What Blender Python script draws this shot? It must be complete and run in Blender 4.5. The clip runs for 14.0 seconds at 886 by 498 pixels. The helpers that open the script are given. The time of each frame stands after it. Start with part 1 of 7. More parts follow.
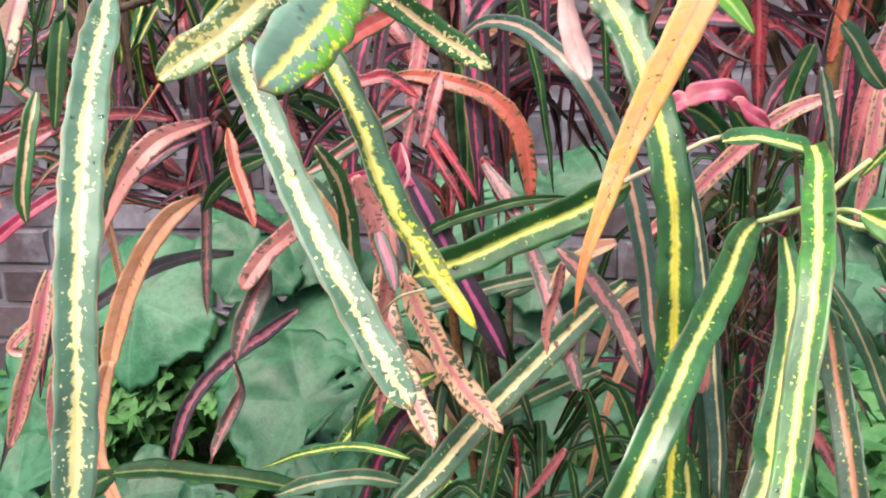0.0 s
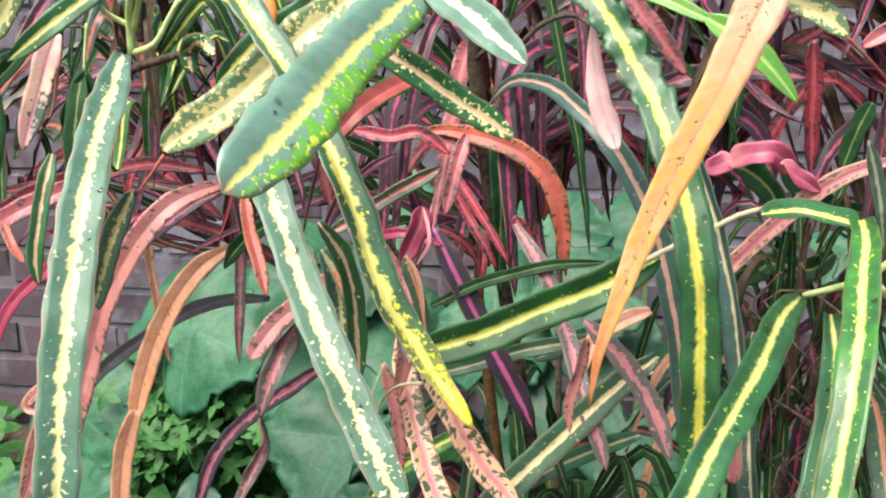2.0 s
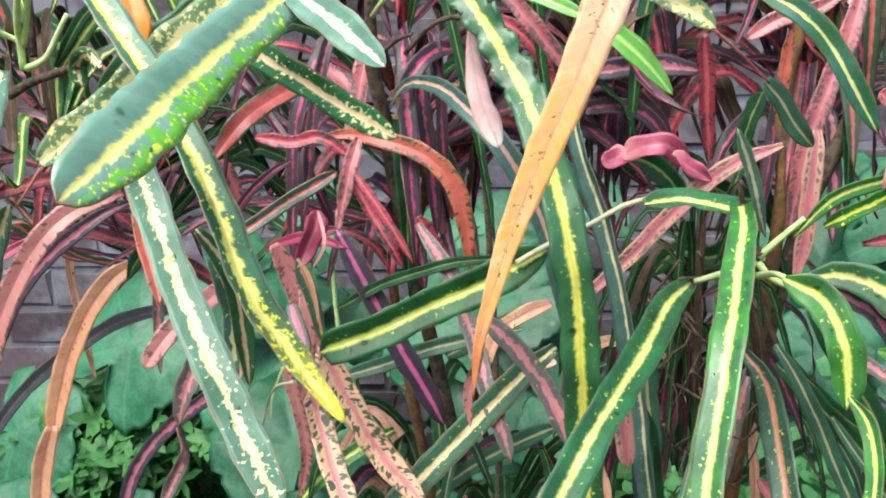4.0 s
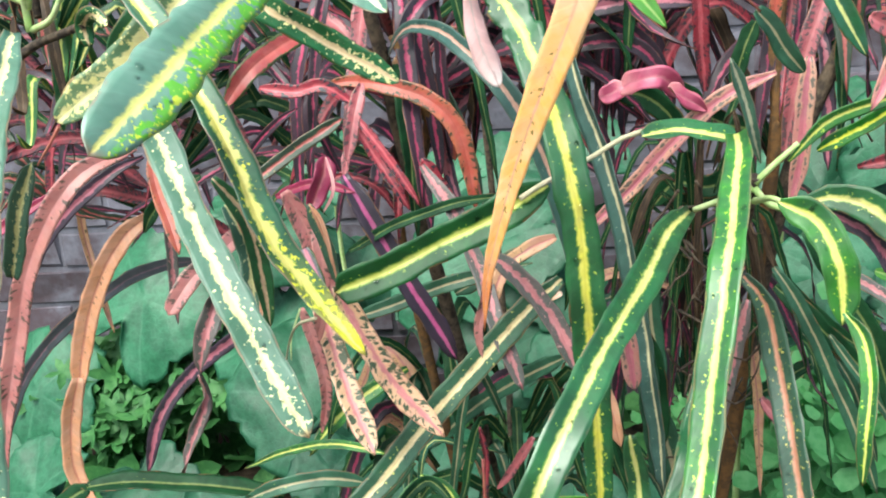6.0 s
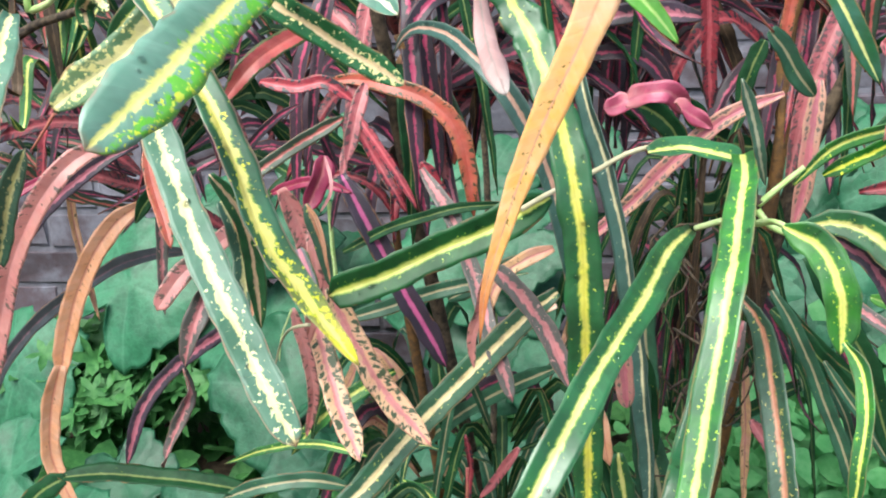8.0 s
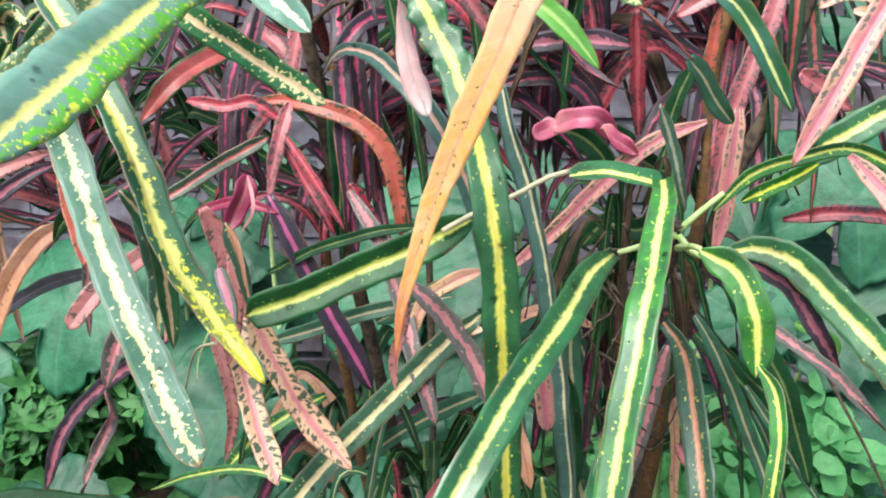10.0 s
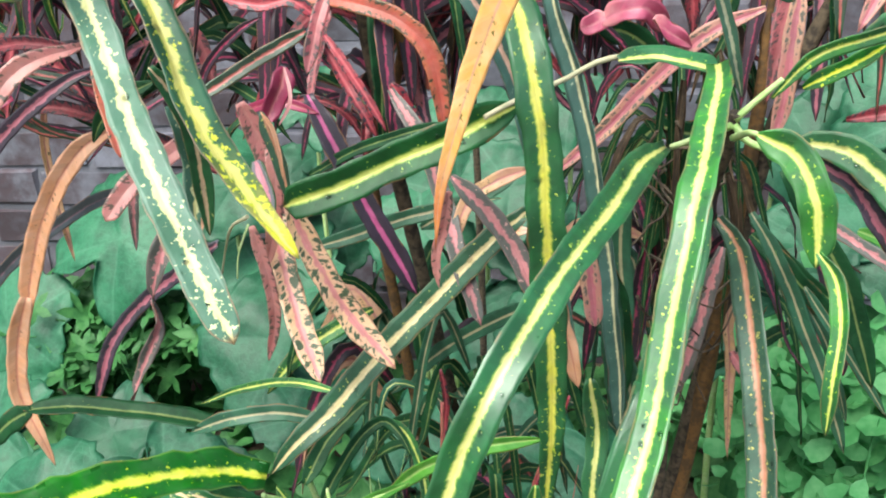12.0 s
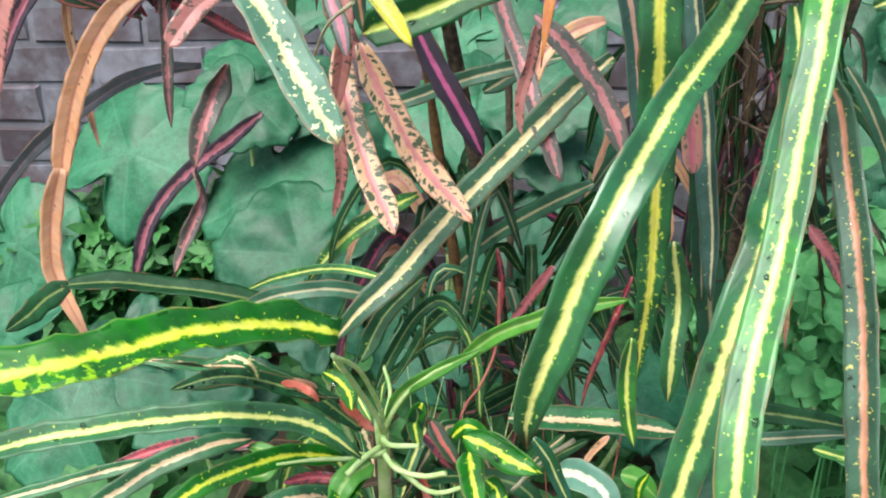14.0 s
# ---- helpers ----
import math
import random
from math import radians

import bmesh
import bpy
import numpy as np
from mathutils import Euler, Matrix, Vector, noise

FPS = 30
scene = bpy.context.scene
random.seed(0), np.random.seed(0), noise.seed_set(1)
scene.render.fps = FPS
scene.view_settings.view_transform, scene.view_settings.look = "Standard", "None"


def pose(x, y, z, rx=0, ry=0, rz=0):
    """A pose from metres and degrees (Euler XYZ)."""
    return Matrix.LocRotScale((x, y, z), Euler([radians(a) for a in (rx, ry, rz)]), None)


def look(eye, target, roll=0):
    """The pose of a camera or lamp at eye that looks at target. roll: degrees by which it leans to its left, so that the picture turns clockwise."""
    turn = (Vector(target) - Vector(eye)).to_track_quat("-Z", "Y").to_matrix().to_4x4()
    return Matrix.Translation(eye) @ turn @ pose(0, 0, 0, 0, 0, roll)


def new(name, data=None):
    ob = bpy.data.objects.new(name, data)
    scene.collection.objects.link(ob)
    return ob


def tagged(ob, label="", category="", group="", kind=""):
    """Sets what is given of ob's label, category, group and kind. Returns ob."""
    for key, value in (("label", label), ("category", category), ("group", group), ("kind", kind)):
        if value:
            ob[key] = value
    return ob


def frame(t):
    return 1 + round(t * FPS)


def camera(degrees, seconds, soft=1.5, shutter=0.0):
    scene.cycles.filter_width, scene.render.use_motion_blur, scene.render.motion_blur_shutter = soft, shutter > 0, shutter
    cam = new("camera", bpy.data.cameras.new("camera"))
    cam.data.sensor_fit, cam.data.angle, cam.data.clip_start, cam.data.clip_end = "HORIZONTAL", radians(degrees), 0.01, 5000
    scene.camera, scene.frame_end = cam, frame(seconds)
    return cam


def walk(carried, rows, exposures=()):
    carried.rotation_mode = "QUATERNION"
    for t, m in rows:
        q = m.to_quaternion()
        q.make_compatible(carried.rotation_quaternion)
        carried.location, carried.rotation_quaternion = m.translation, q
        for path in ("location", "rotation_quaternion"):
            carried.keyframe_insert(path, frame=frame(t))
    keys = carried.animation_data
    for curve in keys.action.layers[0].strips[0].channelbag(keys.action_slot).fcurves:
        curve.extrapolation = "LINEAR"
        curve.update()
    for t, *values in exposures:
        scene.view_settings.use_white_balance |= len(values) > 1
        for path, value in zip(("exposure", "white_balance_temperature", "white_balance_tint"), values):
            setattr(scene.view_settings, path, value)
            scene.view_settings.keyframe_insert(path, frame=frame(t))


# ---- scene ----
cam = camera(50.0, 14.0, 2.0)
PATH = [
    (0, (0.0558, -0.0374, 0.9270), (-0.1292, 1.8718, 0.3605), -0.27),
    (0.5, (0.0457, -0.0117, 0.9512), (-0.2454, 1.8901, 0.4049), 2.78),
    (1, (0.0414, 0.0091, 0.9478), (-0.2964, 1.8959, 0.3771), 3.11),
    (1.5, (0.0683, 0.0098, 0.9481), (-0.2726, 1.8997, 0.3894), 1.66),
    (2, (0.0794, -0.0070, 0.9478), (-0.2523, 1.8933, 0.4200), 0.02),
    (2.5, (0.0921, -0.0142, 0.9497), (-0.2323, 1.8906, 0.4332), -0.44),
    (3, (0.1050, -0.0212, 0.9545), (-0.2110, 1.8864, 0.4434), -0.45),
    (3.5, (0.1163, -0.0091, 0.9474), (-0.1544, 1.9063, 0.4394), -0.74),
    (6, (0.1156, -0.0297, 0.9490), (-0.1382, 1.8516, 0.3192), -4.36),
    (6.5, (0.1140, -0.0279, 0.9463), (-0.1548, 1.8525, 0.3205), -3.51),
    (7, (0.1127, -0.0199, 0.9519), (-0.1579, 1.8546, 0.3092), -2.47),
    (9.5, (0.1067, -0.0199, 0.9516), (-0.0597, 1.8802, 0.3500), 0.62),
    (10, (0.1262, -0.0176, 0.9480), (-0.0050, 1.8910, 0.3649), 0.30),
    (10.5, (0.1589, -0.0296, 0.9530), (0.0180, 1.8868, 0.3987), -0.83),
    (11, (0.1822, -0.0624, 0.9624), (0.0291, 1.8635, 0.4450), -1.05),
    (11.5, (0.1752, -0.0463, 0.9530), (-0.0184, 1.8646, 0.3952), -0.49),
    (12, (0.1312, -0.0106, 0.9150), (-0.1094, 1.8516, 0.2262), -1.31),
    (12.5, (0.0817, 0.0114, 0.8788), (-0.2182, 1.8332, 0.1101), -2.71),
    (13, (0.0677, 0.0005, 0.8703), (-0.2285, 1.8180, 0.0900), -2.12),
    (13.5, (0.0720, -0.0029, 0.8622), (-0.1894, 1.8200, 0.0819), -1.21),
    (14, (0.0820, -0.0010, 0.8540), (-0.1382, 1.8222, 0.0619), -0.83),
]
walk(cam, [(t, look(eye, target, roll)) for t, eye, target, roll in PATH], [(0, 1.04, 7100, 20), (1.5, 0.98, 7100, 18), (2.5, 0.93, 6600, 9), (3.5, 0.9, 6400, 7), (6, 0.99, 6350, 3), (10, 0.94, 6300, 8), (11, 0.9, 6200, 8), (12, 0.98, 6400, 1), (14, 0.95, 6350, 3)])

# ---- light ----
world = bpy.data.worlds.new("sky")
scene.world = world
world.use_nodes = True
sky = world.node_tree.nodes.new("ShaderNodeTexSky")
sky.sky_type = "NISHITA"
sky.sun_disc = False
sky.sun_elevation, sky.sun_rotation = radians(61), radians(206.5)
sky.air_density, sky.dust_density, sky.ozone_density = 1.0, 4.0, 1.0
back = world.node_tree.nodes["Background"]
back.inputs["Strength"].default_value = 0.12
world.node_tree.links.new(sky.outputs[0], back.inputs[0])
sun = new("sun", bpy.data.lights.new("sun", "SUN"))
sun.data.energy, sun.data.angle, sun.data.color = 3.0, radians(50), (1.0, 0.97, 0.93)
sun.matrix_world = look((-0.5, -0.7, 3.0), (0.1, 0.5, 0.6))


# ---- materials ----
def shader(name):
    m = bpy.data.materials.new(name)
    m.use_nodes = True
    return m, m.node_tree, m.node_tree.nodes["Principled BSDF"]


def node(nt, kind, **values):
    n = nt.nodes.new(kind)
    for key, value in values.items():
        if key == "op":
            n.operation = value
        elif key == "clamp":
            n.use_clamp = value
        else:
            n.inputs[key].default_value = value
    return n


def math_node(nt, op, a, b=None, c=None, clamp=False):
    n = nt.nodes.new("ShaderNodeMath")
    n.operation, n.use_clamp = op, clamp
    for i, v in enumerate((a, b, c)):
        if v is None:
            continue
        if isinstance(v, (int, float)):
            n.inputs[i].default_value = v
        else:
            nt.links.new(v, n.inputs[i])
    return n.outputs[0]


def ramp(nt, value, low, high):
    """0 below low, 1 above high (or the other way round where low > high)."""
    n = nt.nodes.new("ShaderNodeMapRange")
    n.interpolation_type = "SMOOTHSTEP"
    flip = low > high
    n.inputs["From Min"].default_value, n.inputs["From Max"].default_value = (high, low) if flip else (low, high)
    n.inputs["To Min"].default_value, n.inputs["To Max"].default_value = (1, 0) if flip else (0, 1)
    nt.links.new(value, n.inputs["Value"])
    return n.outputs[0]


def blend(nt, fac, a, b):
    n = nt.nodes.new("ShaderNodeMix")
    n.data_type = "RGBA"
    if isinstance(fac, (int, float)):
        n.inputs[0].default_value = fac
    else:
        nt.links.new(fac, n.inputs[0])
    for sock, v in ((n.inputs[6], a), (n.inputs[7], b)):
        if isinstance(v, tuple):
            sock.default_value = (*v, 1)
        else:
            nt.links.new(v, sock)
    return n.outputs[2]


def grain(nt, coords, scale, detail=3.0, rough=0.55):
    n = node(nt, "ShaderNodeTexNoise", Scale=scale, Detail=detail, Roughness=rough)
    nt.links.new(coords, n.inputs["Vector"])
    return n.outputs["Fac"]


def croton(name, blade, shade, rib, rib_width, jag=0.35, specks=0.0, speck_colour=(0.8, 0.78, 0.2), spots=0.0, spot_colour=(0.03, 0.05, 0.03),
           margin=None, gloss=0.36, spot_edge=0.35, tip_flush=0.0, rim=None, lop=0.0, ends=None, halo=None, band=0.0, patch=None, spec=0.6, vary=0.08):
    """A croton leaf's skin: blade colour in two shades, a ragged midrib stripe, pale specks near the midrib and dark spots towards the margin."""
    m, nt, p = shader(name)
    tex = nt.nodes.new("ShaderNodeTexCoord")
    sep = nt.nodes.new("ShaderNodeSeparateXYZ")
    nt.links.new(tex.outputs["UV"], sep.inputs[0])
    d = math_node(nt, "ABSOLUTE", math_node(nt, "MULTIPLY_ADD", sep.outputs[0], 2.0, -1.0))
    along = sep.outputs[1]
    pos = tex.outputs["Object"]
    coarse, mid, fine = grain(nt, pos, 45), grain(nt, pos, 170, 4), grain(nt, pos, 420, 2)
    # dashes that slant off the midrib like the side veins, in centimetres along and across the blade
    size = nt.nodes.new("ShaderNodeUVMap")
    size.uv_map = "Metric"
    cm = nt.nodes.new("ShaderNodeSeparateXYZ")
    nt.links.new(size.outputs[0], cm.inputs[0])
    off = math_node(nt, "ABSOLUTE", cm.outputs[0])
    info = nt.nodes.new("ShaderNodeObjectInfo")
    slant = nt.nodes.new("ShaderNodeCombineXYZ")
    nt.links.new(math_node(nt, "MULTIPLY", cm.outputs[0], 2.6), slant.inputs[0])
    nt.links.new(math_node(nt, "MULTIPLY_ADD", cm.outputs[1], 3.8, math_node(nt, "MULTIPLY", off, -2.0)), slant.inputs[1])
    nt.links.new(math_node(nt, "MULTIPLY", info.outputs["Random"], 90.0), slant.inputs[2])
    dash = grain(nt, slant.outputs[0], 1.0, 2.5)
    # patches between the side veins, each with its own reach of the midrib's colour
    bay = nt.nodes.new("ShaderNodeCombineXYZ")
    nt.links.new(math_node(nt, "MULTIPLY", math_node(nt, "SIGN", cm.outputs[0]), 7.0), bay.inputs[0])
    nt.links.new(math_node(nt, "MULTIPLY_ADD", cm.outputs[1], 2.3, math_node(nt, "MULTIPLY_ADD", off, -1.8, math_node(nt, "MULTIPLY", fine, 0.5))), bay.inputs[1])
    nt.links.new(math_node(nt, "MULTIPLY", info.outputs["Random"], 90.0), bay.inputs[2])
    cells = nt.nodes.new("ShaderNodeTexVoronoi")
    cells.inputs["Scale"].default_value = 1.0
    nt.links.new(bay.outputs[0], cells.inputs["Vector"])
    step = nt.nodes.new("ShaderNodeSeparateColor")
    nt.links.new(cells.outputs["Color"], step.inputs[0])
    colour = blend(nt, ramp(nt, coarse, 0.35, 0.65), blade, shade)
    if ends:
        colour = blend(nt, ramp(nt, math_node(nt, "MULTIPLY_ADD", coarse, 0.3, along), 0.55, 0.15), colour, ends[0])
        colour = blend(nt, ramp(nt, math_node(nt, "MULTIPLY_ADD", coarse, 0.3, along), 0.9, 1.15), colour, ends[1])
    if margin:
        colour = blend(nt, ramp(nt, math_node(nt, "MULTIPLY_ADD", dash, 0.5, d), 0.96, 1.06), colour, margin)
    if spots:
        s = math_node(nt, "MULTIPLY_ADD", d, spot_edge, math_node(nt, "MULTIPLY_ADD", coarse, 0.35, math_node(nt, "MULTIPLY", dash, 0.65)))
        if band:
            s = math_node(nt, "MULTIPLY_ADD", math_node(nt, "ABSOLUTE", math_node(nt, "SUBTRACT", d, 0.58)), -band, s)
        colour = blend(nt, ramp(nt, s, 1.02 - spots, 1.06 - spots), colour, spot_colour)
    if patch:
        blot = math_node(nt, "MULTIPLY_ADD", math_node(nt, "SUBTRACT", sep.outputs[0], 0.5), patch[2], grain(nt, pos, patch[4], 5))
        blot = math_node(nt, "MULTIPLY_ADD", math_node(nt, "ABSOLUTE", math_node(nt, "SUBTRACT", along, patch[3])), -0.5, blot)
        colour = blend(nt, ramp(nt, blot, patch[1], patch[1] + 0.09), colour, patch[0])
    if specks:
        fine = math_node(nt, "MULTIPLY_ADD", math_node(nt, "POWER", along, 3.0), tip_flush, fine) if tip_flush else fine
        s = math_node(nt, "MULTIPLY_ADD", d, -0.10, math_node(nt, "MULTIPLY_ADD", dash, 0.3, math_node(nt, "MULTIPLY_ADD", fine, 0.8, -0.05)))
        if lop:
            s = math_node(nt, "MULTIPLY_ADD", math_node(nt, "SUBTRACT", sep.outputs[0], 0.5), lop, s)
        colour = blend(nt, ramp(nt, s, 0.70 - specks, 0.73 - specks), colour, speck_colour)
    ragged = math_node(nt, "MULTIPLY_ADD", math_node(nt, "SUBTRACT", mid, 0.5), jag * 0.5, d)
    ragged = math_node(nt, "MULTIPLY_ADD", math_node(nt, "SUBTRACT", step.outputs[0], 0.5), jag * 0.42, ragged)
    ragged = math_node(nt, "MULTIPLY_ADD", math_node(nt, "SUBTRACT", dash, 0.5), jag * 0.8, ragged)
    ragged = math_node(nt, "MULTIPLY_ADD", math_node(nt, "SUBTRACT", coarse, 0.5), jag, ragged)
    if halo:
        colour = blend(nt, math_node(nt, "MULTIPLY", ramp(nt, ragged, rib_width + 0.14, rib_width + 0.02), 0.5), colour, halo)
    stripe = ramp(nt, ragged, rib_width + 0.075, rib_width - 0.075)
    warm = blend(nt, ramp(nt, coarse, 0.4, 0.6), rib, tuple(c * 0.82 for c in rib))
    colour = blend(nt, stripe, colour, warm)
    # the vein itself, a hair's line down the stripe
    colour = blend(nt, math_node(nt, "MULTIPLY", ramp(nt, d, 0.07, 0.03), 0.3), colour, tuple(c * 0.7 for c in rib))
    # dried brown along parts of the margin and at the point
    dry = math_node(nt, "MULTIPLY", ramp(nt, math_node(nt, "MULTIPLY_ADD", mid, 0.2, d), 0.98, 1.06), ramp(nt, math_node(nt, "MULTIPLY_ADD", info.outputs["Random"], 0.2, coarse), 0.62, 0.70))
    dry = math_node(nt, "MAXIMUM", dry, ramp(nt, math_node(nt, "MULTIPLY_ADD", coarse, 0.05, along), 1.005, 1.03))
    colour = blend(nt, math_node(nt, "MULTIPLY", dry, 0.75), colour, (0.24, 0.12, 0.05))
    if rim:
        colour = blend(nt, math_node(nt, "MULTIPLY", ramp(nt, math_node(nt, "MULTIPLY_ADD", mid, 0.1, d), 0.96, 1.0), 0.25), colour, rim)
    tone = nt.nodes.new("ShaderNodeHueSaturation")
    nt.links.new(math_node(nt, "MULTIPLY_ADD", step.outputs[1], 0.16, math_node(nt, "MULTIPLY_ADD", info.outputs["Random"], 2 * vary, 0.92 - vary)), tone.inputs["Value"])
    nt.links.new(math_node(nt, "MULTIPLY_ADD", mid, 0.3, 0.85), tone.inputs["Saturation"])
    nt.links.new(colour, tone.inputs["Color"])
    colour = tone.outputs[0]
    nt.links.new(colour, p.inputs["Base Color"])
    # faint side veins that run off the midrib, and a fine skin
    wave = nt.nodes.new("ShaderNodeTexWave")
    wave.inputs["Scale"].default_value, wave.inputs["Distortion"].default_value, wave.inputs["Detail"].default_value = 1.0, 2.5, 1.0
    comb = nt.nodes.new("ShaderNodeCombineXYZ")
    nt.links.new(math_node(nt, "MULTIPLY_ADD", along, 9.0, math_node(nt, "MULTIPLY", d, -0.9)), comb.inputs[0])
    nt.links.new(comb.outputs[0], wave.inputs["Vector"])
    height = math_node(nt, "MULTIPLY_ADD", wave.outputs["Fac"], 0.10, math_node(nt, "MULTIPLY", mid, 0.7))
    bump = node(nt, "ShaderNodeBump", Strength=0.25, Distance=0.0012)
    nt.links.new(height, bump.inputs["Height"])
    nt.links.new(bump.outputs[0], p.inputs["Normal"])
    r = math_node(nt, "MULTIPLY_ADD", coarse, 0.45, gloss - 0.18)
    nt.links.new(r, p.inputs["Roughness"])
    p.inputs["Specular IOR Level"].default_value = spec
    # light that comes through the blade
    thin = nt.nodes.new("ShaderNodeBsdfTranslucent")
    nt.links.new(colour, thin.inputs[0])
    mix = nt.nodes.new("ShaderNodeMixShader")
    mix.inputs[0].default_value = 0.18
    nt.links.new(p.outputs[0], mix.inputs[1])
    nt.links.new(thin.outputs[0], mix.inputs[2])
    nt.links.new(mix.outputs[0], nt.nodes["Material Output"].inputs[0])
    return m


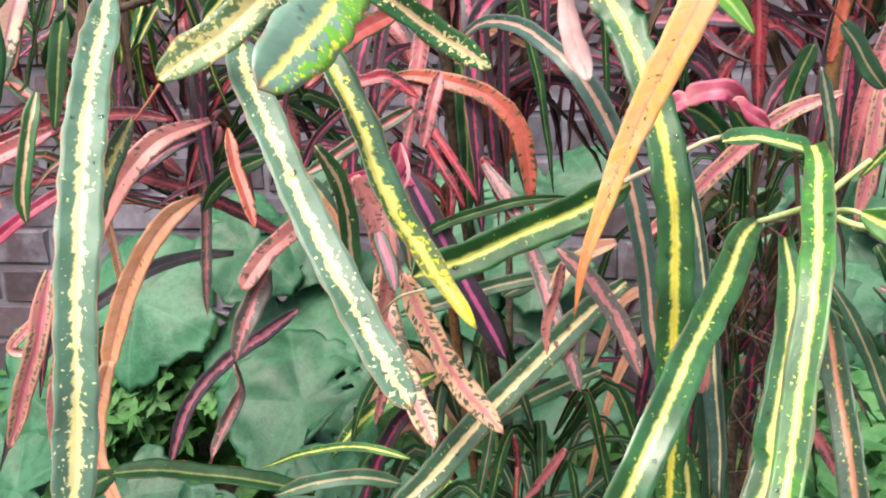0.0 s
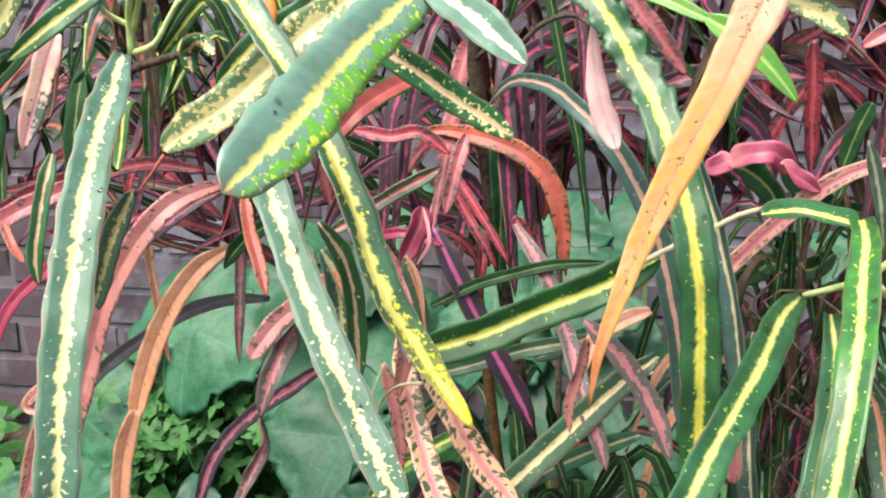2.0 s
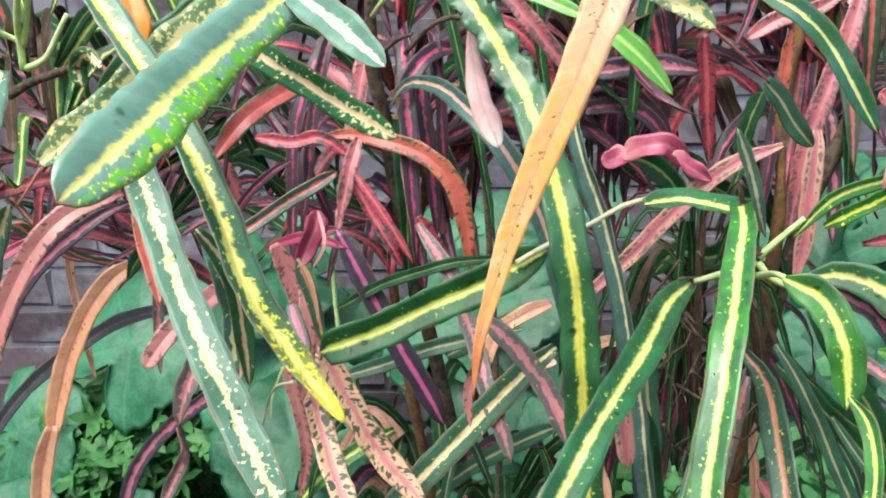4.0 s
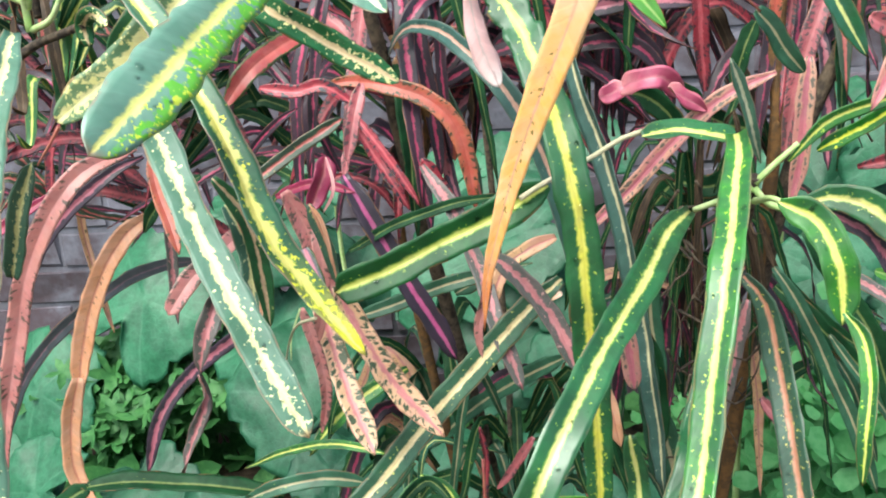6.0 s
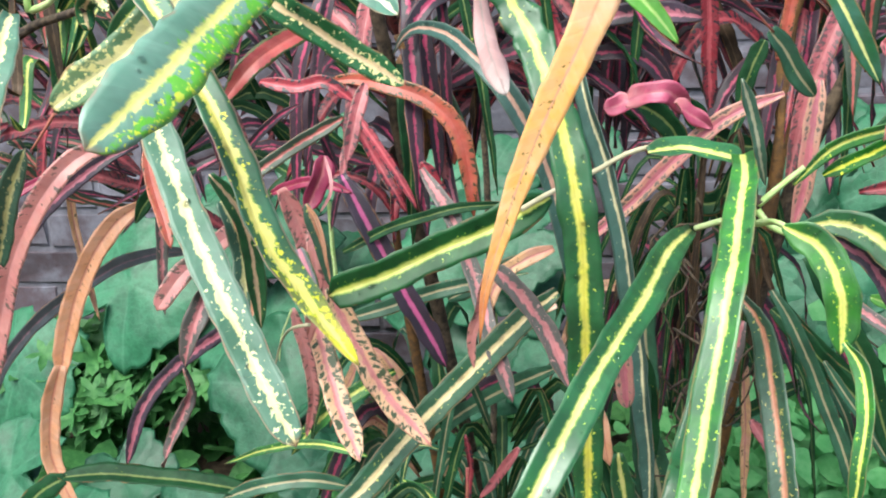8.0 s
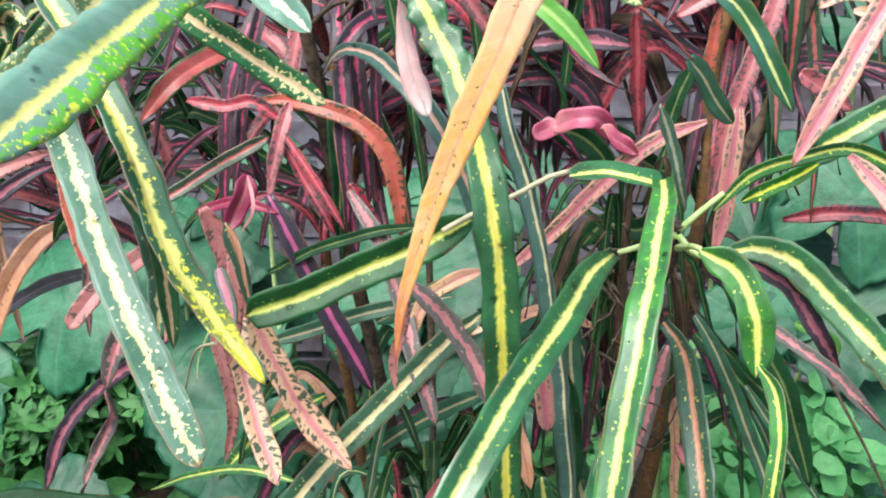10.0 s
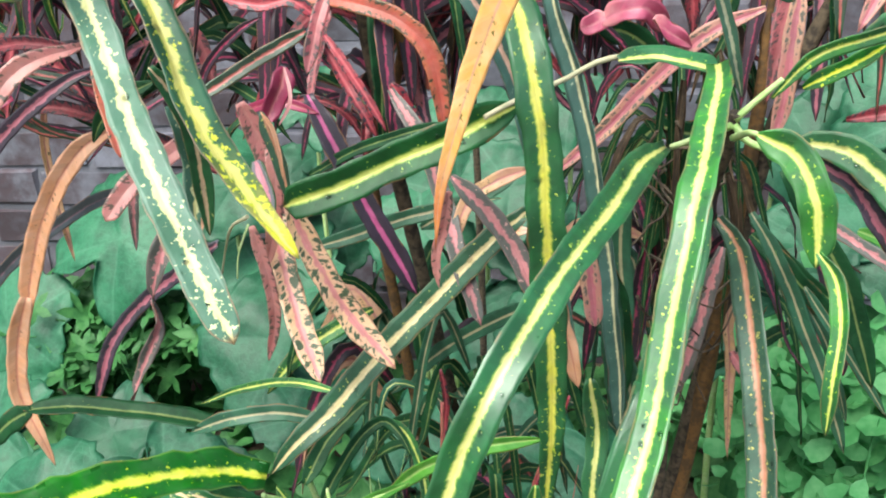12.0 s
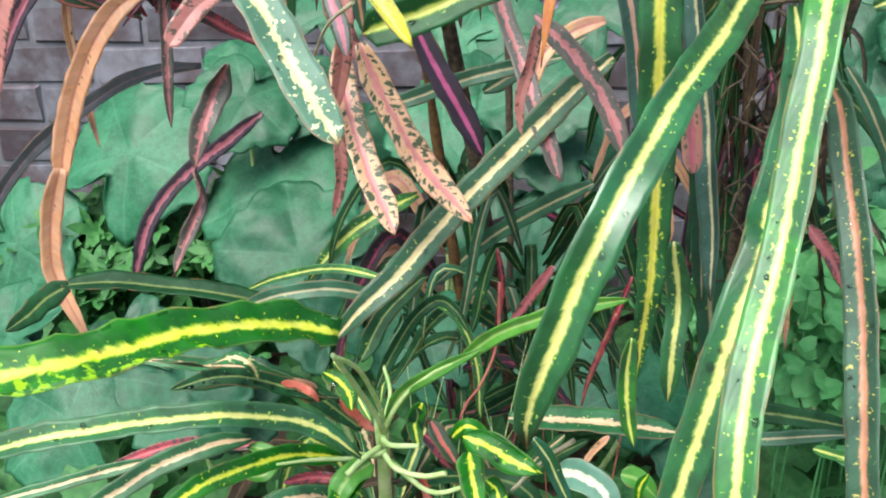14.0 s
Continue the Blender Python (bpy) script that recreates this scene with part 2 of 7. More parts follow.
GREEN, DEEP, LIME = (0.030, 0.165, 0.052), (0.012, 0.092, 0.026), (0.042, 0.22, 0.028)
HALO = (0.22, 0.46, 0.04)
CREAM, YELLOW, PEACH = (0.84, 0.81, 0.38), (0.84, 0.82, 0.27), (0.84, 0.60, 0.36)
RED, DARK = (0.30, 0.042, 0.058), (0.035, 0.03, 0.038)
RIM = (0.62, 0.55, 0.45)
SKIN = {
    "lilacpink": croton("leaf_grey_lilac_pink_rib", (0.24, 0.22, 0.25), (0.16, 0.19, 0.17), (0.74, 0.30, 0.37), 0.34, 0.3, 0.05, (0.6, 0.45, 0.4), margin=(0.05, 0.11, 0.04), spec=0.6),
    "copper": croton("leaf_green_copper_rib", (0.055, 0.145, 0.085), (0.032, 0.095, 0.055), (0.74, 0.34, 0.21), 0.17, 0.2, 0.13, (0.66, 0.62, 0.16), halo=(0.34, 0.26, 0.14), spec=0.8, gloss=0.48, rim=(0.3, 0.26, 0.2)),
    "coral": croton("leaf_coral_pink", (0.66, 0.32, 0.31), (0.56, 0.20, 0.23), (0.62, 0.26, 0.28), 0.2, 0.4, 0.0, spots=0.36, spot_edge=0.0, spot_colour=(0.30, 0.10, 0.08)),
    "plum": croton("leaf_plum_black_magenta_rib", (0.045, 0.030, 0.048), (0.028, 0.022, 0.034), (0.52, 0.11, 0.27), 0.20, 0.14, spec=0.5),
    "rose": croton("leaf_rose_pink", (0.62, 0.28, 0.24), (0.52, 0.19, 0.185), (0.62, 0.26, 0.24), 0.20, 0.3, 0.0, spots=0.39, spot_edge=0.14, spot_colour=(0.13, 0.09, 0.07), rim=(0.74, 0.46, 0.40)),
    "ink": croton("leaf_slate_black", (0.040, 0.050, 0.056), (0.022, 0.030, 0.034), (0.13, 0.07, 0.09), 0.10, 0.3, spec=0.7, gloss=0.44, rim=(0.16, 0.10, 0.12)),
    "satin": croton("leaf_dark_green_smooth_rib", (0.020, 0.125, 0.030), (0.010, 0.075, 0.020), (0.80, 0.84, 0.20), 0.17, 0.16, 0.09, (0.45, 0.66, 0.08), halo=HALO, spec=0.5, gloss=0.42),
    # blade paled so that its colour carries the sky's sheen
    "cream": croton("leaf_green_cream_rib", (0.10, 0.215, 0.15), (0.06, 0.165, 0.10), CREAM, 0.21, 0.46, 0.11, (0.74, 0.76, 0.42), rim=RIM, tip_flush=0.08, spec=0.6, gloss=0.44),
    "gold": croton("leaf_green_gold_tip", (0.05, 0.17, 0.085), (0.022, 0.105, 0.045), (0.84, 0.78, 0.22), 0.29, 0.6, 0.11, (0.76, 0.76, 0.07), tip_flush=0.26, ends=((0.10, 0.21, 0.14), (0.84, 0.70, 0.10)), spec=0.7, gloss=0.42, rim=RIM, halo=HALO),
    "speckled": croton("leaf_speckled_yellow", (0.12, 0.24, 0.12), (0.17, 0.29, 0.13), (0.84, 0.80, 0.38), 0.30, 0.9, 0.20, (0.80, 0.77, 0.32), patch=((0.78, 0.75, 0.32), 0.46, 0.0, 0.7, 130), gloss=0.45),
    "yellow": croton("leaf_green_yellow_rib", GREEN, DEEP, YELLOW, 0.20, 0.22, 0.105, (0.5, 0.66, 0.1), halo=HALO, spec=0.8, gloss=0.46, rim=(0.16, 0.30, 0.16)),
    "waxy": croton("leaf_waxy_green_yellow_rib", GREEN, DEEP, YELLOW, 0.19, 0.2, 0.10, (0.5, 0.66, 0.1), halo=HALO, spec=1.0, gloss=0.34, rim=(0.16, 0.30, 0.16)),
    "waxlime": croton("leaf_waxy_green_lime_rib", LIME, (0.015, 0.11, 0.028), (0.80, 0.82, 0.24), 0.21, 0.24, 0.118, (0.46, 0.66, 0.06), halo=HALO, spec=1.0, gloss=0.38, rim=(0.2, 0.4, 0.16)),
    "straw": croton("leaf_green_straw_rib", (0.034, 0.13, 0.06), (0.016, 0.08, 0.032), (0.85, 0.70, 0.36), 0.21, 0.18, 0.1, (0.62, 0.64, 0.16), rim=(0.36, 0.34, 0.2), spec=0.8, gloss=0.42),
    "vividtip": croton("leaf_vivid_green_yellow_point", (0.016, 0.20, 0.006), (0.006, 0.11, 0.006), (0.82, 0.85, 0.10), 0.20, 0.3, 0.1, (0.60, 0.74, 0.03), halo=(0.28, 0.58, 0.01), patch=((0.34, 0.62, 0.02), 0.54, -0.25, 0.66, 170), ends=((0.008, 0.10, 0.008), (0.74, 0.50, 0.05)), spec=0.5, gloss=0.40, rim=(0.36, 0.56, 0.14)),
    "lime": croton("leaf_bright_green_lime_rib", LIME, (0.015, 0.11, 0.028), (0.78, 0.82, 0.2), 0.18, 0.18, 0.118, (0.46, 0.66, 0.06), halo=HALO, spec=0.8, gloss=0.5, rim=(0.2, 0.4, 0.16)),
    "vivid": croton("leaf_vivid_green_yellow_patches", (0.014, 0.185, 0.005), (0.005, 0.085, 0.005), (0.80, 0.84, 0.08), 0.17, 0.3, 0.1, (0.60, 0.74, 0.03), halo=(0.26, 0.56, 0.01), patch=((0.40, 0.66, 0.02), 0.57, 0.0, 0.6, 110), spec=0.4, gloss=0.46, rim=(0.30, 0.50, 0.16)),
    # pale waxy grey-green, lightened further with sky sheen put into the colour
    "mottled": croton("leaf_mottled_green_yellow", (0.18, 0.35, 0.26), (0.12, 0.27, 0.19), (0.86, 0.86, 0.26), 0.15, 0.28, 0.09, (0.62, 0.74, 0.05), lop=-0.3, patch=((0.13, 0.46, 0.03), 0.49, -0.45, 0.62, 190), spec=1.0, gloss=0.38, rim=(0.3, 0.42, 0.34)),
    "slim": croton("leaf_blue_green_thin_rib", (0.03, 0.12, 0.075), DEEP, (0.62, 0.66, 0.24), 0.12, 0.14, 0.05, (0.4, 0.5, 0.15)),
    "peach": croton("leaf_green_peach_rib", GREEN, DEEP, PEACH, 0.20, 0.3, 0.09, (0.6, 0.64, 0.2), rim=(0.4, 0.33, 0.2), spec=0.7, gloss=0.48),
    "freckled": croton("leaf_green_cream_freckles", GREEN, DEEP, (0.78, 0.6, 0.34), 0.2, 0.3, 0.15, (0.78, 0.74, 0.34), tip_flush=0.14),
    "dead": croton("leaf_dead_brown", (0.085, 0.055, 0.03), (0.035, 0.025, 0.016), (0.13, 0.085, 0.05), 0.1, 0.4, 0.0, gloss=0.6, spec=0.35),
    "lilac": croton("leaf_purple_pink_rib", (0.075, 0.05, 0.075), (0.045, 0.035, 0.05), (0.50, 0.17, 0.22), 0.30, 0.5, spots=0.4, spot_edge=0.1, spot_colour=(0.035, 0.035, 0.04), spec=0.4, vary=0.2),
    "peachspot": croton("leaf_peach_dark_spots", (0.76, 0.50, 0.29), (0.74, 0.43, 0.28), (0.72, 0.28, 0.27), 0.22, 0.35, 0.0, spots=0.51, spot_edge=0.06, band=0.2, spot_colour=(0.07, 0.10, 0.05), rim=(0.76, 0.44, 0.35)),
    "dusk": croton("leaf_dusky_pink_rib", (0.16, 0.14, 0.13), (0.10, 0.115, 0.10), (0.62, 0.25, 0.26), 0.30, 0.7, 0.13, (0.60, 0.34, 0.32), rim=(0.55, 0.25, 0.24), spec=0.5),
    "bright": croton("leaf_green_golden_rib", GREEN, DEEP, (0.84, 0.80, 0.13), 0.21, 0.24, 0.10, (0.6, 0.72, 0.1), tip_flush=0.1, halo=HALO, spec=0.9, gloss=0.40),
    "fresh": croton("leaf_plain_fresh_green", (0.12, 0.36, 0.05), (0.07, 0.26, 0.035), (0.36, 0.56, 0.16), 0.14, 0.12, halo=(0.2, 0.44, 0.08)),
    "slate": croton("leaf_slate_green_cream_rib", (0.075, 0.17, 0.14), (0.05, 0.125, 0.10), (0.82, 0.78, 0.48), 0.14, 0.14, 0.09, (0.55, 0.62, 0.45), rim=(0.3, 0.28, 0.25)),
    "rosy": croton("leaf_slate_green_pink_rib", (0.075, 0.17, 0.14), (0.05, 0.125, 0.10), (0.80, 0.48, 0.36), 0.2, 0.16, 0.09, (0.55, 0.62, 0.45), rim=(0.5, 0.36, 0.3)),
    "ruddy": croton("leaf_red_green_edge", (0.5, 0.1, 0.09), (0.4, 0.07, 0.07), (0.54, 0.13, 0.11), 0.3, 0.3, 0.0, margin=(0.07, 0.1, 0.03)),
    "pale": croton("leaf_grey_green_white_rib", (0.14, 0.29, 0.21), (0.09, 0.21, 0.15), (0.78, 0.78, 0.58), 0.24, 0.3, 0.06, (0.6, 0.65, 0.4), rim=RIM, spec=0.4),
    "grey": croton("leaf_dull_green_pale_rib", (0.04, 0.13, 0.07), (0.025, 0.085, 0.045), (0.42, 0.38, 0.22), 0.13, 0.12, 0.05, (0.35, 0.45, 0.12), spec=0.4),
    "dark": croton("leaf_dark_green", (0.018, 0.080, 0.028), (0.008, 0.045, 0.016), (0.20, 0.27, 0.09), 0.1, 0.12, 0.05, (0.3, 0.4, 0.06), spec=0.22, gloss=0.5),
    "orange": croton("leaf_withered_orange", (0.90, 0.47, 0.12), (0.90, 0.54, 0.24), (0.86, 0.45, 0.28), 0.07, 0.10, 0.0, spots=0.46, ends=((0.92, 0.68, 0.54), (0.74, 0.20, 0.07)), spot_edge=-0.12, spot_colour=(0.16, 0.13, 0.02), gloss=0.55, spec=0.35, rim=(0.88, 0.5, 0.30)),
    "apricot": croton("leaf_apricot", (0.76, 0.43, 0.27), (0.72, 0.36, 0.19), (0.66, 0.28, 0.18), 0.12, 0.15, 0.0, spots=0.44, spot_edge=-0.1, spot_colour=(0.16, 0.08, 0.03), gloss=0.42, rim=(0.74, 0.42, 0.26)),
    "amber": croton("leaf_amber", (0.80, 0.34, 0.05), (0.74, 0.26, 0.04), (0.7, 0.3, 0.08), 0.08, 0.15, 0.0, spots=0.36, spot_edge=0.0, spot_colour=(0.12, 0.07, 0.02)),
    "tan": croton("leaf_pink_tan", (0.66, 0.36, 0.24), (0.68, 0.42, 0.22), (0.62, 0.27, 0.22), 0.18, 0.2, 0.0, spots=0.45, spot_edge=0.0, band=0.15, spot_colour=(0.09, 0.08, 0.03), gloss=0.42, rim=(0.6, 0.32, 0.2)),
    "blush": croton("leaf_pale_pink", (0.88, 0.64, 0.61), (0.84, 0.54, 0.53), (0.86, 0.64, 0.61), 0.15, 0.3, 0.0, ends=((0.82, 0.46, 0.44), (0.92, 0.82, 0.79))),
    "pinkgreen": croton("leaf_pink_green_blotches", (0.56, 0.25, 0.22), (0.59, 0.34, 0.23), (0.57, 0.18, 0.22), 0.34, 0.4, 0.0, spots=0.55, spot_edge=0.0, band=0.5, spot_colour=(0.16, 0.14, 0.11), rim=(0.68, 0.36, 0.31)),
    "blotched": croton("leaf_pale_pink_green_edge", (0.72, 0.42, 0.39), (0.74, 0.52, 0.38), (0.64, 0.29, 0.32), 0.15, 0.15, 0.0, patch=((0.08, 0.14, 0.10), 0.48, -0.4, 0.7, 170)),
    "pink": croton("leaf_pink_dark_edge", (0.46, 0.13, 0.14), (0.31, 0.075, 0.095), (0.52, 0.16, 0.17), 0.3, 0.35, 0.0, spots=0.43, spot_edge=0.13, spot_colour=(0.10, 0.06, 0.06), rim=(0.55, 0.22, 0.2)),
    "rust": croton("leaf_rust_red", (0.44, 0.125, 0.065), (0.34, 0.08, 0.05), (0.46, 0.10, 0.07), 0.42, 0.4, 0.0, spots=0.38, spot_edge=0.16, spot_colour=(0.05, 0.045, 0.02), rim=(0.46, 0.17, 0.06), vary=0.2),
    "red": croton("leaf_crimson", RED, (0.2, 0.03, 0.045), (0.50, 0.10, 0.12), 0.22, 0.3, 0.0, spots=0.43, spot_edge=0.14, spot_colour=DARK, rim=(0.25, 0.05, 0.05), spec=0.4, vary=0.3),
    "fuchsia": croton("leaf_fuchsia", (0.56, 0.11, 0.20), (0.42, 0.07, 0.14), (0.60, 0.18, 0.24), 0.15, 0.3, ends=((0.66, 0.26, 0.28), (0.64, 0.20, 0.28))),
    "magenta": croton("leaf_magenta", (0.42, 0.045, 0.12), (0.3, 0.03, 0.08), (0.5, 0.12, 0.15), 0.2, 0.3),
    "purple": croton("leaf_purple_black", DARK, (0.055, 0.03, 0.045), (0.42, 0.06, 0.13), 0.16, 0.5, spots=0.34, spot_edge=0.1, spot_colour=(0.02, 0.025, 0.025), rim=(0.34, 0.09, 0.12), spec=0.4, vary=0.3),
    "redgreen": croton("leaf_green_red_rib", (0.04, 0.085, 0.045), (0.03, 0.055, 0.03), (0.5, 0.13, 0.11), 0.26, 0.4, 0.07, (0.45, 0.4, 0.1)),
}


LOOK = {
    "waxy": "waxy green leaf with a yellow midrib",
    "waxlime": "waxy bright green leaf with a lime midrib",
    "straw": "green leaf with a broad straw-coloured midrib",
    "vividtip": "vivid green leaf with yellow patches and an amber tip",
    "lilacpink": "grey-lilac leaf with a bright pink midrib",
    "copper": "green leaf with a copper-red midrib",
    "coral": "coral-pink crumpled leaf",
    "plum": "plum-black leaf with a magenta midrib",
    "rose": "rose-pink leaf flecked brown",
    "ink": "slate-black leaf with a dull red midrib",
    "cream": "green leaf with a ragged cream midrib", "satin": "glossy dark green leaf with a smooth yellow midrib", "gold": "green leaf flushed yellow towards its tip", "speckled": "yellow leaf speckled with green",
    "yellow": "green leaf with a yellow midrib", "lime": "bright green leaf with a lime midrib", "vivid": "vivid green leaf with yellow patches", "mottled": "broad green leaf mottled yellow", "slim": "blue-green leaf with a thin pale midrib",
    "peach": "green leaf with a peach midrib", "bright": "green leaf with a golden midrib", "fresh": "plain fresh green leaf", "slate": "slate-green leaf with a cream midrib",
    "rosy": "slate-green leaf with a pink midrib", "freckled": "green leaf freckled with cream", "dead": "dead brown leaf", "lilac": "purple leaf with a broad pink midrib",
    "peachspot": "peach leaf with dark spots", "dusk": "dusky leaf with a pink midrib", "ruddy": "red leaf with green edges", "pale": "pale grey-green leaf with a white midrib",
    "grey": "dull green leaf", "dark": "dark green leaf", "orange": "withered orange leaf", "apricot": "apricot orange leaf flecked brown", "amber": "amber orange leaf", "tan": "tan-pink leaf with dark spots", "blush": "pale pink young leaf",
    "pinkgreen": "pink leaf blotched with green", "blotched": "pale pink leaf with green edges", "pink": "pink leaf with dark edges", "rust": "rust-red leaf",
    "red": "crimson leaf", "fuchsia": "bright fuchsia pink leaf", "magenta": "magenta leaf", "purple": "purple-black leaf with a red midrib", "redgreen": "green leaf with a red midrib",
}


def rough_surface(name, a, b, scale, rough=0.9, bump_size=0.004, fine=4.0, vary=0.0, spec=0.3):
    m, nt, p = shader(name)
    pos = nt.nodes.new("ShaderNodeTexCoord").outputs["Object"]
    big, small = grain(nt, pos, scale, 5), grain(nt, pos, scale * fine, 4)
    colour = blend(nt, ramp(nt, math_node(nt, "MULTIPLY_ADD", small, 0.5, math_node(nt, "MULTIPLY", big, 0.5)), 0.38, 0.62), a, b)
    if vary:
        info = nt.nodes.new("ShaderNodeObjectInfo")
        hsv = nt.nodes.new("ShaderNodeHueSaturation")
        nt.links.new(math_node(nt, "MULTIPLY_ADD", info.outputs["Random"], 2 * vary, 1 - vary), hsv.inputs["Value"])
        nt.links.new(colour, hsv.inputs["Color"])
        colour = hsv.outputs[0]
    nt.links.new(colour, p.inputs["Base Color"])
    bump = node(nt, "ShaderNodeBump", Strength=0.6, Distance=bump_size)
    nt.links.new(math_node(nt, "ADD", small, big), bump.inputs["Height"])
    nt.links.new(bump.outputs[0], p.inputs["Normal"])
    p.inputs["Roughness"].default_value = rough
    p.inputs["Specular IOR Level"].default_value = spec
    return m


SOIL = rough_surface("damp_soil", (0.035, 0.026, 0.018), (0.09, 0.065, 0.045), 14)


def wall_skin(name, red, grey, vary):
    """Old masonry: stained in broad patches from bare brick to lime-grey, with a dusty grain."""
    m, nt, p = shader(name)
    pos = nt.nodes.new("ShaderNodeNewGeometry").outputs["Position"]
    broad, mid, fine = grain(nt, pos, 2.2, 3), grain(nt, pos, 16, 5), grain(nt, pos, 70, 4)
    mixed = math_node(nt, "MULTIPLY_ADD", mid, 0.75, math_node(nt, "MULTIPLY", broad, 0.4))
    # a darker patch low on the wall, with a ragged edge
    away = nt.nodes.new("ShaderNodeVectorMath")
    away.operation = "DISTANCE"
    away.inputs[1].default_value = (-1.2, 1.78, 0.15)
    nt.links.new(pos, away.inputs[0])
    patchy = ramp(nt, math_node(nt, "MULTIPLY_ADD", mid, 0.35, away.outputs["Value"]), 0.62, 0.3)
    mixed = math_node(nt, "MULTIPLY_ADD", patchy, -0.2, mixed)
    colour = blend(nt, ramp(nt, mixed, 0.44, 0.72), red, grey)
    colour = blend(nt, math_node(nt, "MULTIPLY", ramp(nt, fine, 0.4, 0.7), 0.35), colour, tuple(c * 0.55 for c in grey))
    hsv = nt.nodes.new("ShaderNodeHueSaturation")
    info = nt.nodes.new("ShaderNodeObjectInfo")
    nt.links.new(math_node(nt, "MULTIPLY_ADD", info.outputs["Random"], 2 * vary, 1 - vary), hsv.inputs["Value"])
    nt.links.new(colour, hsv.inputs["Color"])
    nt.links.new(hsv.outputs[0], p.inputs["Base Color"])
    bump = node(nt, "ShaderNodeBump", Strength=0.4, Distance=0.005)
    nt.links.new(math_node(nt, "ADD", mid, fine), bump.inputs["Height"])
    nt.links.new(bump.outputs[0], p.inputs["Normal"])
    p.inputs["Roughness"].default_value = 0.92
    return m


BRICK = wall_skin("weathered_brick", (0.07, 0.05, 0.06), (0.16, 0.16, 0.195), 0.3)
MORTAR = wall_skin("grey_mortar", (0.13, 0.125, 0.145), (0.20, 0.20, 0.24), 0.0)
STEM = rough_surface("croton_bark", (0.04, 0.032, 0.025), (0.12, 0.09, 0.06), 60, bump_size=0.002)
STEM_RED = rough_surface("croton_young_bark", (0.19, 0.10, 0.035), (0.10, 0.06, 0.03), 60, bump_size=0.002)
STALK = rough_surface("petiole_skin", (0.40, 0.60, 0.20), (0.58, 0.70, 0.34), 40, rough=0.45, bump_size=0.0008)
STALK_PALE = rough_surface("petiole_skin_pale", (0.44, 0.42, 0.26), (0.56, 0.50, 0.34), 40, rough=0.5, bump_size=0.0008)
STALK_RED = rough_surface("petiole_skin_red", (0.32, 0.06, 0.07), (0.4, 0.15, 0.1), 40, rough=0.45, bump_size=0.0008)


def gourd_skin():
    """Dull green with paler main veins and a net of fine ones."""
    m, nt, p = shader("gourd_leaf")
    tex = nt.nodes.new("ShaderNodeTexCoord")
    sep = nt.nodes.new("ShaderNodeSeparateXYZ")
    nt.links.new(tex.outputs["UV"], sep.inputs[0])
    pos = tex.outputs["Object"]
    big, small = grain(nt, pos, 14, 4), grain(nt, pos, 90, 4)
    colour = blend(nt, ramp(nt, math_node(nt, "MULTIPLY_ADD", small, 0.4, math_node(nt, "MULTIPLY", big, 0.6)), 0.36, 0.64), (0.010, 0.082, 0.036), (0.028, 0.150, 0.072))
    cell = nt.nodes.new("ShaderNodeTexVoronoi")
    cell.feature = "DISTANCE_TO_EDGE"
    cell.inputs["Scale"].default_value = 95
    nt.links.new(pos, cell.inputs["Vector"])
    net = ramp(nt, cell.outputs["Distance"], 0.09, 0.0)
    colour = blend(nt, math_node(nt, "MULTIPLY", net, 0.12), colour, (0.09, 0.24, 0.15))
    vein = math_node(nt, "MULTIPLY", ramp(nt, sep.outputs[0], 0.03, 0.0), ramp(nt, sep.outputs[1], 0.0, 0.4))
    colour = blend(nt, math_node(nt, "MULTIPLY", vein, 0.22), colour, (0.11, 0.27, 0.17))
    info = nt.nodes.new("ShaderNodeObjectInfo")
    hsv = nt.nodes.new("ShaderNodeHueSaturation")
    nt.links.new(math_node(nt, "MULTIPLY_ADD", info.outputs["Random"], 0.5, 0.75), hsv.inputs["Value"])
    nt.links.new(colour, hsv.inputs["Color"])
    nt.links.new(hsv.outputs[0], p.inputs["Base Color"])
    bump = node(nt, "ShaderNodeBump", Strength=0.35, Distance=0.004)
    nt.links.new(math_node(nt, "ADD", math_node(nt, "MULTIPLY", small, 0.5), math_node(nt, "MULTIPLY", net, -0.12)), bump.inputs["Height"])
    nt.links.new(bump.outputs[0], p.inputs["Normal"])
    nt.links.new(math_node(nt, "MULTIPLY_ADD", big, 0.4, 0.34), p.inputs["Roughness"])
    p.inputs["Specular IOR Level"].default_value = 0.55
    return m


GOURD = gourd_skin()
# leaf green raised to stand in for the light the shrubs block
WEED_LIT = rough_surface("weed_leaf_lit", (0.10, 0.36, 0.12), (0.17, 0.46, 0.18), 20, rough=0.5, bump_size=0.002)
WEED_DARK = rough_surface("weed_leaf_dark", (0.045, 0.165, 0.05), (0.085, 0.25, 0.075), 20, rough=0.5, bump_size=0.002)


def let_light_through(m, share):
    """Thin leaves pass some of the light that falls on their other side."""
    nt = m.node_tree
    p = nt.nodes["Principled BSDF"]
    thin = nt.nodes.new("ShaderNodeBsdfTranslucent")
    nt.links.new(p.inputs["Base Color"].links[0].from_socket, thin.inputs[0])
    mix = nt.nodes.new("ShaderNodeMixShader")
    mix.inputs[0].default_value = share
    nt.links.new(p.outputs[0], mix.inputs[1])
    nt.links.new(thin.outputs[0], mix.inputs[2])
    nt.links.new(mix.outputs[0], nt.nodes["Material Output"].inputs[0])


let_light_through(WEED_LIT, 0.35)
let_light_through(WEED_DARK, 0.3)
let_light_through(GOURD, 0.15)
DROP, _nt, _p = shader("water_drop")
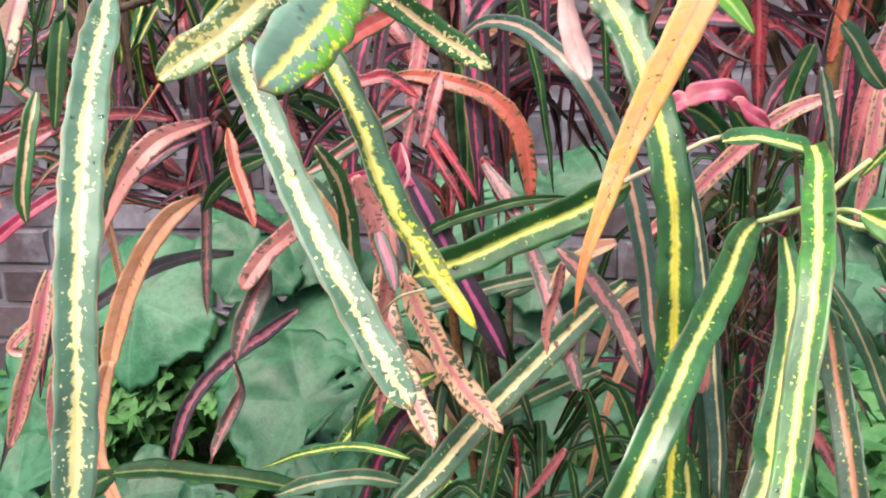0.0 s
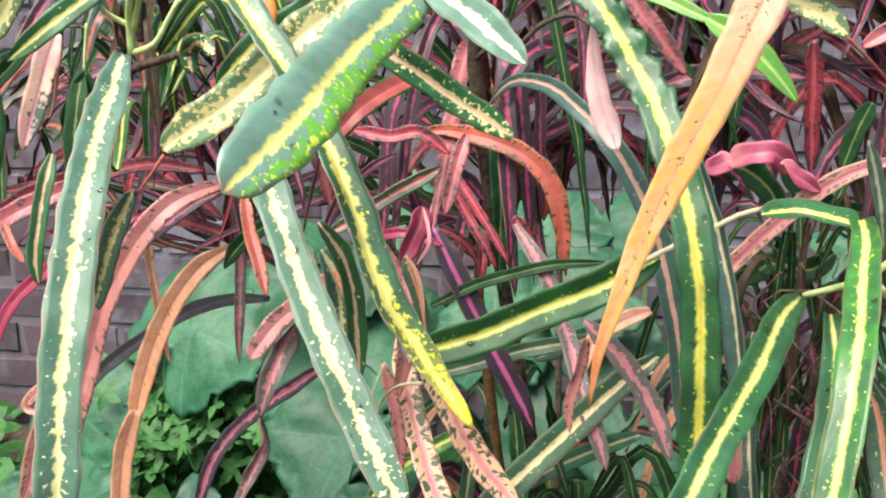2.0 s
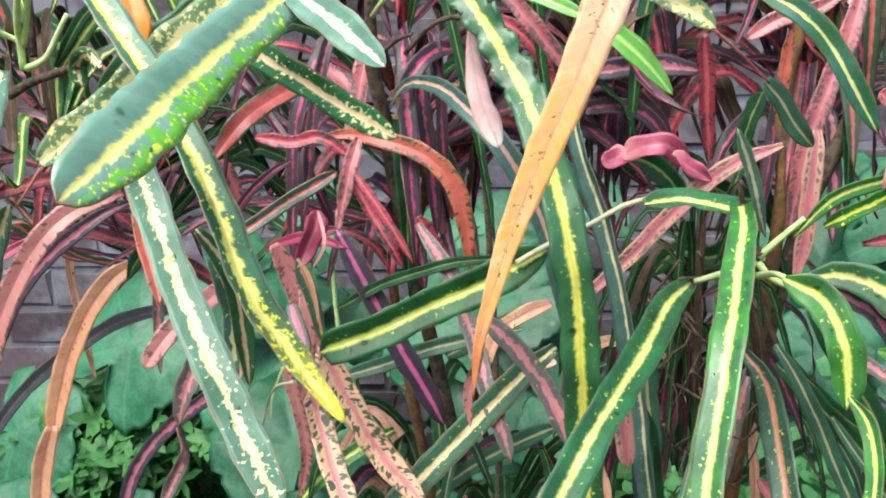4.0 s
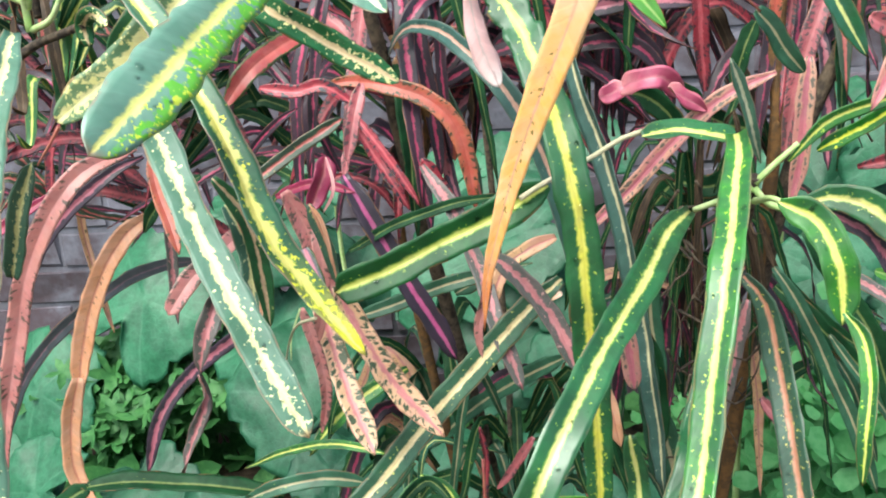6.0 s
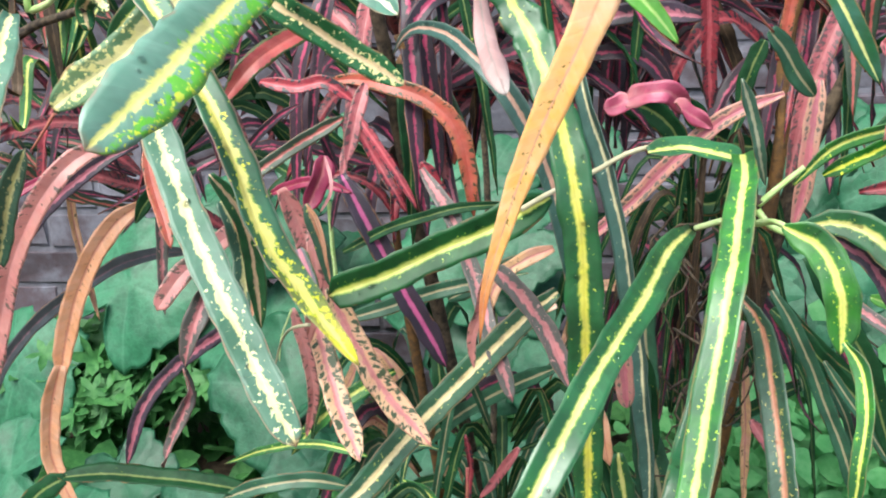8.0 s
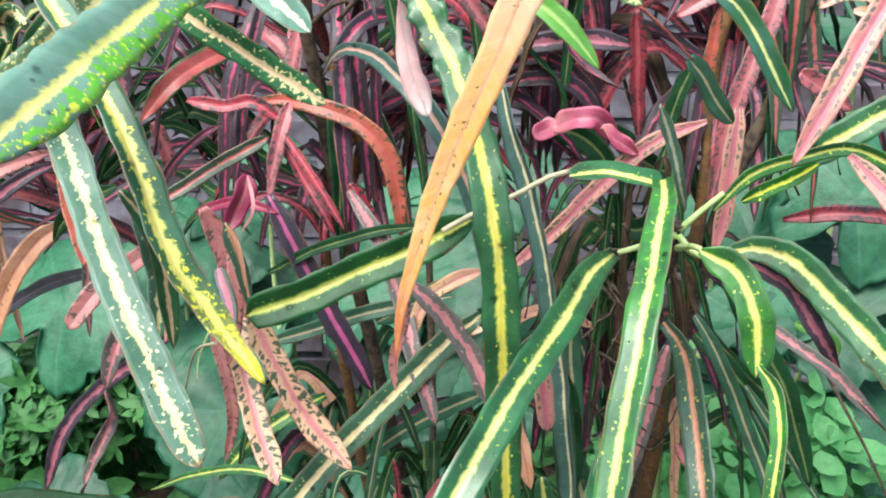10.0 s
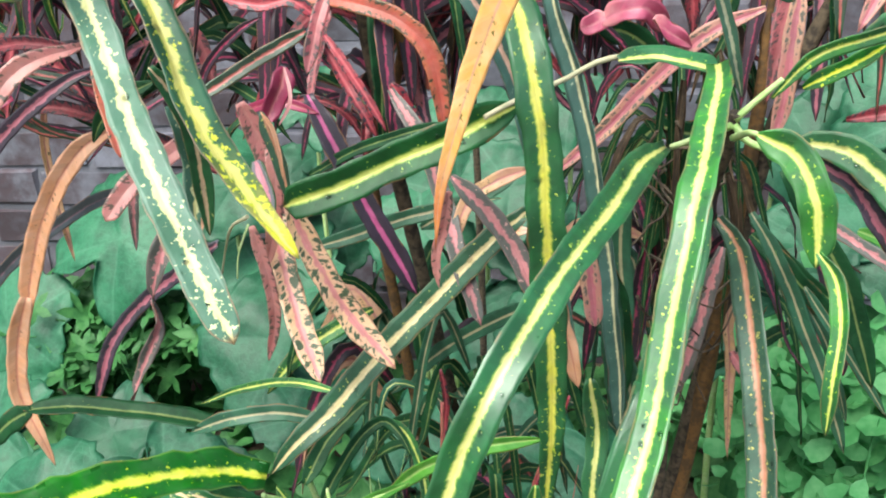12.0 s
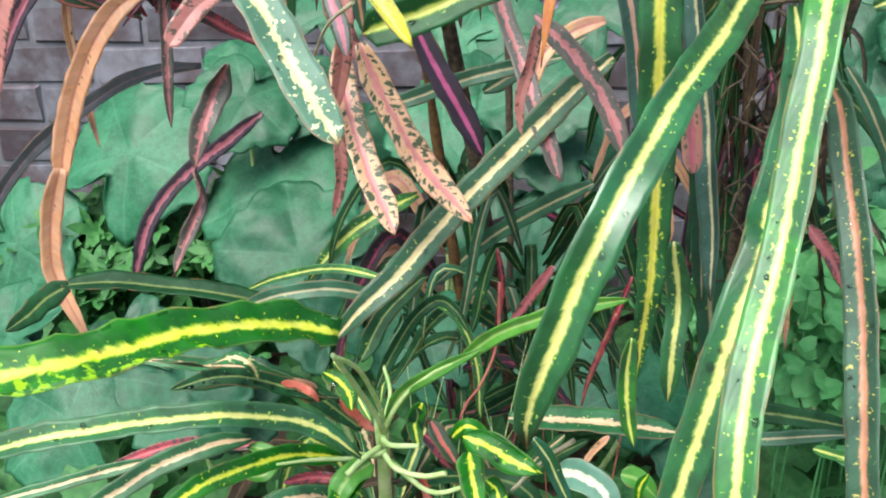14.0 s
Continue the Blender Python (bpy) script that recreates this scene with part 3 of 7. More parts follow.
_p.inputs["Transmission Weight"].default_value, _p.inputs["IOR"].default_value = 1.0, 1.33
_p.inputs["Roughness"].default_value = 0.02


# ---- builders ----
def part(name, bm, material, parent, label=""):
    me = bpy.data.meshes.new(name)
    bm.to_mesh(me)
    bm.free()
    me.materials.append(material)
    ob = new(name, me)
    ob.parent = parent
    return tagged(ob, label)


def smooth_path(points, count):
    """A Catmull-Rom curve through a few places, evened out by length."""
    p = [Vector(q) for q in points]
    p = [p[0] * 2 - p[1], *p, p[-1] * 2 - p[-2]]
    fine = []
    for i in range(1, len(p) - 2):
        for k in range(16):
            t = k / 16
            a, b, c, d = p[i - 1 : i + 3]
            fine.append(0.5 * (2 * b + (c - a) * t + (2 * a - 5 * b + 4 * c - d) * t * t + (3 * b - a - 3 * c + d) * t ** 3))
    fine.append(p[-2])
    dist = [0.0]
    for a, b in zip(fine, fine[1:]):
        dist.append(dist[-1] + (b - a).length)
    out, j = [], 0
    for i in range(count + 1):
        want = dist[-1] * i / count
        while j < len(dist) - 2 and dist[j + 1] < want:
            j += 1
        f = (want - dist[j]) / max(dist[j + 1] - dist[j], 1e-9)
        out.append(fine[j].lerp(fine[j + 1], min(max(f, 0), 1)))
    return out, dist[-1]


def tube(bm, points, r0, r1, sides=7, count=10, knots=0.0):
    path, _ = smooth_path(points, count)
    rings = []
    for i, q in enumerate(path):
        t = (path[min(i + 1, count)] - path[max(i - 1, 0)]).normalized()
        side = t.orthogonal().normalized() if not rings else (last - t * last.dot(t)).normalized()
        last = side
        up = t.cross(side)
        r = r0 + (r1 - r0) * i / count
        r *= 1 + knots * (noise.noise(q * 90))
        rings.append([bm.verts.new(q + (side * math.cos(a) + up * math.sin(a)) * r) for a in (2 * math.pi * k / sides for k in range(sides))])
    for a, b in zip(rings, rings[1:]):
        for k in range(sides):
            f = bm.faces.new((a[k], a[(k + 1) % sides], b[(k + 1) % sides], b[k]))
            f.smooth = True
    bm.faces.new(rings[0][::-1])
    bm.faces.new(rings[-1])


ACROSS = (-1.0, -0.72, -0.38, -0.1, 0.0, 0.1, 0.38, 0.72, 1.0)


def outline(s, base, tip, blunt, rise=0.2):
    """Share of the full width at s (0 stalk, 1 point)."""
    rise = min(1.0, base + (1 - base) * math.sin(min(s / rise, 1.0) * math.pi / 2))
    fall = 1.0
    start = 1 - tip
    if s > start:
        k = min((s - start) / tip, 1.0)
        fall = (1 - k ** (1.2 + 2.2 * blunt)) ** (0.9 - 0.35 * blunt)
    return max(rise * fall, 0.02)


def leaf(plant, skin, points, width, face, roll=0.0, twist=0.0, fold=0.32, wave=0.06, base=0.35, tip=0.35, blunt=0.5, curl=0.0, label="", count=26, drops=0, rise=0.2, frill=0.0):
    """One strap-shaped leaf: a curved midrib through a few places, a blade that faces a direction, folded along the midrib, with waved margins."""
    rng = random.Random(len(plant.children) * 7919 + len(points))
    path, length = smooth_path(points, count)
    bm = bmesh.new()
    uv = bm.loops.layers.uv.new("UVMap")
    metric = bm.loops.layers.uv.new("Metric")
    face = Vector(face).normalized()
    phase = [rng.uniform(0, 6.28) for _ in range(4)]
    half = width / 2
    top, low, normal = [], [], None
    for i, q in enumerate(path):
        s = i / count
        t = (path[min(i + 1, count)] - path[max(i - 1, 0)]).normalized()
        want = face if normal is None else normal * 0.75 + face * 0.25
        normal = want - t * want.dot(t)
        if normal.length < 1e-4:
            normal = t.orthogonal()
        normal.normalize()
        turned = Matrix.Rotation(radians(roll + twist * (s - 0.5)), 3, t) @ normal
        side = t.cross(turned).normalized()
        w = half * outline(s, base, tip, blunt, rise)
        sway = 0.0012 * min(1.0, length / 0.1)
        q = q + side * (sway * noise.noise((s * length * 30, phase[0] * 7, 3.5))) + turned * (1.5 * sway * noise.noise((s * length * 30, phase[1] * 7, 8.5)))
        lean = [1 + 0.10 * noise.noise((s * length * 28, phase[h] * 9, 0.5)) + 0.05 * noise.noise((s * length * 120, phase[h] * 5, 1.5)) for h in (0, 1)]
        rows = ([], [])
        for u in ACROSS:
            ruffle = wave * half * abs(u) ** 2 * (math.sin(s * length * 230 + phase[u > 0]) + 0.6 * math.sin(s * length * 95 + phase[2 + (u > 0)]))
            lift = fold * abs(u) * w + ruffle - curl * w * u * u
            if frill:
                gather = frill * max(0.0, 1 - abs(s - 0.12) / 0.24) * u * u * math.sin(s * length * 400 + phase[u > 0])
                lift += gather * w * 0.7
                at_edge = 1 + 0.3 * gather
            else:
                at_edge = 1.0
            thick = 0.00045 if abs(u) > 0.2 else 0.0009
            edge = 1 + 0.05 * math.sin(s * length * 310 + phase[3]) * (abs(u) > 0.9)
            at = q + side * (u * w * edge * at_edge * lean[u > 0]) + turned * lift
            rows[0].append(bm.verts.new(at))
            rows[1].append(bm.verts.new(at - turned * thick))
        top.append(rows[0])
        low.append(rows[1])

    def quad(vs, uvs):
        f = bm.faces.new(vs)
        f.smooth = True
        for loop, c in zip(f.loops, uvs):
            loop[uv].uv = c
            loop[metric].uv = ((c[0] - 0.5) * width * 100, c[1] * length * 100)

    n = len(ACROSS)
    for i in range(count):
        v0, v1 = i / count, (i + 1) / count
        for k in range(n - 1):
            u0, u1 = (ACROSS[k] + 1) / 2, (ACROSS[k + 1] + 1) / 2
            quad((top[i][k], top[i][k + 1], top[i + 1][k + 1], top[i + 1][k]), ((u0, v0), (u1, v0), (u1, v1), (u0, v1)))
            quad((low[i][k + 1], low[i][k], low[i + 1][k], low[i + 1][k + 1]), ((u1, v0), (u0, v0), (u0, v1), (u1, v1)))
        for k, u in ((0, 0.0), (n - 1, 1.0)):
            vs = (top[i][k], low[i][k], low[i + 1][k], top[i + 1][k])
            quad(vs if k else vs[::-1], ((u, v0), (u, v0), (u, v1), (u, v1)))
    for i in (0, count):
        for k in range(n - 1):
            v = i / count
            u0, u1 = (ACROSS[k] + 1) / 2, (ACROSS[k + 1] + 1) / 2
            vs = (top[i][k], top[i][k + 1], low[i][k + 1], low[i][k])
            quad(vs if i else vs[::-1], ((u0, v), (u1, v), (u1, v), (u0, v)))
    wet = []
    for _ in range(drops):
        i, k = rng.randrange(3, count - 2), rng.choice((1, 2, 5, 6))
        wet.append((top[i][k].co.lerp(top[i + 1][k + 1].co, rng.random()), (top[i + 1][k].co - top[i][k].co).cross(top[i][k + 1].co - top[i][k].co).normalized()))
    made = part("leaf", bm, SKIN[skin], plant, label or LOOK[skin])
    for at, up in wet:
        drop = bmesh.new()
        bmesh.ops.create_uvsphere(drop, u_segments=12, v_segments=8, radius=0.0006 + 0.0015 * rng.random() ** 2)
        bmesh.ops.transform(drop, matrix=Matrix.Translation(at) @ up.to_track_quat("Z", "Y").to_matrix().to_4x4() @ Matrix.Diagonal((1, rng.uniform(0.8, 1.3), 0.35, 1)), verts=drop.verts)
        for f in drop.faces:
            f.smooth = True
        part("water_drop", drop, DROP, made)
    return made


def stalk(plant, points, r0=0.0022, r1=0.0016, red=False):
    bm = bmesh.new()
    tube(bm, points, r0, r1, 6, 10)
    return part("petiole", bm, {False: STALK, True: STALK_RED, "brown": STEM, "pale": STALK_PALE}[red], plant)


def stem(plant, points, r0, r1, young=False):
    bm = bmesh.new()
    tube(bm, points, r0, r1, 9, 26, 0.35)
    return part("stem", bm, STEM_RED if young else STEM, plant)


def shrub(label):
    return tagged(new("croton_shrub"), label, "shrub", "croton shrubs by the wall")


# ---- ground and wall ----
bm = bmesh.new()
bmesh.ops.create_grid(bm, x_segments=60, y_segments=60, size=1.0)
for vert in bm.verts:
    x, y = vert.co.x, vert.co.y
    vert.co.x, vert.co.y = 40 * x * abs(x), 1.0 + 40 * y * abs(y)
    near = math.exp(-((vert.co.x ** 2 + (vert.co.y - 1) ** 2) / 9))
    vert.co.z = 0.03 * near * noise.noise(vert.co * 3)
ground = part("ground", bm, SOIL, None)
tagged(ground, "damp dark soil under the plants", "ground", kind="structure")

WALL_Y = 1.78
COURSE, LONG, GAP = 0.083, 0.235, 0.008


def block(bm, low, high, rng=None, bevel=0.0):
    """A box with its front edges taken off and its corners a little worn."""
    x0, y0, z0 = low
    x1, y1, z1 = high
    jig = (lambda: rng.uniform(-0.005, 0.005)) if rng else (lambda: 0.0)
    b = bevel
    backs = [bm.verts.new(p) for p in ((x0, y1, z0), (x1, y1, z0), (x1, y1, z1), (x0, y1, z1))]
    mids = [bm.verts.new((p[0] + jig(), p[1], p[2] + jig())) for p in ((x0, y0 + b, z0), (x1, y0 + b, z0), (x1, y0 + b, z1), (x0, y0 + b, z1))]
    front = [bm.verts.new((p[0] + jig(), p[1] + jig(), p[2] + jig())) for p in ((x0 + b, y0, z0 + b), (x1 - b, y0, z0 + b), (x1 - b, y0, z1 - b), (x0 + b, y0, z1 - b))]
    for a, c in ((backs, mids), (mids, front)):
        for k in range(4):
            bm.faces.new((a[k], a[(k + 1) % 4], c[(k + 1) % 4], c[k]))
    bm.faces.new(front)
    bm.faces.new(backs[::-1])


bm = bmesh.new()
block(bm, (-6, WALL_Y + 0.003, -0.1), (6, WALL_Y + 0.24, 2.0))
wall = tagged(part("wall_north", bm, MORTAR, None), "old grey brick wall with worn mortar behind the shrubs", "wall", kind="structure")

# ---- croton shrubs ----
left = shrub("narrow-leaved croton with hanging cream-striped and pink leaves")
centre = shrub("croton with yellow-striped, orange and crimson strap leaves")
right = shrub("croton with a rosette of green yellow-ribbed drooping leaves")
far = shrub("croton with pink and green blotched leaves on orange stems")
low = shrub("low young croton with a green rosette near the ground")

stem(left, [(-0.207, 0.550, 0.917), (-0.207, 0.560, 0.948), (-0.25, 0.66, 1.08), (-0.12, 0.9, 1.12), (0.0, 1.12, 0.9), (0.03, 1.18, 0.4), (0.02, 1.2, -0.02)], 0.0024, 0.006)
stem(centre, [(0.001, 0.600, 1.020), (-0.005, 0.610, 0.961), (-0.010, 0.620, 0.906), (-0.006, 0.640, 0.862), (0.001, 0.660, 0.778), (0.05, 0.75, 0.4), (0.06, 0.78, -0.02)], 0.0045, 0.0065)
stem(centre, [(0.002, 0.630, 0.884), (0.020, 0.650, 0.825), (0.008, 0.660, 0.778), (-0.012, 0.680, 0.724), (0.03, 0.76, 0.3)], 0.003, 0.005, True)
stem(right, [(0.228, 0.530, 0.800), (0.228, 0.550, 0.767), (0.219, 0.600, 0.698), (0.209, 0.620, 0.600), (0.212, 0.640, 0.461), (0.165, 0.66, 0.25), (0.16, 0.68, -0.02)], 0.003, 0.005)
stem(far, [(0.297, 0.700, 1.005), (0.285, 0.700, 0.930), (0.271, 0.690, 0.866), (0.271, 0.680, 0.773), (0.25, 0.75, 0.43), (0.22, 0.76, 0.25), (0.21, 0.78, -0.02)], 0.005, 0.007, True)
stem(far, [(0.361, 0.720, 1.017), (0.343, 0.710, 0.929), (0.319, 0.700, 0.847), (0.283, 0.700, 0.739), (0.24, 0.76, 0.4), (0.21, 0.77, 0.25)], 0.005, 0.009)
stem(low, [(-0.018, 0.503, 0.446), (-0.019, 0.510, 0.411), (0.0, 0.54, 0.2), (0.01, 0.56, -0.02)], 0.004, 0.007)

# stalks that run from the rosettes to their leaves
stalk(right, [(0.093, 0.460, 0.812), (0.107, 0.470, 0.818), (0.131, 0.490, 0.825), (0.149, 0.500, 0.833), (0.164, 0.510, 0.835)], 0.0016, 0.0016, "pale")
stalk(right, [(0.228, 0.530, 0.793), (0.235, 0.525, 0.785), (0.249, 0.520, 0.781), (0.264, 0.525, 0.781)], 0.0022, 0.0018)
stalk(right, [(0.228, 0.530, 0.796), (0.240, 0.530, 0.808), (0.252, 0.530, 0.819)], 0.0021, 0.0016)
stalk(right, [(0.227, 0.530, 0.793), (0.218, 0.540, 0.786), (0.196, 0.550, 0.775)], 0.0022, 0.0018)
stalk(right, [(0.226, 0.520, 0.788), (0.229, 0.490, 0.798), (0.233, 0.470, 0.800)], 0.0022, 0.0016)
stalk(low, [(-0.015, 0.482, 0.520), (-0.016, 0.472, 0.537), (-0.021, 0.450, 0.569), (-0.026, 0.415, 0.612)], 0.0019, 0.0014)
stalk(low, [(-0.015, 0.486, 0.520), (-0.014, 0.475, 0.539), (-0.016, 0.455, 0.569), (-0.019, 0.435, 0.594), (-0.025, 0.418, 0.609)], 0.0017, 0.0013)
stalk(low, [(-0.015, 0.482, 0.520), (-0.010, 0.480, 0.533), (0.003, 0.476, 0.555), (0.020, 0.472, 0.572), (0.034, 0.470, 0.580)], 0.0022, 0.0015)
stalk(low, [(-0.013, 0.478, 0.509), (-0.027, 0.470, 0.509), (-0.051, 0.455, 0.517), (-0.070, 0.440, 0.523)], 0.0020, 0.0008)
stalk(low, [(-0.017, 0.480, 0.504), (-0.030, 0.470, 0.512), (-0.039, 0.458, 0.529), (-0.053, 0.446, 0.546)], 0.0020, 0.0010)
stalk(low, [(-0.015, 0.480, 0.518), (-0.010, 0.478, 0.514), (0.008, 0.476, 0.516)], 0.0020, 0.0016)
stalk(low, [(-0.015, 0.478, 0.509), (-0.006, 0.470, 0.503), (0.011, 0.465, 0.502), (0.026, 0.460, 0.509)], 0.0020, 0.0016)
stalk(low, [(-0.017, 0.480, 0.511), (-0.025, 0.465, 0.512), (-0.033, 0.455, 0.507)], 0.0020, 0.0020)
stalk(low, [(-0.016, 0.484, 0.523), (-0.016, 0.486, 0.507), (-0.017, 0.490, 0.487), (-0.019, 0.500, 0.448)], 0.0042, 0.0050)
stalk(low, [(0.049, 0.600, 0.569), (0.048, 0.590, 0.525), (0.037, 0.570, 0.501), (0.027, 0.560, 0.491), (0.025, 0.550, 0.477)], 0.0014, 0.0009, True)
stalk(low, [(0.131, 0.600, 0.548), (0.117, 0.600, 0.504), (0.110, 0.600, 0.472)], 0.0013, 0.0008, True)
stalk(low, [(0.103, 0.520, 0.496), (0.083, 0.520, 0.479), (0.063, 0.520, 0.453)], 0.0018, 0.0012, "pale")
stalk(low, [(-0.017, 0.480, 0.522), (-0.013, 0.500, 0.536), (-0.023, 0.530, 0.542)], 0.0016, 0.0012)
stalk(low, [(-0.012, 0.485, 0.497), (0.015, 0.470, 0.487), (0.040, 0.460, 0.501)], 0.002, 0.0014)
stalk(low, [(-0.018, 0.480, 0.534), (-0.018, 0.483, 0.513), (-0.017, 0.490, 0.483), (-0.018, 0.500, 0.434)], 0.0022, 0.003)
stalk(left, [(-0.203, 0.530, 0.910), (-0.203, 0.530, 0.923), (-0.197, 0.520, 0.939), (-0.181, 0.500, 0.963)], 0.0024, 0.0019)
stalk(left, [(-0.201, 0.530, 0.924), (-0.191, 0.520, 0.940), (-0.174, 0.500, 0.963)], 0.002, 0.0016)
stalk(left, [(-0.203, 0.530, 0.927), (-0.211, 0.520, 0.934), (-0.207, 0.500, 0.942)], 0.0018, 0.0014)
stalk(left, [(-0.201, 0.530, 0.911), (-0.183, 0.520, 0.917), (-0.174, 0.520, 0.930), (-0.166, 0.520, 0.942)], 0.0022, 0.0016)
stalk(left, [(-0.215, 0.530, 0.895), (-0.199, 0.530, 0.903), (-0.179, 0.520, 0.908), (-0.153, 0.500, 0.914)], 0.003, 0.0024, "brown")
stalk(left, [(-0.184, 0.450, 0.931), (-0.186, 0.450, 0.920), (-0.188, 0.450, 0.907)], 0.0009, 0.0008)

stalk(centre, [(0.023, 0.560, 0.913), (0.040, 0.550, 0.929), (0.057, 0.540, 0.934), (0.068, 0.530, 0.928)], 0.0016, 0.0014, "brown")
stalk(centre, [(-0.006, 0.610, 0.950), (-0.009, 0.600, 0.960), (-0.012, 0.580, 0.967)], 0.0018, 0.0013)
stalk(centre, [(-0.006, 0.610, 0.934), (0.006, 0.600, 0.946), (0.026, 0.570, 0.954), (0.046, 0.500, 0.954)], 0.0018, 0.0014)
stalk(centre, [(-0.007, 0.610, 0.923), (-0.013, 0.600, 0.931), (-0.024, 0.590, 0.935)], 0.0018, 0.0013, "brown")
stalk(centre, [(-0.010, 0.620, 0.902), (0.007, 0.610, 0.917), (0.022, 0.600, 0.923)], 0.0018, 0.0013, "brown")
# threads of dead leaf tips
stalk(left, [(-0.111, 0.376, 0.878), (-0.116, 0.375, 0.871), (-0.124, 0.374, 0.861)], 0.0009, 0.0005, True)
stalk(far, [(0.193, 0.500, 0.925), (0.208, 0.510, 0.913), (0.226, 0.520, 0.896)], 0.001, 0.0006, True)
stalk(centre, [(-0.032, 0.450, 0.756), (-0.039, 0.450, 0.739), (-0.041, 0.450, 0.725)], 0.0007, 0.0004)

stalk(right, [(0.335, 0.560, 0.693), (0.348, 0.550, 0.670), (0.365, 0.550, 0.641), (0.383, 0.550, 0.606)], 0.0012, 0.0008, "brown")
stalk(right, [(0.341, 0.560, 0.689), (0.367, 0.550, 0.666), (0.384, 0.550, 0.645), (0.397, 0.550, 0.620)], 0.0009, 0.0007, "brown")
stalk(right, [(0.281, 0.580, 0.724), (0.301, 0.580, 0.703), (0.320, 0.570, 0.690)], 0.001, 0.0007, "brown")
# thin stalks that stand about the low rosette
rng = random.Random(61)
for k in range(16):
    x, y = rng.uniform(-0.09, 0.13), rng.uniform(0.56, 0.72)
    foot, bend = Vector((x, y, 0.16)), Vector((rng.uniform(-0.03, 0.03), rng.uniform(-0.02, 0.02), 0))
    stalk(low, [foot, foot + bend + Vector((0, 0, 0.15)), foot + bend * 2.5 + Vector((0, 0, rng.uniform(0.24, 0.36)))], 0.0016, 0.0002, k % 3 == 0)

rng = random.Random(77)
for k in range(18):
    at = Vector((0.205 + rng.gauss(0, 0.022), 0.60 + rng.gauss(0, 0.03), rng.uniform(0.62, 0.79)))
    bend = [at + Vector((rng.gauss(0, 0.012), rng.gauss(0, 0.012), -0.016 * j + rng.gauss(0, 0.008))) for j in range(5)]
    stalk(right, bend, 0.0012, 0.0005, "brown")

leaf(left, "cream", [(-0.150, 0.422, 0.917), (-0.139, 0.378, 0.893), (-0.131, 0.340, 0.862), (-0.122, 0.308, 0.824), (-0.118, 0.287, 0.782), (-0.119, 0.278, 0.742), (-0.123, 0.270, 0.702)], 0.0172, (0.42, -0.77, 0.49), base=.45, tip=.2, blunt=.6, wave=.09, drops=9, count=64)
leaf(left, "dark", [(-0.190, 0.450, 0.906), (-0.190, 0.440, 0.882), (-0.191, 0.430, 0.847)], 0.0105, (0.44, -0.82, 0.36), base=.4, tip=.5, blunt=.3, roll=15)
leaf(left, "yellow", [(-0.167, 0.340, 0.912), (-0.166, 0.335, 0.898), (-0.169, 0.335, 0.882), (-0.177, 0.337, 0.870), (-0.194, 0.345, 0.863)], 0.0155, (0.50, -0.77, 0.39), base=.6, tip=.4, blunt=.7, twist=60, curl=.3)
leaf(left, "cream", [(-0.165, 0.400, 0.798), (-0.149, 0.385, 0.824), (-0.132, 0.370, 0.846), (-0.118, 0.360, 0.865)], 0.0107, (0.39, -0.79, 0.47), base=.6, tip=.4, blunt=.8)
leaf(left, "peach", [(-0.198, 0.430, 0.867), (-0.201, 0.420, 0.843), (-0.204, 0.415, 0.818), (-0.204, 0.415, 0.801)], 0.0085, (0.46, -0.77, 0.45), base=.4, tip=.35, blunt=.7)
leaf(left, "speckled", [(-0.031, 0.420, 0.949), (-0.051, 0.400, 0.931), (-0.079, 0.385, 0.904), (-0.112, 0.376, 0.880)], 0.0180, (0.36, -0.88, 0.32), base=.4, tip=.3, blunt=.9, count=64)
leaf(left, "yellow", [(-0.036, 0.450, 0.959), (-0.062, 0.440, 0.939), (-0.086, 0.430, 0.922), (-0.108, 0.430, 0.902)], 0.0139, (0.35, -0.89, 0.29), base=.4, tip=.4, blunt=.5, drops=9)
leaf(left, "rose", [(-0.126, 0.480, 0.845), (-0.151, 0.449, 0.835), (-0.181, 0.436, 0.786), (-0.202, 0.422, 0.710), (-0.210, 0.417, 0.666)], 0.0125, (0.46, -0.74, 0.50), base=.3, tip=.4, blunt=.3)
leaf(left, "lilac", [(-0.178, 0.600, 0.815), (-0.199, 0.580, 0.805), (-0.244, 0.570, 0.767), (-0.276, 0.560, 0.706), (-0.296, 0.560, 0.629)], 0.0108, (0.45, -0.76, 0.47), base=.3, tip=.4, blunt=.2)
leaf(left, "apricot", [(-0.189, 0.628, 0.766), (-0.210, 0.607, 0.751), (-0.236, 0.597, 0.707), (-0.255, 0.595, 0.656), (-0.263, 0.592, 0.620)], 0.0162, (0.41, -0.75, 0.52), base=.3, tip=.3, blunt=.3, twist=40)
leaf(left, "apricot", [(-0.253, 0.585, 0.650), (-0.264, 0.580, 0.609), (-0.265, 0.575, 0.571), (-0.241, 0.565, 0.521)], 0.0142, (0.43, -0.70, 0.58), base=.6, tip=.5, blunt=.2, twist=30)
leaf(left, "ink", [(-0.208, 0.750, 0.685), (-0.253, 0.760, 0.677), (-0.307, 0.770, 0.654), (-0.390, 0.770, 0.593), (-0.431, 0.760, 0.534), (-0.466, 0.760, 0.445)], 0.0138, (0.43, -0.76, 0.48), base=.4, tip=.4, blunt=.2)
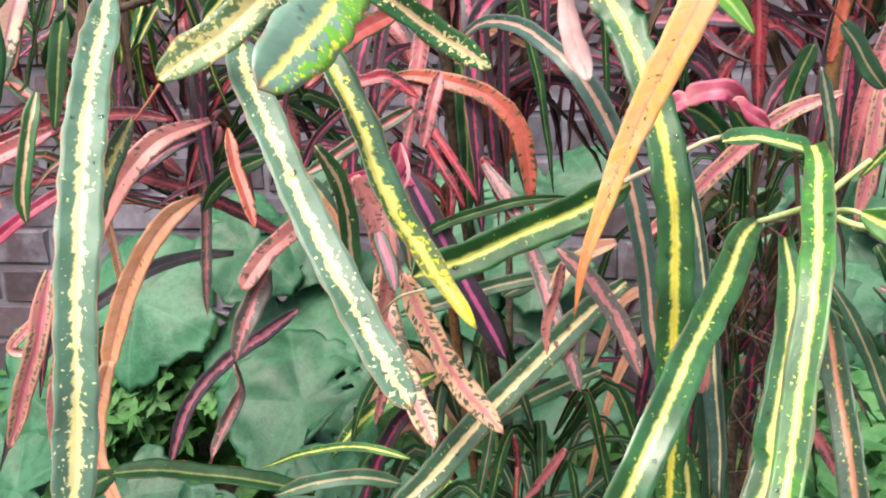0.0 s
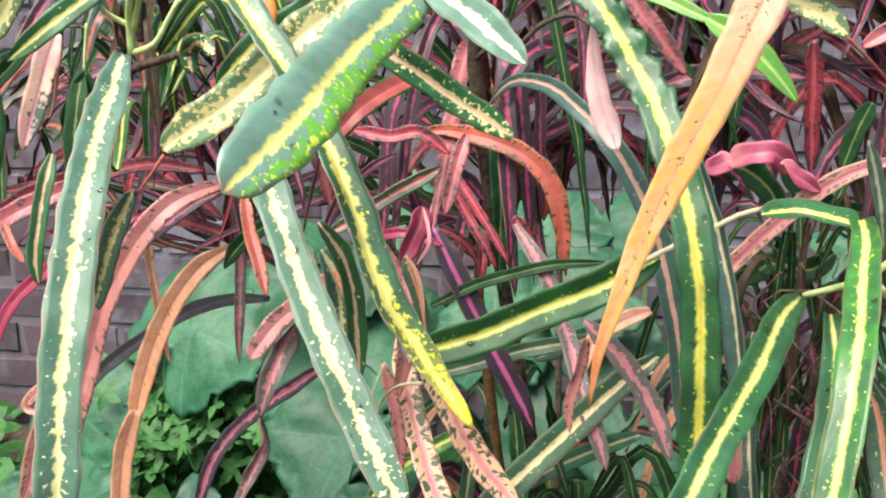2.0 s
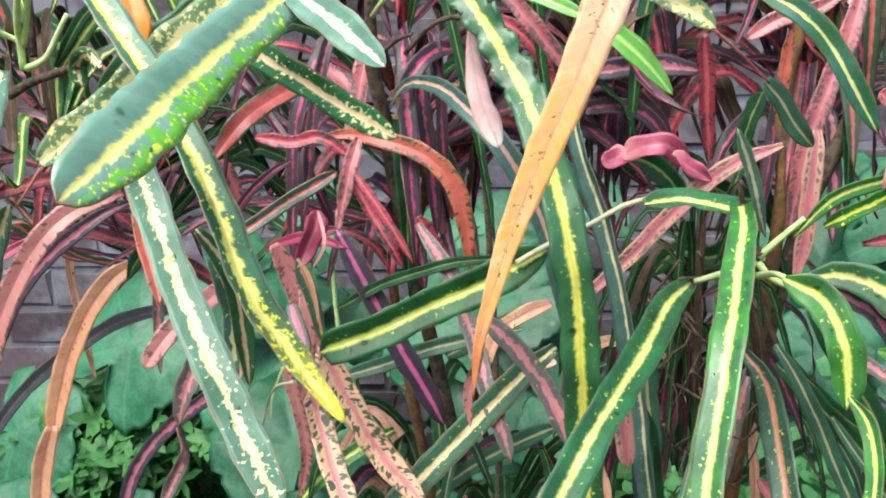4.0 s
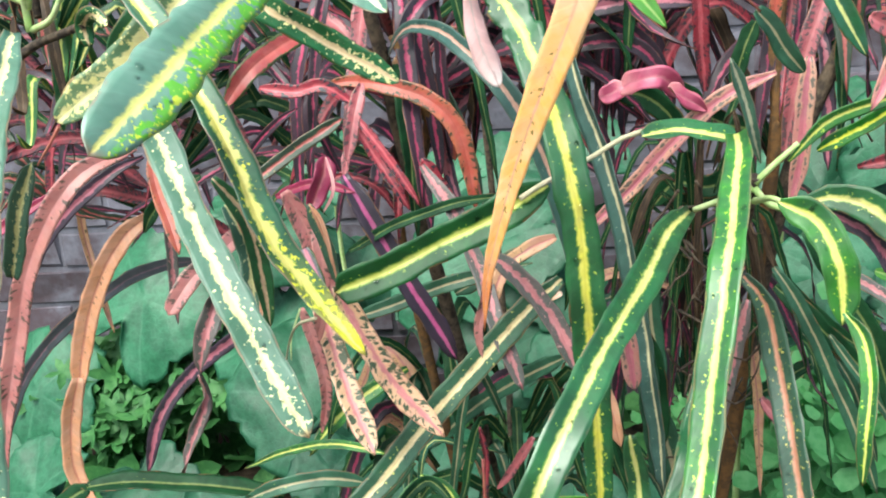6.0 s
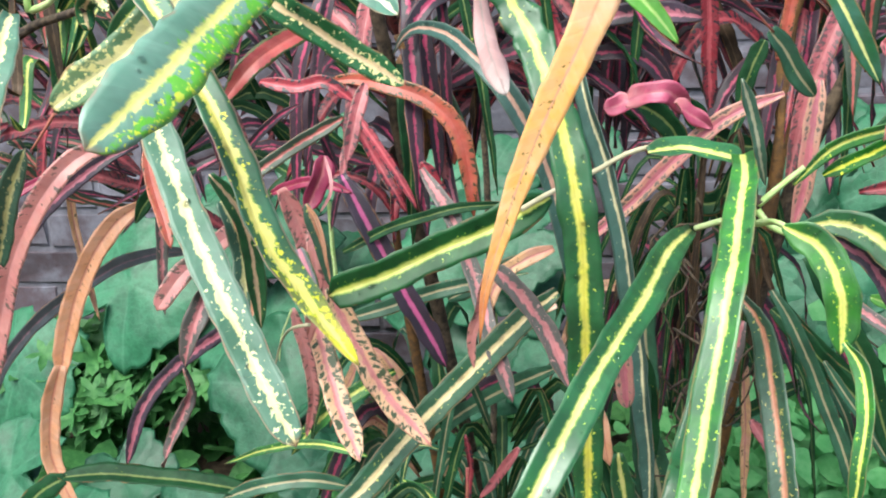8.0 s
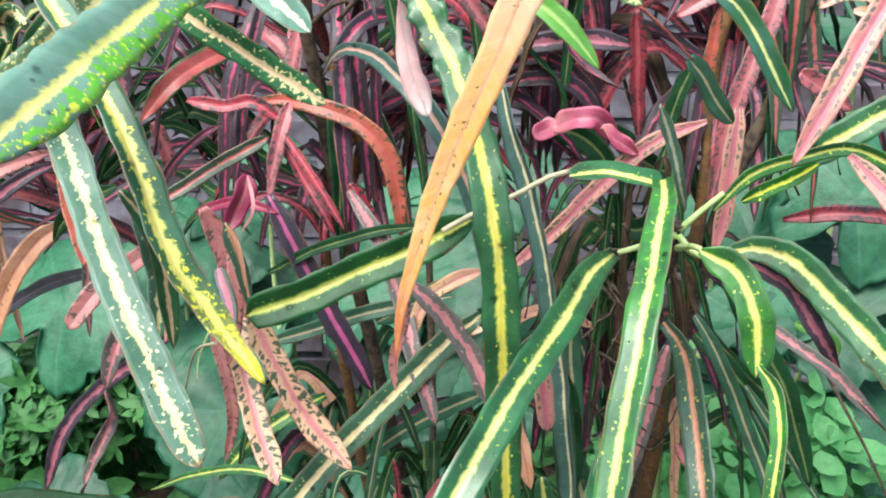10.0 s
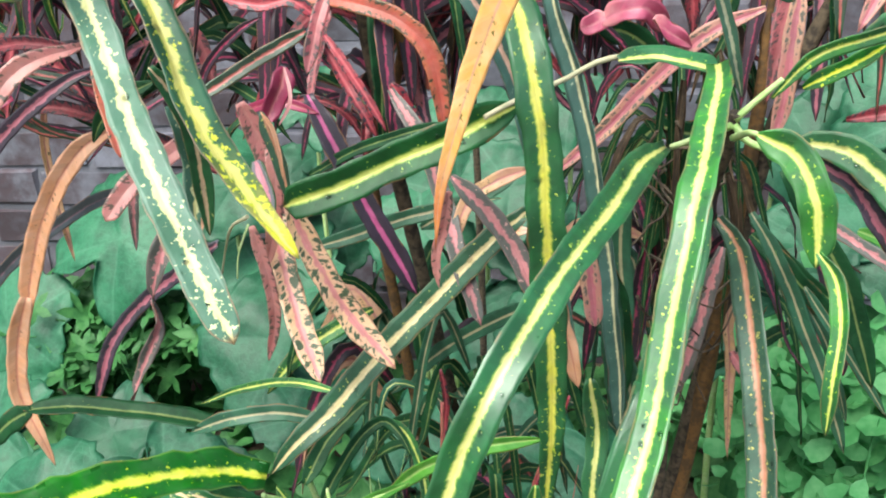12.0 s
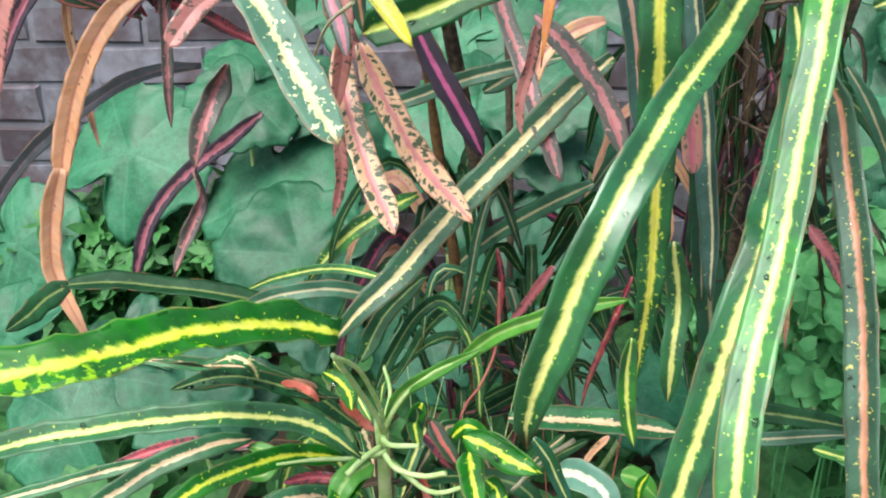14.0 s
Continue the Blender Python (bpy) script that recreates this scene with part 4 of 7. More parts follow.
leaf(left, "dusk", [(-0.132, 0.600, 0.720), (-0.144, 0.600, 0.699), (-0.153, 0.590, 0.670), (-0.159, 0.590, 0.649)], 0.0165, (0.32, -0.81, 0.50), base=.3, tip=.5, blunt=.3, twist=110, fold=.5, wave=.15)
leaf(left, "dusk", [(-0.159, 0.590, 0.649), (-0.158, 0.590, 0.628), (-0.168, 0.585, 0.600), (-0.181, 0.580, 0.570)], 0.0105, (0.32, -0.76, 0.57), base=.3, tip=.5, blunt=.4, twist=170, fold=.5, wave=.2)
leaf(left, "lilac", [(-0.117, 0.620, 0.682), (-0.144, 0.620, 0.661), (-0.176, 0.620, 0.637), (-0.203, 0.610, 0.606), (-0.220, 0.600, 0.557)], 0.0117, (0.33, -0.78, 0.53), base=.4, tip=.3, blunt=.5)
leaf(left, "rose", [(-0.058, 0.460, 0.802), (-0.071, 0.440, 0.793), (-0.082, 0.425, 0.784), (-0.092, 0.413, 0.769)], 0.0110, (0.32, -0.79, 0.52), base=.4, tip=.25, blunt=1)
leaf(left, "rust", [(-0.109, 0.460, 0.845), (-0.103, 0.450, 0.827), (-0.095, 0.440, 0.811), (-0.088, 0.430, 0.797)], 0.0070, (0.36, -0.81, 0.46), base=.2, tip=.4, blunt=.7)
leaf(left, "dark", [(-0.098, 0.500, 0.823), (-0.116, 0.500, 0.814), (-0.136, 0.510, 0.798), (-0.149, 0.520, 0.782)], 0.0099, (0.36, -0.81, 0.46), base=.3, tip=.4, blunt=.3)
leaf(left, "red", [(-0.194, 0.600, 0.827), (-0.236, 0.600, 0.830), (-0.286, 0.600, 0.819), (-0.361, 0.620, 0.802)], 0.0111, (0.47, -0.79, 0.40), base=.3, tip=.4)
leaf(left, "red", [(-0.271, 0.600, 0.829), (-0.287, 0.580, 0.821), (-0.307, 0.570, 0.812), (-0.338, 0.560, 0.795)], 0.0114, (0.51, -0.76, 0.41), base=.3, tip=.4)
leaf(left, "pink", [(-0.254, 0.550, 0.828), (-0.277, 0.530, 0.817), (-0.307, 0.520, 0.798), (-0.345, 0.520, 0.765)], 0.0128, (0.49, -0.76, 0.44), base=.3, tip=.4)
leaf(left, "magenta", [(-0.245, 0.600, 0.794), (-0.298, 0.580, 0.762), (-0.337, 0.570, 0.724), (-0.364, 0.570, 0.661), (-0.376, 0.570, 0.596), (-0.376, 0.570, 0.554)], 0.0095, (0.48, -0.69, 0.54), base=.4, tip=.3)
leaf(left, "pinkgreen", [(-0.209, 0.440, 0.768), (-0.215, 0.430, 0.733), (-0.228, 0.430, 0.698), (-0.242, 0.430, 0.661)], 0.0116, (0.42, -0.68, 0.60), base=.4, tip=.4, blunt=.5)
leaf(left, "pinkgreen", [(-0.215, 0.440, 0.741), (-0.225, 0.440, 0.734), (-0.238, 0.440, 0.720), (-0.223, 0.440, 0.717)], 0.0064, (0.44, -0.69, 0.58), base=.4, tip=.4)
leaf(left, "dusk", [(-0.217, 0.700, 0.782), (-0.211, 0.700, 0.748), (-0.211, 0.690, 0.703), (-0.210, 0.680, 0.652)], 0.0090, (0.36, -0.83, 0.42), base=.4, tip=.4)
leaf(left, "red", [(-0.141, 0.700, 0.713), (-0.191, 0.720, 0.731), (-0.253, 0.740, 0.748), (-0.304, 0.740, 0.758), (-0.371, 0.740, 0.750), (-0.420, 0.740, 0.734)], 0.0124, (0.41, -0.83, 0.38), base=.4, tip=.4)
leaf(left, "tan", [(-0.339, 0.800, 0.746), (-0.345, 0.800, 0.701), (-0.335, 0.790, 0.656), (-0.322, 0.780, 0.602)], 0.0081, (0.43, -0.79, 0.43), base=.4, tip=.5)
leaf(left, "rust", [(-0.281, 0.500, 0.812), (-0.269, 0.490, 0.799), (-0.256, 0.480, 0.792)], 0.0057, (0.48, -0.75, 0.46), base=.3, tip=.5)
leaf(left, "grey", [(-0.208, 0.340, 0.913), (-0.188, 0.340, 0.917), (-0.178, 0.350, 0.918), (-0.173, 0.370, 0.923)], 0.0055, (0.53, -0.79, 0.31), base=.5, tip=.4)
leaf(left, "yellow", [(-0.150, 0.428, 0.959), (-0.161, 0.413, 0.945), (-0.173, 0.397, 0.931), (-0.192, 0.392, 0.916)], 0.0108, (0.52, -0.81, 0.27), base=.4, tip=.4)
leaf(left, "pale", [(-0.179, 0.450, 0.962), (-0.179, 0.450, 0.947), (-0.181, 0.450, 0.938), (-0.184, 0.450, 0.930)], 0.0085, (0.50, -0.83, 0.26), base=.5, tip=.5)
leaf(centre, "gold", [(-0.084, 0.380, 0.958), (-0.066, 0.370, 0.937), (-0.046, 0.354, 0.917), (-0.028, 0.339, 0.893), (-0.011, 0.324, 0.869), (-0.001, 0.316, 0.845), (0.0145, 0.314, 0.818), (0.035, 0.313, 0.790)], 0.0138, (0.30, -0.86, 0.41), base=.9, tip=.5, blunt=.9, roll=-22, fold=.6, wave=.05, drops=9, count=64)
leaf(centre, "cream", [(-0.091, 0.436, 0.892), (-0.079, 0.399, 0.881), (-0.068, 0.385, 0.866), (-0.051, 0.364, 0.840), (-0.034, 0.344, 0.816), (-0.017, 0.327, 0.793), (0.000, 0.311, 0.772), (0.010, 0.302, 0.759)], 0.0160, (0.33, -0.81, 0.49), base=.45, tip=.14, blunt=.9, wave=.06, drops=9, count=64, roll=4)
leaf(centre, "mottled", [(0.016, 0.420, 0.969), (-0.002, 0.385, 0.945), (-0.014, 0.335, 0.926), (-0.014, 0.270, 0.909), (-0.024, 0.234, 0.894)], 0.0238, (0.30, -0.90, 0.31), base=.72, tip=.25, blunt=1, rise=.6, roll=-12, curl=.25, wave=.02, drops=9, count=64)
leaf(centre, "pale", [(-0.015, 0.409, 0.969), (0.006, 0.393, 0.949), (0.027, 0.376, 0.934), (0.047, 0.361, 0.920)], 0.0158, (0.20, -0.94, 0.27), base=.4, tip=.4, blunt=.8, count=64)
leaf(centre, "freckled", [(-0.039, 0.444, 0.928), (-0.019, 0.448, 0.913), (0.006, 0.458, 0.895), (0.033, 0.461, 0.877)], 0.0152, (0.22, -0.92, 0.34), base=.4, tip=.4, blunt=.8, drops=9, count=64)
leaf(centre, "satin", [(0.108, 0.474, 0.815), (0.086, 0.460, 0.806), (0.062, 0.450, 0.797), (0.040, 0.441, 0.789), (0.017, 0.434, 0.780), (-0.006, 0.430, 0.773)], 0.0190, (0.13, -0.84, 0.53), base=.25, tip=.12, blunt=1, fold=.58, roll=-15, drops=9)
leaf(centre, "rust", [(-0.057, 0.630, 0.852), (-0.027, 0.625, 0.856), (0.002, 0.615, 0.852), (0.030, 0.610, 0.840), (0.048, 0.605, 0.816), (0.056, 0.600, 0.764)], 0.0128, (0.13, -0.91, 0.39), base=.1, tip=.3, blunt=.4, rise=.4)
leaf(centre, "ruddy", [(-0.025, 0.520, 0.902), (-0.040, 0.500, 0.894), (-0.053, 0.480, 0.884), (-0.068, 0.470, 0.865)], 0.0121, (0.27, -0.90, 0.35), base=.4, tip=.4, wave=.15)
leaf(centre, "redgreen", [(-0.018, 0.540, 0.845), (-0.040, 0.530, 0.833), (-0.059, 0.520, 0.822), (-0.083, 0.510, 0.808)], 0.0092, (0.26, -0.87, 0.42), base=.4, tip=.4)
leaf(centre, "pink", [(0.001, 0.520, 0.869), (-0.004, 0.510, 0.851), (-0.008, 0.500, 0.827)], 0.0085, (0.20, -0.90, 0.39), base=.4, tip=.4)
leaf(centre, "magenta", [(-0.021, 0.500, 0.831), (-0.022, 0.495, 0.821), (-0.026, 0.490, 0.811), (-0.030, 0.485, 0.802)], 0.0120, (0.21, -0.87, 0.45), base=.3, tip=.4, blunt=.4, fold=.5, roll=-25, wave=.15)
leaf(centre, "coral", [(-0.020, 0.497, 0.831), (-0.015, 0.488, 0.820), (-0.015, 0.484, 0.812), (-0.021, 0.482, 0.802)], 0.0020, (0.21, -0.87, 0.45), base=.4, tip=.4, label="pale pink turned-up margin of a young leaf")
leaf(centre, "plum", [(-0.029, 0.574, 0.801), (-0.009, 0.563, 0.766), (0.015, 0.552, 0.726), (0.042, 0.547, 0.677)], 0.0149, (0.16, -0.84, 0.51), base=.4, tip=.25, blunt=.6)
leaf(centre, "rose", [(-0.048, 0.500, 0.811), (-0.037, 0.500, 0.786), (-0.028, 0.495, 0.760), (-0.016, 0.490, 0.743)], 0.0130, (0.23, -0.83, 0.50), base=.4, tip=.5)
leaf(centre, "peachspot", [(-0.017, 0.478, 0.759), (-0.005, 0.473, 0.732), (0.015, 0.468, 0.698), (0.042, 0.458, 0.669)], 0.0150, (0.17, -0.79, 0.59), base=.4, tip=.35, blunt=.5)
leaf(centre, "peachspot", [(-0.037, 0.522, 0.750), (-0.029, 0.493, 0.727), (-0.013, 0.464, 0.696), (0.005, 0.436, 0.671)], 0.0145, (0.21, -0.78, 0.58), base=.4, tip=.25, blunt=.8)
leaf(centre, "rose", [(-0.028, 0.490, 0.796), (-0.025, 0.480, 0.768), (-0.030, 0.480, 0.736), (-0.037, 0.480, 0.715)], 0.0090, (0.23, -0.81, 0.54), base=.4, tip=.5)
leaf(centre, "rose", [(-0.038, 0.470, 0.748), (-0.031, 0.470, 0.719), (-0.029, 0.470, 0.690), (-0.035, 0.470, 0.665)], 0.0070, (0.22, -0.77, 0.60), base=.5, tip=.4)
leaf(centre, "copper", [(-0.020, 0.452, 0.816), (-0.015, 0.452, 0.801), (-0.011, 0.452, 0.786), (-0.009, 0.452, 0.768)], 0.0080, (0.22, -0.84, 0.50), base=.3, tip=.45, roll=30, fold=.5)
leaf(centre, "apricot", [(-0.019, 0.447, 0.817), (-0.014, 0.447, 0.809), (-0.011, 0.447, 0.796), (-0.010, 0.447, 0.782)], 0.0022, (0.22, -0.84, 0.50), base=.3, tip=.45, label="apricot dried leaf margin")
leaf(centre, "cream", [(-0.055, 0.420, 0.826), (-0.049, 0.420, 0.814), (-0.046, 0.420, 0.794), (-0.044, 0.410, 0.767)], 0.0125, (0.3, -0.84, 0.45), base=.4, tip=.4, blunt=.4, roll=-20)
leaf(centre, "apricot", [(-0.048, 0.416, 0.818), (-0.041, 0.415, 0.804), (-0.039, 0.414, 0.788), (-0.040, 0.406, 0.767)], 0.0040, (0.3, -0.84, 0.45), base=.3, tip=.5, label="pale apricot dried leaf margin")
stalk(centre, [(0.014, 0.320, 0.804), (0.000, 0.340, 0.793), (-0.011, 0.360, 0.777), (-0.018, 0.370, 0.760)], 0.0008, 0.0004, "pale")
leaf(centre, "lilacpink", [(-0.028, 0.460, 0.788), (-0.024, 0.455, 0.780), (-0.020, 0.450, 0.771), (-0.017, 0.445, 0.759)], 0.0085, (0.22, -0.84, 0.50), base=.5, tip=.4, roll=15)
leaf(centre, "peach", [(-0.040, 0.370, 0.852), (-0.033, 0.380, 0.834), (-0.029, 0.385, 0.811), (-0.030, 0.390, 0.771)], 0.0092, (0.28, -0.82, 0.50), base=.4, tip=.4)
leaf(centre, "red", [(-0.022, 0.600, 0.835), (-0.003, 0.590, 0.810), (0.016, 0.580, 0.784), (0.020, 0.580, 0.775)], 0.0060, (0.15, -0.88, 0.44), base=.5, tip=.4)
leaf(centre, "dusk", [(0.023, 0.582, 0.803), (0.045, 0.561, 0.777), (0.063, 0.540, 0.738), (0.075, 0.510, 0.712), (0.088, 0.494, 0.681)], 0.0110, (0.08, -0.84, 0.53), base=.4, tip=.2, blunt=.7)
leaf(centre, "dusk", [(0.071, 0.500, 0.770), (0.090, 0.495, 0.751), (0.109, 0.490, 0.728), (0.122, 0.480, 0.698)], 0.0116, (0.02, -0.83, 0.55), base=.3, tip=.3)
leaf(centre, "rose", [(0.073, 0.470, 0.770), (0.070, 0.470, 0.750), (0.065, 0.470, 0.733), (0.066, 0.470, 0.714)], 0.0061, (0.08, -0.82, 0.56), base=.6, tip=.5, twist=60)
leaf(centre, "tan", [(0.110, 0.560, 0.757), (0.092, 0.550, 0.753), (0.076, 0.540, 0.742), (0.066, 0.530, 0.715)], 0.0098, (0.04, -0.85, 0.52), base=.4, tip=.5)
leaf(centre, "orange", [(0.145, 0.374, 0.969), (0.134, 0.374, 0.944), (0.123, 0.375, 0.918), (0.112, 0.376, 0.891), (0.100, 0.378, 0.862), (0.089, 0.380, 0.830), (0.080, 0.383, 0.796), (0.0765, 0.386, 0.768)], 0.0182, (0.01, -0.91, 0.42), base=.9, tip=.95, blunt=.12, fold=.09, wave=.03)
leaf(centre, "blush", [(0.069, 0.485, 0.933), (0.071, 0.482, 0.910), (0.076, 0.478, 0.890), (0.084, 0.475, 0.869)], 0.0137, (0.06, -0.94, 0.34), base=.1, tip=.4, blunt=.9, curl=.5, rise=.8)
leaf(centre, "bright", [(0.035, 0.505, 0.946), (0.045, 0.500, 0.954), (0.066, 0.478, 0.947), (0.075, 0.468, 0.937), (0.083, 0.463, 0.927), (0.090, 0.458, 0.914), (0.098, 0.448, 0.901), (0.108, 0.427, 0.877), (0.115, 0.418, 0.858), (0.119, 0.411, 0.839), (0.124, 0.406, 0.797), (0.127, 0.408, 0.752), (0.129, 0.408, 0.703), (0.130, 0.410, 0.664), (0.129, 0.414, 0.632), (0.127, 0.418, 0.602)], 0.0180, (0.01, -0.93, 0.36), base=.5, tip=.55, blunt=.75, wave=.08, fold=.22, frill=.85, count=90, drops=9)
leaf(centre, "rosy", [(-0.005, 0.640, 0.868), (0.019, 0.582, 0.893), (0.046, 0.545, 0.894), (0.066, 0.518, 0.883), (0.083, 0.505, 0.866), (0.098, 0.500, 0.842), (0.108, 0.500, 0.819), (0.121, 0.500, 0.768), (0.129, 0.498, 0.720), (0.138, 0.494, 0.675), (0.143, 0.490, 0.647)], 0.0126, (0.04, -0.92, 0.39), base=.25, rise=.55, tip=.3, blunt=.4, drops=9)
leaf(centre, "dark", [(-0.027, 0.560, 0.752), (0.007, 0.560, 0.769), (0.044, 0.560, 0.782), (0.083, 0.570, 0.784)], 0.0076, (0.12, -0.86, 0.49), base=.4, tip=.4)
leaf(centre, "grey", [(-0.034, 0.580, 0.695), (0.016, 0.580, 0.712), (0.048, 0.580, 0.722), (0.094, 0.580, 0.733)], 0.0112, (0.11, -0.83, 0.54), base=.4, tip=.4)
leaf(centre, "tan", [(-0.019, 0.700, 0.843), (0.007, 0.720, 0.874), (0.024, 0.730, 0.879), (0.053, 0.740, 0.864)], 0.0078, (0.12, -0.94, 0.32), base=.4, tip=.4)
leaf(centre, "purple", [(0.008, 0.620, 0.883), (0.023, 0.640, 0.904), (0.040, 0.660, 0.910), (0.063, 0.680, 0.897)], 0.0126, (0.10, -0.95, 0.31), base=.3, tip=.4)
leaf(centre, "rust", [(0.009, 0.680, 0.833), (0.024, 0.670, 0.826), (0.035, 0.660, 0.814), (0.037, 0.660, 0.787)], 0.0100, (0.19, -0.89, 0.41), base=.4, tip=.4)
leaf(centre, "red", [(-0.029, 0.620, 0.827), (-0.011, 0.610, 0.799), (0.003, 0.600, 0.780), (0.010, 0.600, 0.767)], 0.0073, (0.24, -0.86, 0.45), base=.5, tip=.4)
leaf(centre, "orange", [(0.113, 0.550, 0.722), (0.098, 0.550, 0.718), (0.083, 0.550, 0.707)], 0.0059, (0.02, -0.83, 0.55), base=.4, tip=.4)
leaf(centre, "grey", [(0.037, 0.600, 0.704), (0.070, 0.600, 0.724), (0.102, 0.600, 0.741)], 0.0127, (0.06, -0.85, 0.53), base=.3, tip=.4)
leaf(right, "yellow", [(0.161, 0.500, 0.834), (0.179, 0.510, 0.834), (0.199, 0.515, 0.830), (0.216, 0.520, 0.824)], 0.0157, (-0.01, -0.90, 0.43), base=.4, tip=.1, blunt=.9, roll=-35, fold=.35)
leaf(right, "waxlime", [(0.214, 0.515, 0.829), (0.211, 0.490, 0.821), (0.201, 0.446, 0.801), (0.190, 0.403, 0.777), (0.174, 0.361, 0.703), (0.164, 0.334, 0.678), (0.157, 0.312, 0.656), (0.154, 0.294, 0.625), (0.152, 0.282, 0.596)], 0.0167, (-0.13, -0.72, 0.69), base=.75, tip=.15, blunt=.5, drops=14, fold=.3, roll=13)
leaf(right, "waxy", [(0.209, 0.535, 0.770), (0.207, 0.505, 0.751), (0.202, 0.475, 0.734), (0.192, 0.447, 0.713), (0.180, 0.418, 0.689), (0.180, 0.403, 0.693), (0.168, 0.385, 0.668), (0.156, 0.370, 0.627), (0.144, 0.360, 0.579), (0.133, 0.350, 0.544)], 0.0190, (0.00, -0.76, 0.65), base=.4, tip=.2, wave=.12, drops=14, fold=.26, roll=8)
leaf(right, "waxy", [(0.191, 0.535, 0.778), (0.176, 0.497, 0.781), (0.155, 0.440, 0.769), (0.136, 0.394, 0.760), (0.121, 0.360, 0.748), (0.109, 0.337, 0.735), (0.100, 0.325, 0.717), (0.094, 0.322, 0.703), (0.087, 0.319, 0.680), (0.080, 0.318, 0.660), (0.076, 0.320, 0.642), (0.076, 0.323, 0.626)], 0.0178, (-0.10, -0.69, 0.72), roll=-20, fold=.38, base=.4, tip=.16, blunt=.4, wave=.08, drops=9)
leaf(right, "slate", [(0.120, 0.520, 0.885), (0.130, 0.510, 0.853), (0.141, 0.500, 0.819), (0.150, 0.490, 0.782), (0.160, 0.480, 0.721), (0.167, 0.470, 0.661), (0.170, 0.470, 0.624)], 0.0142, (-0.06, -0.86, 0.50), base=.5, tip=.2, roll=48, fold=.5)
leaf(right, "lime", [(0.228, 0.466, 0.803), (0.246, 0.461, 0.793), (0.255, 0.451, 0.774), (0.258, 0.450, 0.755), (0.258, 0.449, 0.739)], 0.0181, (-0.25, -0.81, 0.53), base=.2, tip=.35, twist=-40, drops=9)
leaf(right, "lime", [(0.255, 0.435, 0.752), (0.263, 0.430, 0.740), (0.265, 0.420, 0.720), (0.262, 0.410, 0.693), (0.262, 0.410, 0.667)], 0.0088, (-0.27, -0.74, 0.61), base=.3, tip=.35, roll=20, fold=.6)
leaf(right, "yellow", [(0.270, 0.600, 0.759), (0.290, 0.600, 0.765), (0.316, 0.590, 0.759), (0.344, 0.570, 0.733), (0.368, 0.550, 0.708), (0.390, 0.530, 0.681), (0.414, 0.500, 0.653), (0.442, 0.490, 0.615)], 0.0232, (-0.23, -0.81, 0.54), base=.3, tip=.25, roll=10, wave=.08, drops=9)
leaf(right, "pale", [(0.204, 0.480, 0.877), (0.211, 0.490, 0.859), (0.220, 0.500, 0.836), (0.230, 0.520, 0.810)], 0.0070, (-0.05, -0.91, 0.42), base=.2, tip=.6)
leaf(right, "copper", [(0.223, 0.530, 0.738), (0.235, 0.525, 0.723), (0.242, 0.518, 0.692), (0.245, 0.506, 0.673), (0.246, 0.486, 0.652), (0.248, 0.460, 0.610), (0.249, 0.440, 0.571), (0.252, 0.425, 0.529), (0.256, 0.420, 0.488)], 0.0175, (-0.09, -0.76, 0.65), base=.4, tip=.2, roll=28, fold=.5, drops=9)
leaf(right, "grey", [(0.248, 0.560, 0.732), (0.264, 0.550, 0.705), (0.282, 0.540, 0.663), (0.299, 0.530, 0.621), (0.312, 0.530, 0.584)], 0.0103, (-0.23, -0.77, 0.60), base=.4, tip=.3)
leaf(right, "dark", [(0.257, 0.600, 0.714), (0.277, 0.600, 0.691), (0.301, 0.600, 0.667), (0.324, 0.600, 0.650)], 0.0093, (-0.22, -0.80, 0.56), base=.4, tip=.4)
leaf(right, "dark", [(0.253, 0.580, 0.711), (0.274, 0.570, 0.692), (0.299, 0.570, 0.665), (0.329, 0.570, 0.633)], 0.0131, (-0.24, -0.78, 0.58), base=.4, tip=.4)
leaf(right, "pinkgreen", [(0.145, 0.460, 0.744), (0.148, 0.457, 0.728), (0.152, 0.454, 0.701)], 0.0104, (-0.06, -0.81, 0.59), base=.5, tip=.4, blunt=.8)
leaf(right, "apricot", [(0.128, 0.460, 0.722), (0.134, 0.460, 0.702), (0.140, 0.460, 0.680), (0.144, 0.460, 0.661)], 0.0085, (0.07, -0.78, 0.62), base=.5, tip=.4, blunt=.6, twist=110, wave=.2)
leaf(right, "grey", [(0.153, 0.500, 0.730), (0.161, 0.500, 0.691), (0.167, 0.500, 0.642), (0.170, 0.500, 0.609)], 0.0130, (0.03, -0.78, 0.63), base=.4, tip=.3)
leaf(right, "purple", [(0.226, 0.600, 0.701), (0.214, 0.600, 0.668), (0.212, 0.600, 0.629), (0.211, 0.600, 0.590)], 0.0099, (-0.18, -0.84, 0.51), base=.4, tip=.4)
leaf(right, "dark", [(0.158, 0.520, 0.717), (0.169, 0.520, 0.682), (0.173, 0.520, 0.648), (0.170, 0.520, 0.619)], 0.0118, (-0.14, -0.84, 0.53), base=.4, tip=.35)
leaf(right, "yellow", [(0.152, 0.500, 0.645), (0.157, 0.500, 0.606), (0.156, 0.490, 0.575), (0.155, 0.490, 0.546)], 0.0136, (-0.12, -0.77, 0.63), base=.4, tip=.4)
leaf(right, "grey", [(0.173, 0.560, 0.639), (0.185, 0.560, 0.585), (0.191, 0.560, 0.545), (0.191, 0.560, 0.501)], 0.0181, (-0.15, -0.77, 0.62), base=.4, tip=.35)
